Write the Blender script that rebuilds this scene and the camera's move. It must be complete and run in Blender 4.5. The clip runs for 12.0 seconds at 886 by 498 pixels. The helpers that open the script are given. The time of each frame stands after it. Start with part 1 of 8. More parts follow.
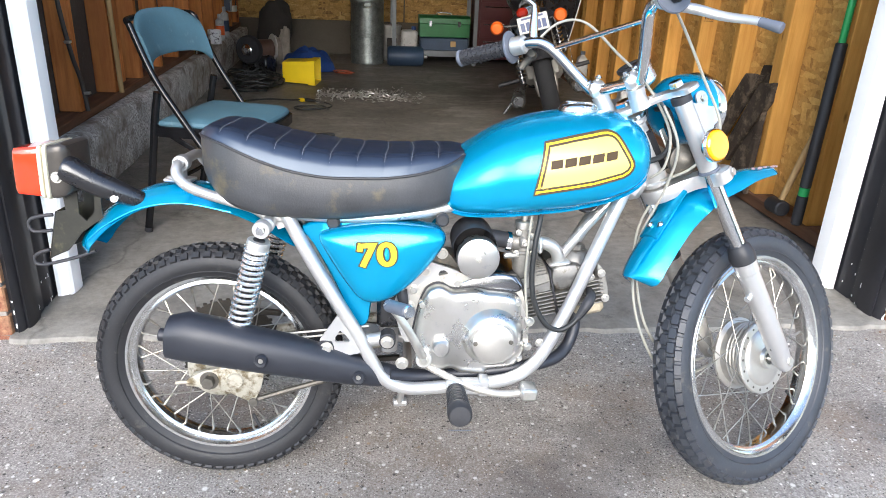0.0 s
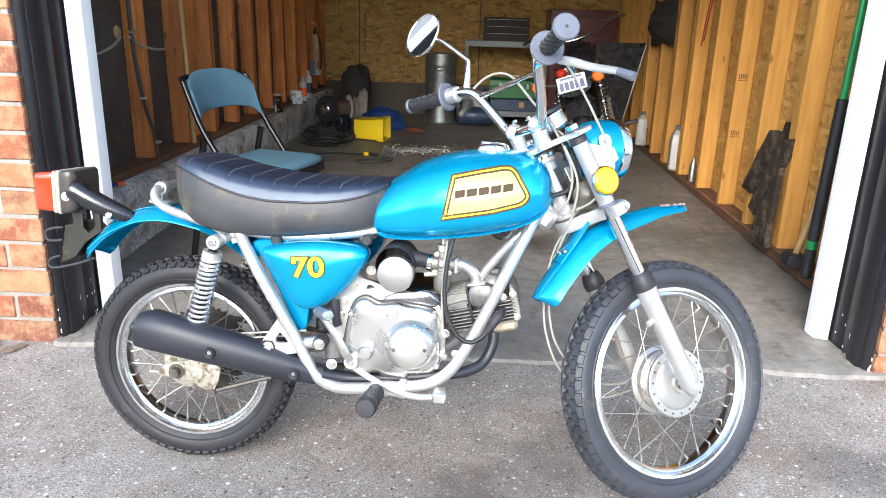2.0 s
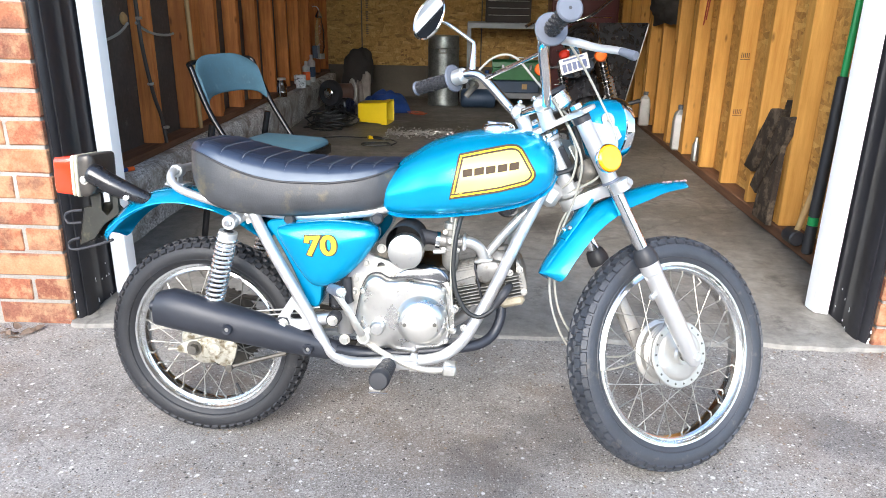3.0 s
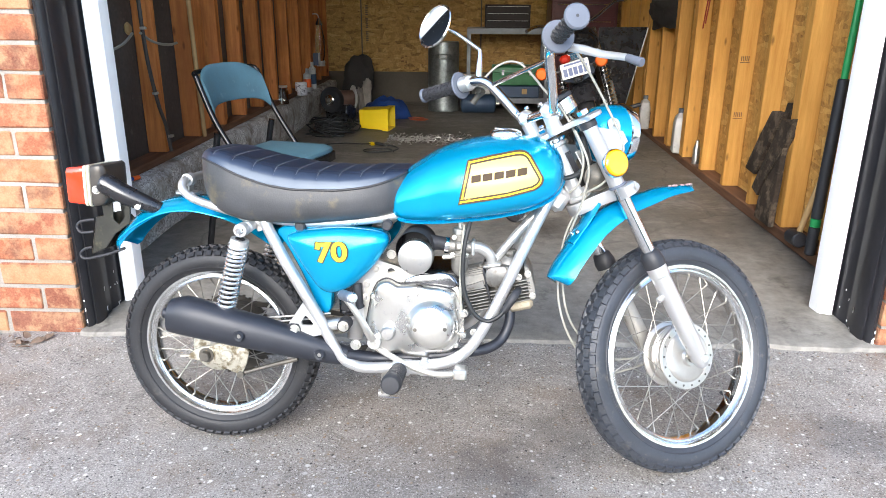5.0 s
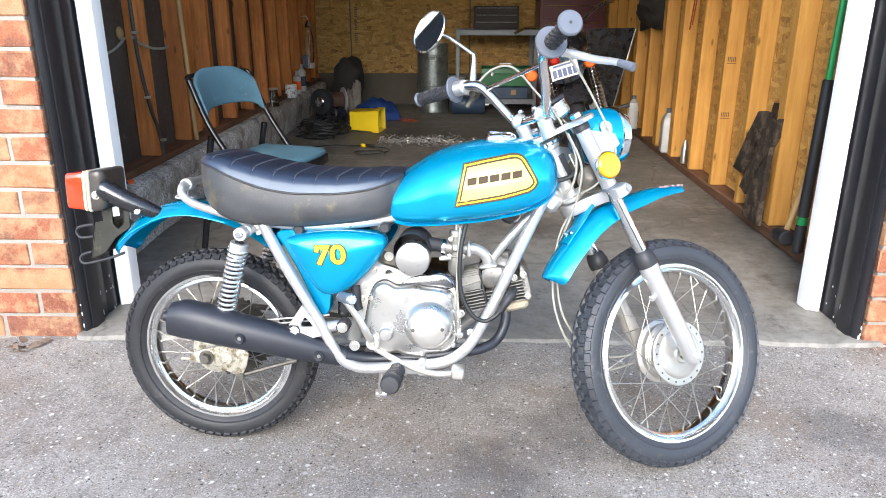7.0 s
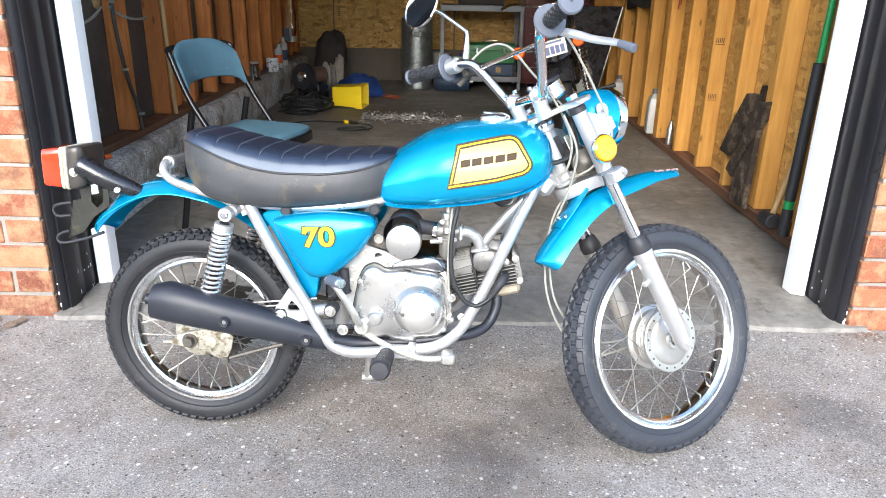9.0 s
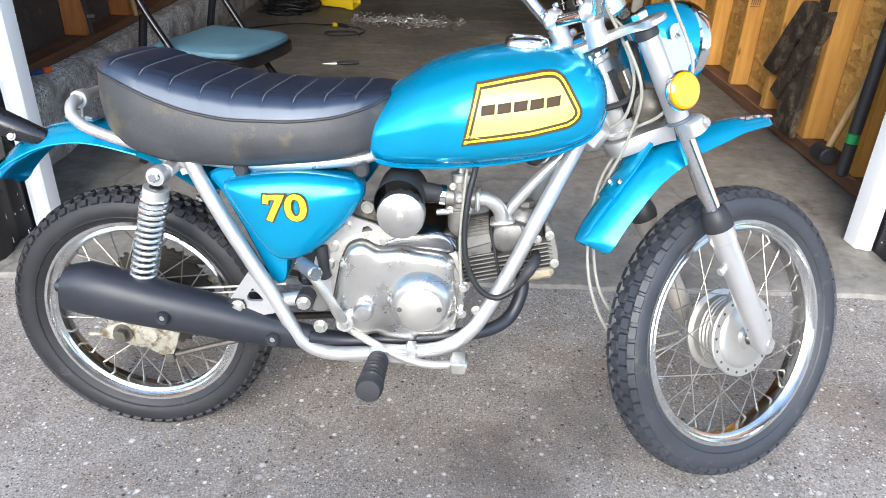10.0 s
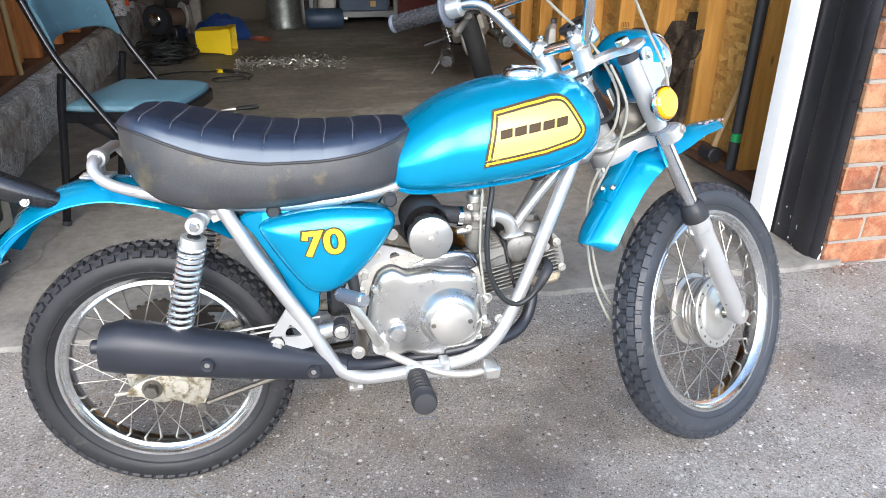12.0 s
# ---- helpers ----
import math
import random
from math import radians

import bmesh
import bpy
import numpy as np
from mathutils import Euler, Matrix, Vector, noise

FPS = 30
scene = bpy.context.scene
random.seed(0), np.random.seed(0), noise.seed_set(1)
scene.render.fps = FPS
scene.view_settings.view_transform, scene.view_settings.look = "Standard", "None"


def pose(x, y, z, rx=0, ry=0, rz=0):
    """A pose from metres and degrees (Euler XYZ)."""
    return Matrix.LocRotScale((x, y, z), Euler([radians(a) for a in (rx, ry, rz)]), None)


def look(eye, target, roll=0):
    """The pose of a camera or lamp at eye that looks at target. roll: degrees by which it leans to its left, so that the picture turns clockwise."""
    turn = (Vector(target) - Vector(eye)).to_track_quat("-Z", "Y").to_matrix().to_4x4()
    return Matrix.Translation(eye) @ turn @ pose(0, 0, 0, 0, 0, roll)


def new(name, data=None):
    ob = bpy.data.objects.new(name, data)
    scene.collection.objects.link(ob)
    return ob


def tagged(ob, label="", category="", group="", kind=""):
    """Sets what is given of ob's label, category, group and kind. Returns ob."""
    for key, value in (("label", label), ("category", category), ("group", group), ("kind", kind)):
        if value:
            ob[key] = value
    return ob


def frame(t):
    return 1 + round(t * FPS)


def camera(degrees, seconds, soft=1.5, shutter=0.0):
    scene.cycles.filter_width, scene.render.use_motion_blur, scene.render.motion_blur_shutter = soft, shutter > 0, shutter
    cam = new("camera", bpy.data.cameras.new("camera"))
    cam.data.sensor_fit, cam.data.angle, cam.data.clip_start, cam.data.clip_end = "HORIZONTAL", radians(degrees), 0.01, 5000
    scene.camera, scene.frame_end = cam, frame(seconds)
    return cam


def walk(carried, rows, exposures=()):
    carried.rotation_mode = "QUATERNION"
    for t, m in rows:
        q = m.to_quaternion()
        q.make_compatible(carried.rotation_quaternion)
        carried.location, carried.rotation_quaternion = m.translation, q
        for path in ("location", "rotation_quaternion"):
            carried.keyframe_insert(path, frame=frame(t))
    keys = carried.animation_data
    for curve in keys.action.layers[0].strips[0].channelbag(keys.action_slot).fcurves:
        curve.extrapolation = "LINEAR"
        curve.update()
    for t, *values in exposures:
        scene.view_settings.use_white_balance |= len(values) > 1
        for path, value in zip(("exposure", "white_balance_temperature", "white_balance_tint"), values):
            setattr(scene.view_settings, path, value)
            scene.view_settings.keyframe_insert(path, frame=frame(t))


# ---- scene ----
cam = camera(63.4, 12.0, 0.9)
PATH = [
    (0, (0.649, 0.275, 1.031), (0.873, 2.113, 0.274), 2.5),
    (0.5, (0.816, 0.131, 1.03), (0.846, 1.989, 0.291), 1.8),
    (1, (0.983, 0.079, 1.03), (0.897, 1.959, 0.351), 2.2),
    (1.5, (1.004, 0.046, 1.028), (0.915, 1.917, 0.325), 1.2),
    (2, (1.003, 0.047, 1.035), (0.939, 1.952, 0.427), 1.6),
    (2.5, (0.998, 0.025, 1.039), (0.91, 1.925, 0.419), 0.5),
    (3, (0.994, -0.002, 1.037), (0.922, 1.887, 0.386), 0.9),
    (5, (0.974, -0.019, 1.043), (0.902, 1.875, 0.405), 0.3),
    (5.5, (0.971, -0.036, 1.052), (0.917, 1.86, 0.419), -0.1),
    (6, (0.969, -0.046, 1.056), (0.93, 1.851, 0.426), 0.3),
    (6.5, (0.962, -0.047, 1.055), (0.921, 1.849, 0.419), 0.2),
    (8.5, (0.943, -0.04, 1.056), (0.904, 1.855, 0.417), -0.2),
    (9, (0.932, -0.008, 1.056), (0.947, 1.867, 0.359), 1.2),
    (9.5, (0.939, 0.224, 1.017), (0.955, 2.07, 0.248), 0.5),
    (10, (0.906, 0.417, 1.021), (0.942, 2.181, 0.08), 2.1),
    (10.5, (0.798, 0.511, 1.031), (0.964, 2.307, 0.166), 0.7),
    (11, (0.684, 0.564, 1.026), (1.068, 2.313, 0.135), 1.5),
    (11.5, (0.635, 0.521, 1.027), (1.027, 2.287, 0.175), 2.3),
    (12, (0.63, 0.351, 1.037), (1.029, 2.115, 0.183), 0.5),
]
EXPOSURE = [(0.0, 2.05), (1.0, 2.22), (9.0, 2.22), (10.0, 1.97), (10.7, 1.88), (11.5, 1.88), (12.0, 1.95)]
walk(cam, [(t, look(eye, target, roll)) for t, eye, target, roll in PATH], EXPOSURE)

# ---------------------------------------------------------------- light
wd = bpy.data.worlds.new("world")
scene.world = wd
wd.use_nodes = True
wn = wd.node_tree
sky = wn.nodes.new("ShaderNodeTexSky")
sky.sky_type = "NISHITA"
sky.sun_disc = False
sky.sun_elevation, sky.sun_rotation = radians(29), radians(190)
sky.air_density, sky.dust_density, sky.ozone_density = 1.0, 1.0, 1.0
wn.links.new(sky.outputs[0], wn.nodes["Background"].inputs[0])
wn.nodes["Background"].inputs[1].default_value = 0.15
sun = new("sun", bpy.data.lights.new("sun", "SUN"))
sun.data.energy, sun.data.angle, sun.data.color = 1.05, radians(40), (1.0, 0.985, 0.96)
sun.matrix_world = look((-0.7, -7.4, 5.55), (0.9, 1.6, 0.3))

# ---------------------------------------------------------------- mesh helpers


class Form:
    """Collects faces of one part."""

    def __init__(self):
        self.v, self.f = [], []

    def add(self, v, f):
        n = len(self.v)
        self.v += [Vector(p) for p in v]
        self.f += [tuple(i + n for i in q) for q in f]
        return self

    def join(self, other, m=Matrix()):
        return self.add([m @ p for p in other.v], other.f)

    def xf(self, m):
        self.v = [m @ p for p in self.v]
        return self

    def rings(self, rr, closed=True, cap=True, loop=False):
        """Skin over rings with the same count of points."""
        n, k = len(rr), len(rr[0])
        v = [p for r in rr for p in r]
        f = []
        for i in range(n if loop else n - 1):
            a, b = i * k, (i + 1) % n * k
            for j in range(k if closed else k - 1):
                j2 = (j + 1) % k
                f.append((a + j, a + j2, b + j2, b + j))
        if cap and not loop:
            f.append(tuple(range(k))[::-1])
            f.append(tuple(range((n - 1) * k, n * k)))
        return self.add(v, f)

    def tube(self, pts, r, seg=10, smooth=0, flat=1.0):
        """A round bar along points; r is one radius or one for each point."""
        pts = [Vector(p) for p in pts]
        rad = list(r) if isinstance(r, (list, tuple)) else [r] * len(pts)
        if smooth:
            q, qr = [], []
            for i in range(len(pts) - 1):
                p0, p1, p2, p3 = pts[max(i - 1, 0)], pts[i], pts[i + 1], pts[min(i + 2, len(pts) - 1)]
                for s in range(smooth):
                    t = s / smooth
                    q.append(0.5 * (2 * p1 + (p2 - p0) * t + (2 * p0 - 5 * p1 + 4 * p2 - p3) * t * t + (3 * p1 - p0 - 3 * p2 + p3) * t ** 3))
                    qr.append(rad[i] + (rad[i + 1] - rad[i]) * t)
            pts, rad = q + [pts[-1]], qr + [rad[-1]]
        rr, nrm = [], None
        for i, p in enumerate(pts):
            d = (pts[min(i + 1, len(pts) - 1)] - pts[max(i - 1, 0)]).normalized()
            if nrm is None:
                nrm = d.orthogonal().normalized()
            nrm = (nrm - d * nrm.dot(d)).normalized()
            b = d.cross(nrm)
            rr.append([p + (nrm * math.cos(a) + b * math.sin(a) * flat) * rad[i] for a in np.linspace(0, 2 * math.pi, seg, endpoint=False)])
        return self.rings(rr)

    def lathe(self, prof, seg=48, loop=False, m=Matrix()):
        """Turn (radius, y) pairs round the y axis."""
        rr = []
        for a in np.linspace(0, 2 * math.pi, seg, endpoint=False):
            c, s = math.cos(a), math.sin(a)
            rr.append([m @ Vector((r * c, y, r * s)) for r, y in prof])
        n, k = seg, len(prof)
        v = [p for r in rr for p in r]
        f = []
        for i in range(n):
            a, b = i * k, (i + 1) % n * k
            for j in range(k if loop else k - 1):
                j2 = (j + 1) % k
                f.append((a + j, b + j, b + j2, a + j2))
        return self.add(v, f)

    def cyl(self, a, b, r, seg=20, bev=0.0, r2=None):
        """A round bar from a to b with bevelled rims."""
        a, b = Vector(a), Vector(b)
        r2 = r if r2 is None else r2
        d = (b - a).normalized()
        if bev:
            return self.tube([a, a + d * 1e-5, a + d * bev, b - d * bev, b - d * 1e-5, b], [r - bev, r - bev, r, r2, r2 - bev, r2 - bev], seg)
        return self.tube([a, b], [r, r2], seg)

    def box(self, c, s, bev=0.002, m=None):
        """A box with chamfered edges: centre and full sizes."""
        h = [x / 2 for x in s]
        b = min(bev, min(h) * 0.9)
        pts = []
        for sx in (-1, 1):
            for sy in (-1, 1):
                for sz in (-1, 1):
                    for k in range(3):
                        p = [sx * h[0], sy * h[1], sz * h[2]]
                        for j in range(3):
                            if j != k:
                                p[j] -= (sx, sy, sz)[j] * b
                        pts.append(Vector(p))
        bm = bmesh.new()
        for p in pts:
            bm.verts.new(p)
        bmesh.ops.convex_hull(bm, input=bm.verts)
        bmesh.ops.dissolve_limit(bm, angle_limit=0.01, verts=bm.verts, edges=bm.edges)
        bm.verts.index_update()
        m = Matrix.Translation(c) @ (m or Matrix())
        v = [m @ x.co for x in bm.verts]
        f = [tuple(x.index for x in q.verts) for q in bm.faces]
        bm.free()
        return self.add(v, f)

    def slab(self, outline, steps):
        """Stack insets of an (x, z) outline at depths y: steps are (y, shrink in metres)."""
        c = Vector((sum(p[0] for p in outline) / len(outline), 0, sum(p[1] for p in outline) / len(outline)))
        rr = []
        for y, s in steps:
            ring = []
            for x, z in outline:
                d = Vector((x, 0, z)) - c
                ring.append(c + d * max(0.02, 1 - s / max(d.length, 1e-6)) + Vector((0, y, 0)))
            rr.append(ring)
        return self.rings(rr)


def round_outline(pts, n=5):
    """A closed smooth outline through the points."""
    out, k = [], len(pts)
    for i in range(k):
        p0, p1, p2, p3 = (Vector(pts[(i + j) % k]) for j in (-1, 0, 1, 2))
        for s in range(n):
            t = s / n
            q = 0.5 * (2 * p1 + (p2 - p0) * t + (2 * p0 - 5 * p1 + 4 * p2 - p3) * t * t + (3 * p1 - p0 - 3 * p2 + p3) * t ** 3)
            out.append((q.x, q.y))
    return out


def curve_at(x, xs, ys):
    """A smooth height over x through given pairs."""
    n = len(xs)
    x = min(max(x, xs[0]), xs[-1])
    k = min(max(int(np.searchsorted(xs, x)) - 1, 0), n - 2)
    sec = [(ys[i + 1] - ys[i]) / (xs[i + 1] - xs[i]) for i in range(n - 1)]

    def slope(i):
        if i == 0 or i == n - 1:
            return sec[0] if i == 0 else sec[-1]
        a, b = sec[i - 1], sec[i]
        return 0.0 if a * b <= 0 else 2 * a * b / (a + b)

    h = xs[k + 1] - xs[k]
    t = (x - xs[k]) / h
    return float((2 * t ** 3 - 3 * t * t + 1) * ys[k] + (t ** 3 - 2 * t * t + t) * h * slope(k) + (3 * t * t - 2 * t ** 3) * ys[k + 1] + (t ** 3 - t * t) * h * slope(k + 1))


def part(name, form, material, parent=None, label="", smooth=38):
    """One mesh object, under a thing or a part."""
    me = bpy.data.meshes.new(name)
    me.from_pydata(form.v, [], form.f)
    bm = bmesh.new()
    bm.from_mesh(me)
    bmesh.ops.recalc_face_normals(bm, faces=bm.faces)
    bm.to_mesh(me)
    bm.free()
    if smooth:
        me.shade_smooth()
        me.set_sharp_from_angle(angle=radians(smooth))
    me.materials.append(material)
    ob = new(name, me)
    if parent:
        ob.parent = parent
    if label:
        ob["label"] = label
    return ob


def again(ob, m=Matrix()):
    """A second object on the same mesh."""
    o = ob.copy()
    scene.collection.objects.link(o)
    o.matrix_basis = m
    return o


def thing(name, label, category, m=Matrix(), group="", kind=""):
    ob = new(name)
    ob.empty_display_size = 0.1
    ob.matrix_world = m
    return tagged(ob, label, category, group, kind)


# ---------------------------------------------------------------- materials


def nodes_of(name):
    m = bpy.data.materials.new(name)
    m.use_nodes = True
    return m, m.node_tree, m.node_tree.nodes["Principled BSDF"]


def noise_tex(t, coord, scale, detail=4.0, rough=0.6):
    n = t.nodes.new("ShaderNodeTexNoise")
    n.inputs["Scale"].default_value, n.inputs["Detail"].default_value, n.inputs["Roughness"].default_value = scale, detail, rough
    t.links.new(coord, n.inputs["Vector"])
    return n.outputs["Fac"]


def ramp(t, fac, stops):
    r = t.nodes.new("ShaderNodeValToRGB")
    r.color_ramp.elements[0].position, r.color_ramp.elements[-1].position = stops[0][0], stops[-1][0]
    for p, c in stops[1:-1]:
        r.color_ramp.elements.new(p)
    for e, (p, c) in zip(r.color_ramp.elements, stops):
        e.position, e.color = p, (*(c if isinstance(c, tuple) else (c, c, c)), 1)
    t.links.new(fac, r.inputs[0])
    return r.outputs[0]


def mix(t, fac, a, b, mode="MIX"):
    n = t.nodes.new("ShaderNodeMix")
    n.data_type, n.blend_type = "RGBA", mode
    for sock, val in ((n.inputs[0], fac), (n.inputs[6], a), (n.inputs[7], b)):
        if isinstance(val, (int, float)):
            sock.default_value = val
        elif isinstance(val, tuple):
            sock.default_value = (*val, 1)
        else:
            t.links.new(val, sock)
    return n.outputs[2]


def coords(t, stretch=(1, 1, 1), turn=(0, 0, 0), kind="Object"):
    c = t.nodes.new("ShaderNodeTexCoord")
    mp = t.nodes.new("ShaderNodeMapping")
    mp.inputs["Scale"].default_value = stretch
    mp.inputs["Rotation"].default_value = turn
    t.links.new(c.outputs[kind], mp.inputs[0])
    return mp.outputs[0]


def world_coords(t, stretch=(1, 1, 1)):
    g = t.nodes.new("ShaderNodeNewGeometry")
    mp = t.nodes.new("ShaderNodeMapping")
    mp.inputs["Scale"].default_value = stretch
    t.links.new(g.outputs["Position"], mp.inputs[0])
    return mp.outputs[0]


def relief(t, b, height, strength=0.2, depth=0.002):
    n = t.nodes.new("ShaderNodeBump")
    n.inputs["Strength"].default_value, n.inputs["Distance"].default_value = strength, depth
    t.links.new(height, n.inputs["Height"])
    t.links.new(n.outputs[0], b.inputs["Normal"])


def plain(name, base, rough=0.5, metal=0.0, var=0.15, scale=9.0, fine=90.0, bump=0.1, coat=0.0, dirt=None, dirt_at=0.62, spec=0.5, coat_rough=0.06):
    """A surface with two scales of variation, and dirt in patches if given."""
    m, t, b = nodes_of(name)
    c = coords(t)
    big, small = noise_tex(t, c, scale), noise_tex(t, c, fine, 3)
    lo, hi = tuple(x * (1 - var) for x in base), tuple(min(1, x * (1 + var)) for x in base)
    col = mix(t, ramp(t, big, [(0.3, 0.0), (0.7, 1.0)]), lo, hi)
    col = mix(t, 0.25 * min(1, var * 4), col, ramp(t, small, [(0.3, lo), (0.7, hi)]))
    if dirt:
        col = mix(t, ramp(t, noise_tex(t, c, scale * 1.7, 6, 0.7), [(dirt_at, 0.0), (dirt_at + 0.12, 1.0)]), col, dirt)
    t.links.new(col, b.inputs["Base Color"])
    t.links.new(ramp(t, big, [(0.25, max(0.02, rough * 0.8)), (0.75, min(1, rough * 1.2))]), b.inputs["Roughness"])
    b.inputs["Metallic"].default_value = metal
    b.inputs["Coat Weight"].default_value = coat
    b.inputs["Coat Roughness"].default_value = coat_rough
    b.inputs["Specular IOR Level"].default_value = spec
    if bump:
        relief(t, b, small, bump, 0.001)
    return m


def wood(name, light, dark, along=2, rough=0.75, knots=True, spread=0.72, grime=0.55):
    """Sawn timber with grain along one axis, toned piece by piece."""
    m, t, b = nodes_of(name)
    st = [14, 14, 14]
    st[along] = 1.1
    c = world_coords(t, tuple(st))
    grain = noise_tex(t, c, 3.0, 6, 0.65)
    col = ramp(t, grain, [(0.3, dark), (0.5, tuple((a + d) / 2 for a, d in zip(light, dark))), (0.72, light)])
    patch = noise_tex(t, world_coords(t), 2.2, 4)
    col = mix(t, ramp(t, patch, [(0.4, 0.0), (0.75, grime)]), col, tuple(d * 0.7 for d in dark))
    if knots:
        kn = t.nodes.new("ShaderNodeTexVoronoi")
        kn.inputs["Scale"].default_value = 1.0
        sk = [16, 16, 16]
        sk[along] = 5.5
        t.links.new(world_coords(t, tuple(sk)), kn.inputs["Vector"])
        col = mix(t, ramp(t, kn.outputs["Distance"], [(0.05, 0.85), (0.16, 0.0)]), col, tuple(d * 0.35 for d in dark))
    oi = t.nodes.new("ShaderNodeObjectInfo")
    col = mix(t, 1.0, col, ramp(t, oi.outputs["Random"], [(0.0, spread), (1.0, 1.0)]), "MULTIPLY")
    t.links.new(col, b.inputs["Base Color"])
    b.inputs["Roughness"].default_value = rough
    b.inputs["Specular IOR Level"].default_value = 0.3
    relief(t, b, grain, 0.25, 0.002)
    return m


def strand_board(name, tones, rough=0.75):
    """Boards pressed from wide wood flakes."""
    m, t, b = nodes_of(name)
    cols = []
    for turn, st in ((0.5, (7, 7, 24)), (-0.9, (22, 22, 8)), (1.3, (9, 9, 28))):
        v = t.nodes.new("ShaderNodeTexVoronoi")
        v.inputs["Scale"].default_value = 1.5
        t.links.new(coords(t, st, (turn, turn, 0)), v.inputs["Vector"])
        sp = t.nodes.new("ShaderNodeSeparateColor")
        t.links.new(v.outputs["Color"], sp.inputs[0])
        cols.append((sp.outputs[0], ramp(t, sp.outputs[1], [(0.0, tones[0]), (0.25, tones[1]), (0.85, tones[2]), (1.0, tones[3])])))
    col = mix(t, ramp(t, cols[0][0], [(0.45, 0.0), (0.5, 1.0)]), cols[1][1], cols[0][1])
    col = mix(t, ramp(t, cols[2][0], [(0.62, 0.0), (0.66, 1.0)]), col, cols[2][1])
    col = mix(t, 0.35, col, ramp(t, noise_tex(t, coords(t), 60, 4), [(0.3, tones[0]), (0.7, tones[3])]))
    t.links.new(col, b.inputs["Base Color"])
    b.inputs["Roughness"].default_value = rough
    b.inputs["Specular IOR Level"].default_value = 0.25
    relief(t, b, cols[0][0], 0.25, 0.002)
    return m


def asphalt_material():
    m, t, b = nodes_of("asphalt")
    c = world_coords(t)
    big, mid, fine = noise_tex(t, c, 1.3, 5, 0.6), noise_tex(t, c, 9, 5, 0.7), noise_tex(t, c, 210, 3, 0.75)
    col = mix(t, ramp(t, big, [(0.35, 0.0), (0.7, 1.0)]), (0.265, 0.238, 0.210), (0.430, 0.396, 0.358))
    col = mix(t, ramp(t, mid, [(0.42, 0.0), (0.66, 0.75)]), col, (0.150, 0.134, 0.120))
    col = mix(t, 0.46, col, ramp(t, fine, [(0.36, (0.035, 0.033, 0.031)), (0.5, (0.20, 0.188, 0.175)), (0.64, (0.55, 0.52, 0.48))]))
    col = mix(t, ramp(t, noise_tex(t, c, 3.1, 5, 0.65), [(0.50, 0.0), (0.66, 0.55)]), col, (0.190, 0.142, 0.104))
    for sc, thr, tone in ((150.0, 0.84, (0.42, 0.39, 0.35)), (230.0, 0.80, (0.38, 0.355, 0.32)), (190.0, 0.84, (0.050, 0.046, 0.042)), (120.0, 0.86, (0.24, 0.195, 0.15)), (170.0, 0.90, (0.66, 0.63, 0.57)), (105.0, 0.935, (0.66, 0.63, 0.58)), (72.0, 0.955, (0.72, 0.69, 0.65)), (52.0, 0.970, (0.70, 0.67, 0.62)), (88.0, 0.95, (0.070, 0.065, 0.060)), (80.0, 0.95, (0.30, 0.22, 0.15)), (300.0, 0.80, (0.50, 0.47, 0.43))):
        v = t.nodes.new("ShaderNodeTexVoronoi")
        v.inputs["Scale"].default_value = sc
        v.inputs["Randomness"].default_value = 1.0
        t.links.new(c, v.inputs["Vector"])
        sp = t.nodes.new("ShaderNodeSeparateColor")
        t.links.new(v.outputs["Color"], sp.inputs[0])
        pick = ramp(t, sp.outputs[0], [(thr, 0.0), (thr + 0.02, 1.0)])
        near = ramp(t, v.outputs["Distance"], [(0.22, 1.0), (0.42, 0.0)])
        stone = mix(t, 1.0, pick, near, "MULTIPLY")
        shade = mix(t, 1.0, tone, ramp(t, sp.outputs[1], [(0.0, 0.55), (1.0, 1.1)]), "MULTIPLY")
        col = mix(t, stone, col, shade)
    # broad brownish worn patch with the motorcycle's shadow painted in
    d = t.nodes.new("ShaderNodeVectorMath")
    d.operation = "DISTANCE"
    d.inputs[1].default_value = (0.86, 1.34, 0)
    t.links.new(c, d.inputs[0])
    a = t.nodes.new("ShaderNodeMath")
    a.operation = "MULTIPLY_ADD"
    t.links.new(noise_tex(t, c, 3.5, 6, 0.7), a.inputs[0])
    a.inputs[1].default_value = 0.7
    t.links.new(d.outputs["Value"], a.inputs[2])
    col = mix(t, ramp(t, a.outputs[0], [(0.50, 0.55), (1.05, 0.0)]), col, mix(t, 0.5, col, (0.075, 0.056, 0.042)))
    # oil stains with their own shapes
    for x, y, r in ((1.22, 1.60, 0.17), (1.06, 1.41, 0.17), (1.98, 1.60, 0.16)):
        d = t.nodes.new("ShaderNodeVectorMath")
        d.operation = "DISTANCE"
        d.inputs[1].default_value = (x, y, 0)
        t.links.new(c, d.inputs[0])
        a = t.nodes.new("ShaderNodeMath")
        a.operation = "MULTIPLY_ADD"
        t.links.new(noise_tex(t, c, 7, 5, 0.7), a.inputs[0])
        a.inputs[1].default_value, a.inputs[2].default_value = 0.34, -0.17
        s = t.nodes.new("ShaderNodeMath")
        s.operation = "ADD"
        t.links.new(d.outputs["Value"], s.inputs[0])
        t.links.new(a.outputs[0], s.inputs[1])
        col = mix(t, ramp(t, s.outputs[0], [(r * 0.3, 0.42), (r, 0.0)]), col, (0.035, 0.035, 0.038))
    t.links.new(col, b.inputs["Base Color"])
    b.inputs["Roughness"].default_value = 0.85
    b.inputs["Specular IOR Level"].default_value = 0.35
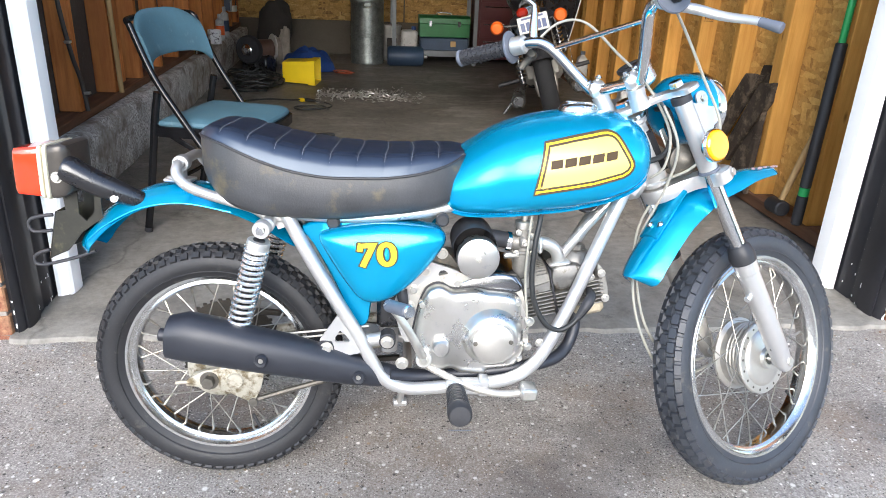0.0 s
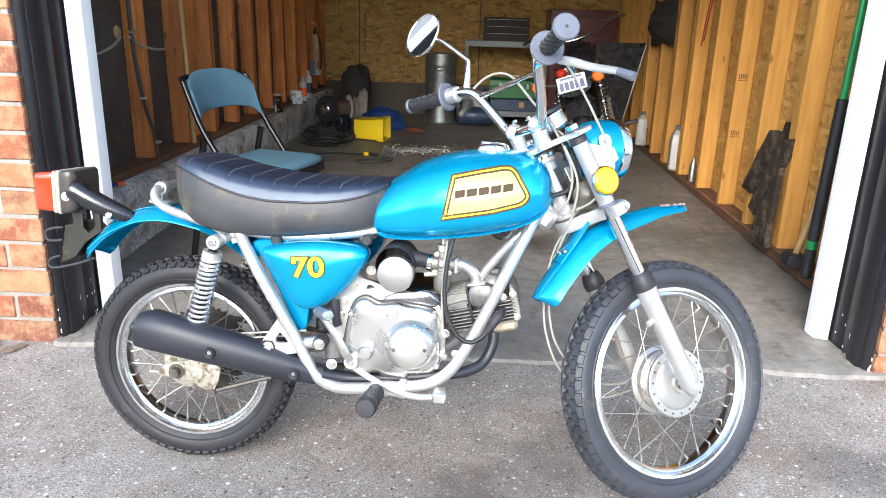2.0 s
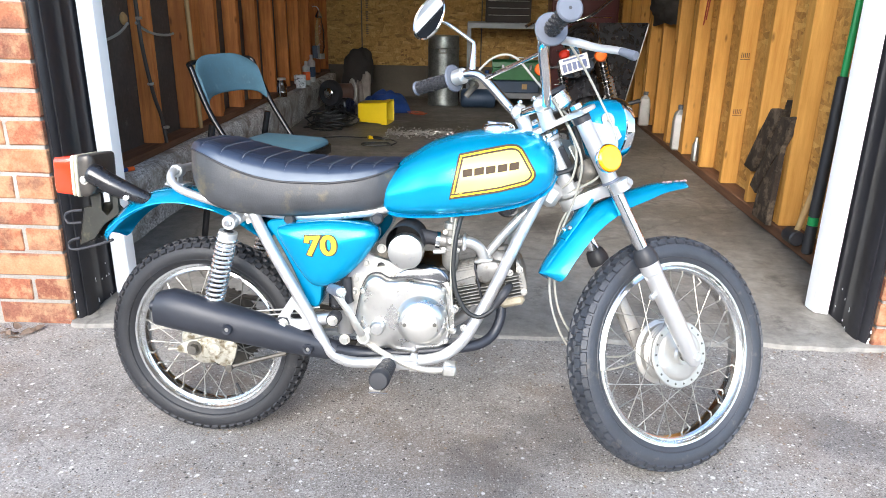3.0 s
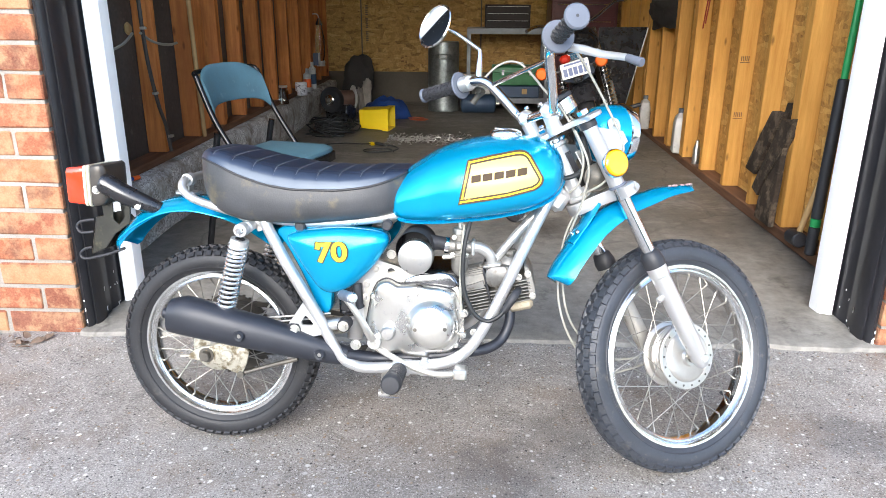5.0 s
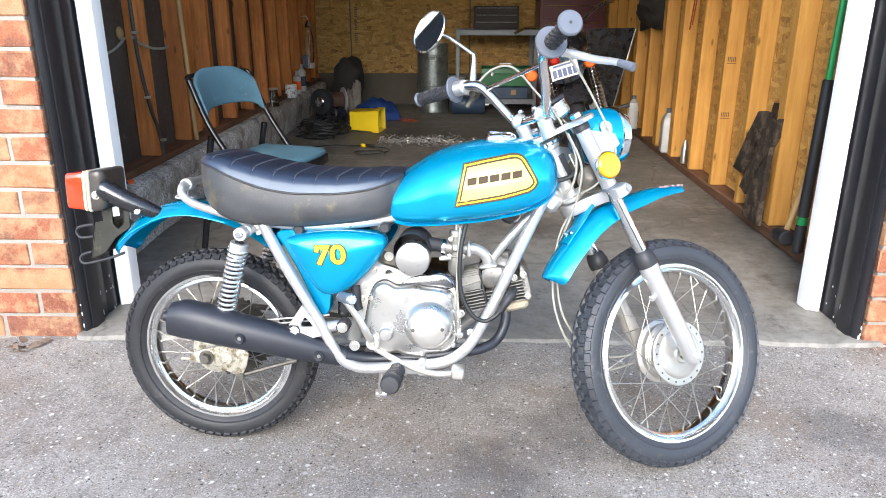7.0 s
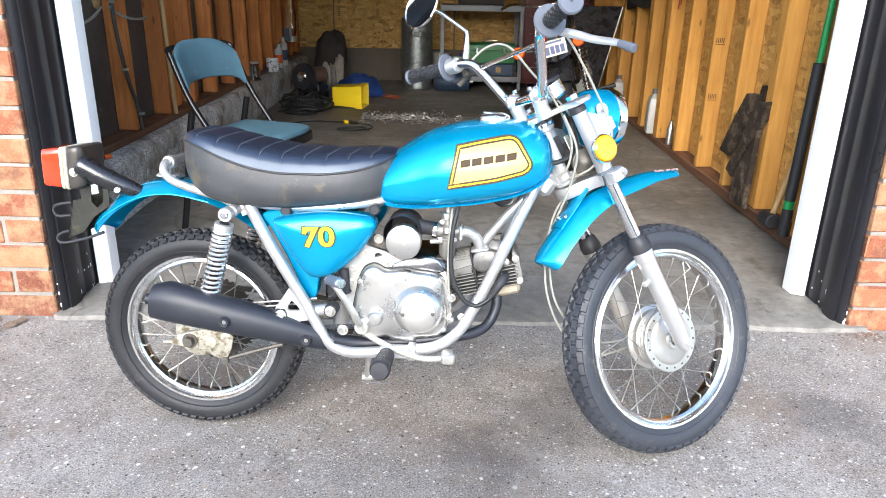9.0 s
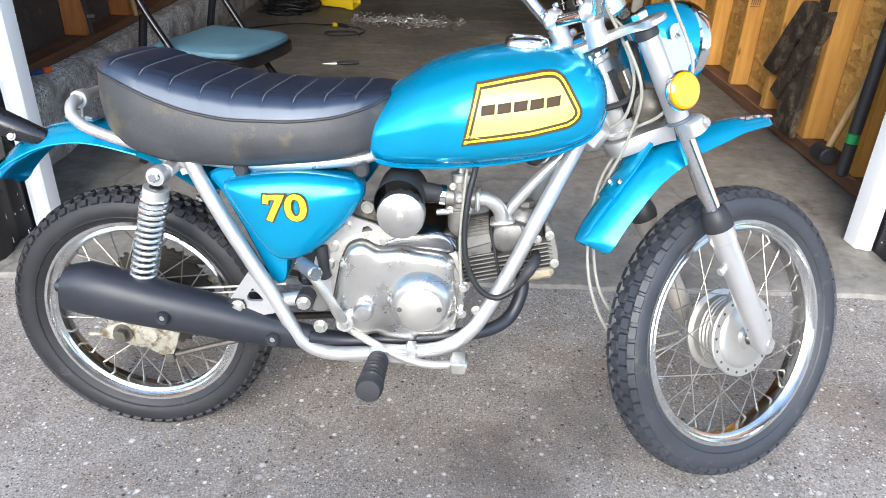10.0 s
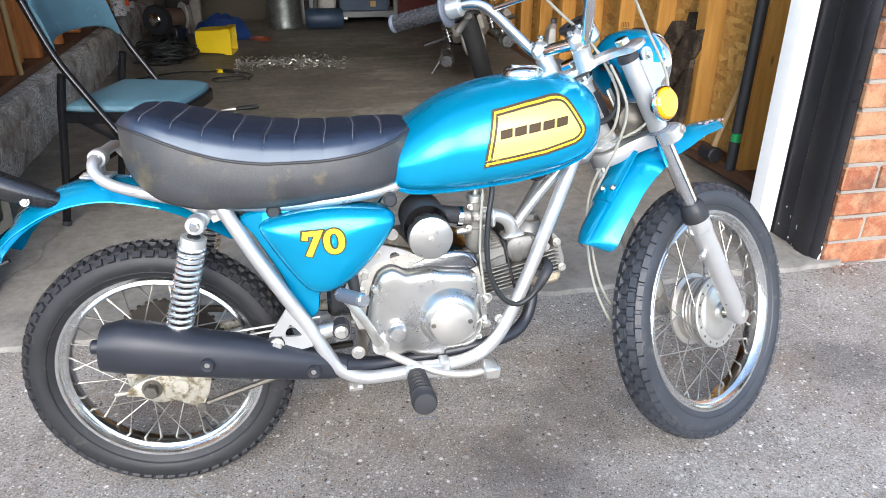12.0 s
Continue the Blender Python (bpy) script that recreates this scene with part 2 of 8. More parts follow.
    relief(t, b, fine, 0.55, 0.004)
    return m


def concrete_material(name, lo, hi, stain, rough=0.8, bump=0.3, daylit_y=None, pale_tone=(0.4, 0.4, 0.4)):
    m, t, b = nodes_of(name)
    c = world_coords(t)
    big, mid, fine = noise_tex(t, c, 1.1, 6, 0.65), noise_tex(t, c, 6, 6, 0.7), noise_tex(t, c, 150, 4, 0.7)
    col = mix(t, ramp(t, big, [(0.35, 0.0), (0.68, 1.0)]), lo, hi)
    col = mix(t, ramp(t, mid, [(0.45, 0.0), (0.72, 0.6)]), col, stain)
    col = mix(t, 0.22, col, ramp(t, fine, [(0.3, tuple(x * 0.5 for x in lo)), (0.7, tuple(min(1, x * 1.3) for x in hi))]))
    if daylit_y:
        # paler band by the door: weathering plus daylight from the opening painted in
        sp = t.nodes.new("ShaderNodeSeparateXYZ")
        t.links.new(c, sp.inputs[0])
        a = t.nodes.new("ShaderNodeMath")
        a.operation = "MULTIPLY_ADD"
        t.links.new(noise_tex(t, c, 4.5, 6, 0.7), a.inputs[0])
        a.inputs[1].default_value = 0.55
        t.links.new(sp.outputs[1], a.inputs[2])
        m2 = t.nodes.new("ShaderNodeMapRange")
        m2.inputs[1].default_value, m2.inputs[2].default_value, m2.inputs[3].default_value, m2.inputs[4].default_value = daylit_y, daylit_y + 0.8, 0.85, 0.0
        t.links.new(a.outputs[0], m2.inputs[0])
        col = mix(t, m2.outputs[0], col, mix(t, ramp(t, mid, [(0.4, 0.0), (0.7, 0.7)]), pale_tone, tuple(x * 0.6 for x in pale_tone)))
        # round dark patches broken by noise; the last two cover the rear floor
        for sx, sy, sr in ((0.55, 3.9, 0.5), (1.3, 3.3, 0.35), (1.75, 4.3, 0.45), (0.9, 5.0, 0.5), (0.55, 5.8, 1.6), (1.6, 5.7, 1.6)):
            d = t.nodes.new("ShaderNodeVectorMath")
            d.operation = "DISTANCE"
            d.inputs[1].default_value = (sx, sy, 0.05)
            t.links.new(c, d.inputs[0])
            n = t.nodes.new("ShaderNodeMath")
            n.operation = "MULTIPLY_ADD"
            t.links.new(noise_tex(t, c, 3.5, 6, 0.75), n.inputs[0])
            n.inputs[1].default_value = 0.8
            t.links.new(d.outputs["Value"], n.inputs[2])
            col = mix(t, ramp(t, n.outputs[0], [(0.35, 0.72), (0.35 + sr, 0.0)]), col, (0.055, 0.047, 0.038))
        # swept dust, splashes and hairline cracks
        swirl = noise_tex(t, world_coords(t, (1, 1.9, 1)), 2.6, 8, 0.72)
        col = mix(t, ramp(t, swirl, [(0.52, 0.0), (0.60, 0.42)]), col, tuple(x * 1.05 for x in pale_tone))
        col = mix(t, ramp(t, noise_tex(t, c, 5.2, 7, 0.75), [(0.60, 0.0), (0.66, 0.5)]), col, (0.060, 0.052, 0.043))
        col = mix(t, ramp(t, noise_tex(t, c, 38, 4, 0.6), [(0.72, 0.0), (0.75, 0.6)]), col, (0.42, 0.40, 0.36))
        col = mix(t, 1.0, col, ramp(t, noise_tex(t, c, 17, 7, 0.75), [(0.34, 0.60), (0.62, 1.0)]), "MULTIPLY")
        bent = t.nodes.new("ShaderNodeVectorMath")
        bent.operation = "MULTIPLY_ADD"
        warp = t.nodes.new("ShaderNodeTexNoise")
        warp.inputs["Scale"].default_value, warp.inputs["Detail"].default_value = 3.0, 6.0
        t.links.new(c, warp.inputs["Vector"])
        t.links.new(warp.outputs["Color"], bent.inputs[0])
        bent.inputs[1].default_value = (0.35, 0.35, 0.0)
        t.links.new(c, bent.inputs[2])
        v = t.nodes.new("ShaderNodeTexVoronoi")
        v.feature = "DISTANCE_TO_EDGE"
        v.inputs["Scale"].default_value = 0.85
        t.links.new(bent.outputs[0], v.inputs["Vector"])
        col = mix(t, ramp(t, v.outputs["Distance"], [(0.002, 0.42), (0.006, 0.0)]), col, (0.045, 0.040, 0.034))
    t.links.new(col, b.inputs["Base Color"])
    t.links.new(ramp(t, mid, [(0.3, rough), (0.7, rough * 0.72)]), b.inputs["Roughness"])
    b.inputs["Specular IOR Level"].default_value = 0.35
    relief(t, b, fine, bump, 0.003)
    return m


def pebble_concrete():
    """Old foundation concrete with exposed stones."""
    m, t, b = nodes_of("foundation_concrete")
    c = world_coords(t)
    v = t.nodes.new("ShaderNodeTexVoronoi")
    v.inputs["Scale"].default_value = 135
    t.links.new(c, v.inputs["Vector"])
    sp = t.nodes.new("ShaderNodeSeparateColor")
    t.links.new(v.outputs["Color"], sp.inputs[0])
    stones = ramp(t, sp.outputs[0], [(0.0, (0.20, 0.19, 0.17)), (0.45, (0.56, 0.54, 0.50)), (1.0, (0.90, 0.88, 0.84))])
    big = noise_tex(t, c, 3.2, 5, 0.65)
    col = mix(t, ramp(t, big, [(0.42, 0.0), (0.52, 0.80)]), mix(t, ramp(t, noise_tex(t, c, 26, 5, 0.7), [(0.35, 0.0), (0.65, 1.0)]), (0.30, 0.255, 0.20), (0.50, 0.465, 0.41)), stones)
    col = mix(t, ramp(t, noise_tex(t, c, 7, 5), [(0.50, 0.0), (0.64, 0.7)]), col, (0.150, 0.105, 0.072))
    t.links.new(col, b.inputs["Base Color"])
    b.inputs["Roughness"].default_value = 0.9
    relief(t, b, noise_tex(t, c, 48, 5, 0.65), 0.7, 0.006)
    return m


def brick_material():
    m, t, b = nodes_of("brick")
    oi = t.nodes.new("ShaderNodeObjectInfo")
    g = t.nodes.new("ShaderNodeNewGeometry")
    mx = t.nodes.new("ShaderNodeMath")
    mx.operation = "ADD"
    t.links.new(oi.outputs["Random"], mx.inputs[0])
    t.links.new(g.outputs["Random Per Island"], mx.inputs[1])
    fr = t.nodes.new("ShaderNodeMath")
    fr.operation = "FRACT"
    t.links.new(mx.outputs[0], fr.inputs[0])
    tone = ramp(t, fr.outputs[0], [(0.0, (0.15, 0.052, 0.034)), (0.2, (0.30, 0.098, 0.050)), (0.4, (0.36, 0.135, 0.066)), (0.6, (0.42, 0.235, 0.115)), (0.75, (0.28, 0.088, 0.048)), (0.9, (0.36, 0.175, 0.085)), (1.0, (0.16, 0.062, 0.044))])
    c = world_coords(t)
    big, fine = noise_tex(t, c, 14, 5, 0.7), noise_tex(t, c, 160, 4, 0.7)
    col = mix(t, ramp(t, big, [(0.44, 0.0), (0.60, 0.80)]), tone, (0.47, 0.30, 0.165))
    col = mix(t, ramp(t, noise_tex(t, c, 9, 4), [(0.53, 0.0), (0.66, 0.70)]), col, (0.090, 0.045, 0.034))
    col = mix(t, 0.30, col, ramp(t, fine, [(0.35, (0.14, 0.045, 0.028)), (0.68, (0.48, 0.21, 0.125))]))
    t.links.new(col, b.inputs["Base Color"])
    b.inputs["Roughness"].default_value = 0.9
    b.inputs["Specular IOR Level"].default_value = 0.25
    relief(t, b, fine, 0.5, 0.004)
    return m


def paint(name, base, metal=0.45, rough=0.22):
    """Glossy vehicle paint with faint flake and fine scuffs."""
    m, t, b = nodes_of(name)
    c = coords(t)
    col = mix(t, ramp(t, noise_tex(t, c, 9, 3), [(0.3, 0.0), (0.7, 0.5)]), base, tuple(min(1, x * 1.10) for x in base))
    t.links.new(col, b.inputs["Base Color"])
    t.links.new(ramp(t, noise_tex(t, c, 5, 2), [(0.3, rough * 0.92), (0.7, rough * 1.08)]), b.inputs["Roughness"])
    b.inputs["Metallic"].default_value = metal
    b.inputs["Coat Weight"].default_value = 0.3
    b.inputs["Coat Roughness"].default_value = 0.06
    return m


def polished_case():
    """Buffed engine casting with small bluish corrosion blots and brown film."""
    m, t, b = nodes_of("buffed_case_alloy")
    c = coords(t)
    col = mix(t, ramp(t, noise_tex(t, c, 14, 4), [(0.35, 0.0), (0.7, 0.8)]), (0.62, 0.61, 0.59), (0.52, 0.505, 0.46))
    col = mix(t, ramp(t, noise_tex(t, c, 34, 6, 0.7), [(0.60, 0.0), (0.72, 0.5)]), col, (0.36, 0.385, 0.43))
    spots = noise_tex(t, c, 120, 3, 0.7)
    col = mix(t, ramp(t, spots, [(0.68, 0.0), (0.76, 0.5)]), col, (0.30, 0.29, 0.27))
    t.links.new(col, b.inputs["Base Color"])
    b.inputs["Metallic"].default_value = 0.95
    t.links.new(ramp(t, noise_tex(t, c, 22, 4), [(0.3, 0.24), (0.7, 0.37)]), b.inputs["Roughness"])
    relief(t, b, spots, 0.04, 0.001)
    return m


def glass(name, tint=(1, 1, 1), rough=0.0, through_it=1.0):
    m, t, b = nodes_of(name)
    b.inputs["Base Color"].default_value = (*tint, 1)
    b.inputs["Roughness"].default_value = rough
    b.inputs["Transmission Weight"].default_value = through_it
    b.inputs["IOR"].default_value = 1.45
    return m


ASPHALT = asphalt_material()
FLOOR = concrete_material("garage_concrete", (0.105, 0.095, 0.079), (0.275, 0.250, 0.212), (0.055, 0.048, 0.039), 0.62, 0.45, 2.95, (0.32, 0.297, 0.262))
FOUNDATION = pebble_concrete()
MORTAR = concrete_material("mortar", (0.25, 0.228, 0.20), (0.41, 0.375, 0.335), (0.19, 0.165, 0.14), 0.95, 0.5)
BRICK = brick_material()
WHITE_TRIM = plain("white_trim", (0.93, 0.93, 0.92), 0.45, 0, 0.03, 4, 60, 0.05, dirt=(0.45, 0.43, 0.40), dirt_at=0.72)
BLACK_TRIM = plain("black_trim", (0.018, 0.018, 0.021), 0.32, 0, 0.3, 5, 70, 0.15, dirt=(0.10, 0.10, 0.10), dirt_at=0.74)
STUD_RED = wood("old_red_timber", (0.86, 0.325, 0.090), (0.47, 0.140, 0.040), spread=0.72, grime=0.75)
STUD_TAN = wood("tan_timber", (0.78, 0.415, 0.105), (0.53, 0.245, 0.050), spread=0.80, grime=0.38)
SILL_RED = wood("sill_timber", (0.30, 0.15, 0.08), (0.14, 0.065, 0.036), along=1, knots=False)
TAR = plain("tar_paper", (0.072, 0.058, 0.049), 0.72, 0, 0.6, 6, 50, 0.3, dirt=(0.18, 0.150, 0.12), dirt_at=0.60)
OSB = strand_board("strand_board", ((0.28, 0.135, 0.035), (0.48, 0.25, 0.06), (0.60, 0.33, 0.085), (0.72, 0.45, 0.15)))
OSB_BACK = strand_board("strand_board_back", ((0.17, 0.080, 0.026), (0.42, 0.235, 0.068), (0.56, 0.325, 0.098), (0.68, 0.44, 0.17)))
CEILING = plain("ceiling_board", (0.42, 0.33, 0.22), 0.85, 0, 0.2, 3, 40, 0.2)
DARK_BAND = plain("dark_wall_paint", (0.115, 0.095, 0.070), 0.8, 0, 0.3, 3, 50, 0.2)

BLUE = paint("blue_paint", (0.0, 0.330, 0.585), 0.58, 0.22)
SILVER = plain("silver_paint", (0.56, 0.555, 0.545), 0.32, 0.65, 0.06, 12, 120, 0.04, coat=0.25, dirt=(0.42, 0.36, 0.28), dirt_at=0.70)
CHROME = plain("chrome", (0.82, 0.82, 0.81), 0.10, 1.0, 0.04, 20, 200, 0.0)
WORN_CHROME = plain("worn_chrome", (0.74, 0.73, 0.71), 0.26, 1.0, 0.10, 30, 260, 0.04, dirt=(0.40, 0.34, 0.27), dirt_at=0.68)
ALLOY = plain("cast_alloy", (0.70, 0.69, 0.66), 0.38, 0.82, 0.07, 16, 240, 0.06, dirt=(0.52, 0.49, 0.42), dirt_at=0.68)
CASE_ALLOY = polished_case()
PLATE_ALLOY = plain("brushed_alloy", (0.56, 0.54, 0.50), 0.42, 0.85, 0.08, 30, 240, 0.06, dirt=(0.40, 0.36, 0.28), dirt_at=0.66)
DARK_POLISH = plain("dark_polished_alloy", (0.30, 0.30, 0.31), 0.20, 1.0, 0.2, 18, 200, 0.05)
GREY_CAST = plain("grey_casting", (0.17, 0.165, 0.155), 0.48, 0.55, 0.30, 26, 240, 0.25, dirt=(0.085, 0.070, 0.050), dirt_at=0.54)
DULL_ALLOY = plain("dull_alloy", (0.46, 0.44, 0.40), 0.52, 0.6, 0.2, 22, 260, 0.2, dirt=(0.20, 0.16, 0.11), dirt_at=0.60)
STEEL = plain("zinc_steel", (0.62, 0.60, 0.55), 0.35, 0.9, 0.15, 40, 300, 0.1, dirt=(0.34, 0.24, 0.13), dirt_at=0.66)
RUBBER = plain("tyre_rubber", (0.029, 0.032, 0.039), 0.54, 0, 0.3, 16, 160, 0.25, dirt=(0.085, 0.078, 0.069), dirt_at=0.58, spec=0.58)
RUBBER_DARK = plain("newer_tyre_rubber", (0.019, 0.019, 0.021), 0.58, 0, 0.3, 16, 160, 0.25, dirt=(0.060, 0.055, 0.048), dirt_at=0.60, spec=0.42)
RIM = plain("rim_chrome", (0.74, 0.74, 0.725), 0.19, 1.0, 0.12, 34, 260, 0.03, dirt=(0.30, 0.26, 0.21), dirt_at=0.70)
BLACK_RUBBER = plain("black_rubber", (0.022, 0.022, 0.025), 0.55, 0, 0.25, 30, 160, 0.2)
VINYL = plain("black_vinyl", (0.040, 0.041, 0.044), 0.46, 0, 0.40, 9, 320, 0.30, dirt=(0.088, 0.076, 0.050), dirt_at=0.54, spec=0.5)
# the sky's blue sheen is put into this base and specular tint
VINYL_TOP = plain("black_vinyl_top", (0.017, 0.024, 0.042), 0.40, 0, 0.15, 10, 320, 0.10, spec=0.62, coat=0.20, coat_rough=0.34)
VINYL_TOP.node_tree.nodes["Principled BSDF"].inputs["Specular Tint"].default_value = (0.66, 0.82, 1.0, 1)
VINYL_TOP.node_tree.nodes["Principled BSDF"].inputs["Coat IOR"].default_value = 1.70
STITCH = plain("pale_stitching", (0.19, 0.20, 0.22), 0.6, 0, 0.1)
EXHAUST = plain("black_heat_paint", (0.021, 0.023, 0.030), 0.46, 0.1, 0.12, 20, 260, 0.12)
BLACK_PAINT = plain("black_paint", (0.014, 0.014, 0.016), 0.28, 0, 0.2, 20, 200, 0.06, coat=0.4)
GREASY = plain("greasy_metal", (0.11, 0.10, 0.085), 0.5, 0.5, 0.4, 30, 200, 0.3, dirt=(0.25, 0.20, 0.13), dirt_at=0.6)
OILY = plain("oily_black_steel", (0.034, 0.029, 0.023), 0.48, 0.3, 0.4, 40, 200, 0.2, dirt=(0.085, 0.070, 0.048), dirt_at=0.62)
YELLOW = plain("yellow_decal", (0.90, 0.60, 0.02), 0.4, 0, 0.04, 8, 120, 0.0, coat=0.15)
CREAM = plain("pale_yellow_decal", (0.84, 0.645, 0.13), 0.35, 0, 0.05, 8, 120, 0.0, coat=0.25)
BROWN = plain("brown_decal", (0.060, 0.038, 0.020), 0.5, 0, 0.1, 8, 120, 0.0, spec=0.3)
RED_LENS = plain("red_lens", (0.72, 0.045, 0.012), 0.14, 0, 0.06, 10, 120, 0.0, coat=0.8)
AMBER = plain("amber_lens", (0.95, 0.36, 0.0), 0.16, 0, 0.04, 10, 120, 0.0, coat=0.8)
SPOKE = plain("spoke_steel", (0.33, 0.315, 0.28), 0.42, 0.9, 0.2, 40, 300, 0.0)
SPRING = plain("bright_spring", (0.78, 0.78, 0.77), 0.20, 0.85, 0.06, 40, 300, 0.0)
FIN = plain("fin_alloy", (0.25, 0.24, 0.22), 0.5, 0.6, 0.25, 26, 260, 0.15, dirt=(0.10, 0.085, 0.06), dirt_at=0.58)
CREAM_PAINT = plain("grimy_pale_paint", (0.40, 0.375, 0.31), 0.5, 0.3, 0.25, 24, 180, 0.25, dirt=(0.13, 0.10, 0.055), dirt_at=0.48)
GREY_RUBBER = plain("grey_rubber", (0.100, 0.112, 0.140), 0.5, 0, 0.1, 30, 160, 0.1)
CABLE_GREY = plain("grey_cable", (0.30, 0.29, 0.245), 0.45, 0, 0.1)
CABLE_BLACK = plain("black_cable", (0.012, 0.013, 0.013), 0.5, 0, 0.1)
MIRROR = plain("mirror_glass", (0.88, 0.89, 0.90), 0.02, 1.0, 0.0, 5, 60, 0.0)
LENS = glass("headlight_glass")

# ---------------------------------------------------------------- setting
def floor_z(y):
    return 0.030 + 0.012 * (y - 2.1)


def sheet(name, pts, material, kind="structure", label="", thick=0.0, smooth=0):
    return tagged(part(name, Form().add(pts, [tuple(range(len(pts)))]), material, smooth=smooth), label, "", "", kind)


def build_ground():
    f = Form()
    xs = [-220, -60, -20, -8, -4] + list(np.arange(-2.4, 4.4, 0.1)) + [6, 10, 22, 60, 220]
    ys = [-220, -60, -20, -8, -4] + list(np.arange(-1.6, 2.15, 0.1)) + [4, 9, 22, 60, 220]
    grid = []
    for y in ys:
        row = []
        for x in xs:
            z = 0.0
            if -2.4 <= x <= 4.3 and -1.6 <= y <= 2.12:
                z = 0.006 * (noise.noise((x * 1.3, y * 1.3, 3.0)) - 0.4)
            if -0.5 < x < 2.5 and 1.85 < y < 2.12:
                z += 0.016 * (y - 1.85) / 0.25
            if y > 2.12:
                z = -0.03
            row.append(Vector((x, y, z)))
        grid.append(row)
    f.rings(grid, closed=False, cap=False)
    tagged(part("ground", f, ASPHALT, smooth=60), "worn grey asphalt driveway with pale stone chips", "driveway", "", "structure")


def build_floor():
    f = Form()
    rows, xs = [], np.linspace(-0.62, 2.62, 160)
    for k, y in enumerate([2.085, 2.085, 2.09, 2.10] + list(np.linspace(2.16, 7.75, 50))):
        row = []
        for x in (xs if k > 3 else np.clip(xs, -0.300, 2.335)):
            wob = 0.014 * noise.noise((x * 3.1, 0.5, 1.0)) + 0.012 * noise.noise((x * 13, 0.5, 4.0)) + 0.006 * noise.noise((x * 37, 0.5, 2.0))
            z = floor_z(y) - (0.012 if k == 1 else 0.003 if k == 2 else 0)
            row.append(Vector((x, y + (wob if k < 4 else 0), -0.05 if k == 0 else z + 0.002 * noise.noise((x * 5, y * 5, 0)))))
        rows.append(row)
    f.rings(rows, closed=False, cap=False)
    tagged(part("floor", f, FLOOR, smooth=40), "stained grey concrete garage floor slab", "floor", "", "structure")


def jamb(name, inner, side):
    """White stop, black door jamb and moulding beside the opening; side is +1 where the wall lies towards +x."""
    g = thing(name, "black wooden garage door jamb with white stop moulding", "door frame", kind="structure")
    x = inner
    f = Form()
    prof = [(0.0, 2.372), (0.004, 2.345), (0.010, 2.335), (0.016, 2.338), (0.036, 2.325), (0.046, 2.325), (0.046, 2.40), (0.0, 2.40)]
    f.rings([[Vector((x + side * px, py, z)) for px, py in prof] for z in (0.036, 0.8, 1.6, 2.15)])
    part("white_stop", f, WHITE_TRIM, g, "white painted stop moulding", smooth=12)
    f = Form()
    prof = [(0.050, 2.20), (0.056, 2.196), (0.056, 2.245), (0.060, 2.25), (0.060, 2.262), (0.056, 2.268), (0.056, 2.42), (0.115, 2.42), (0.115, 2.20)]
    f.rings([[Vector((x + side * px, py, z)) for px, py in prof] for z in (0.02, 0.8, 1.6, 2.15)])
    part("jamb_board", f, BLACK_TRIM, g, "black painted jamb board, flaking at the foot")
    f = Form()
    prof = [(0.046, 2.198), (0.046, 2.150), (0.052, 2.136), (0.058, 2.138), (0.062, 2.120), (0.070, 2.112), (0.076, 2.116), (0.081, 2.116), (0.081, 2.198)]
    f.rings([[Vector((x + side * px, py, z)) for px, py in prof] for z in (0.02, 0.8, 1.6, 2.15)])
    part("brick_moulding", f, BLACK_TRIM, g)
    # flakes of bare wood near the foot
    f = Form()
    rng = random.Random(4 if side > 0 else 9)
    for _ in range(11):
        z = 0.03 + abs(rng.gauss(0, 0.09))
        if rng.random() < 0.8:
            c, s = (x + side * 0.0553, rng.uniform(2.205, 2.32), z), (0.0012, rng.uniform(0.002, 0.006), rng.uniform(0.004, 0.018))
        else:
            c, s = (x + side * rng.uniform(0.072, 0.079), 2.1125, z), (rng.uniform(0.002, 0.005), 0.0012, rng.uniform(0.004, 0.02))
        f.box(c, s, 0.0004)
    part("flaked_paint", f, WHITE_TRIM, g, "specks of flaked paint")


def stud(name, x0, x1, y, z0, z1, material, parent, w=0.038):
    f = Form().box(((x0 + x1) / 2, y, (z0 + z1) / 2), (abs(x1 - x0), w, z1 - z0), 0.003)
    return part(name, f, material, parent)


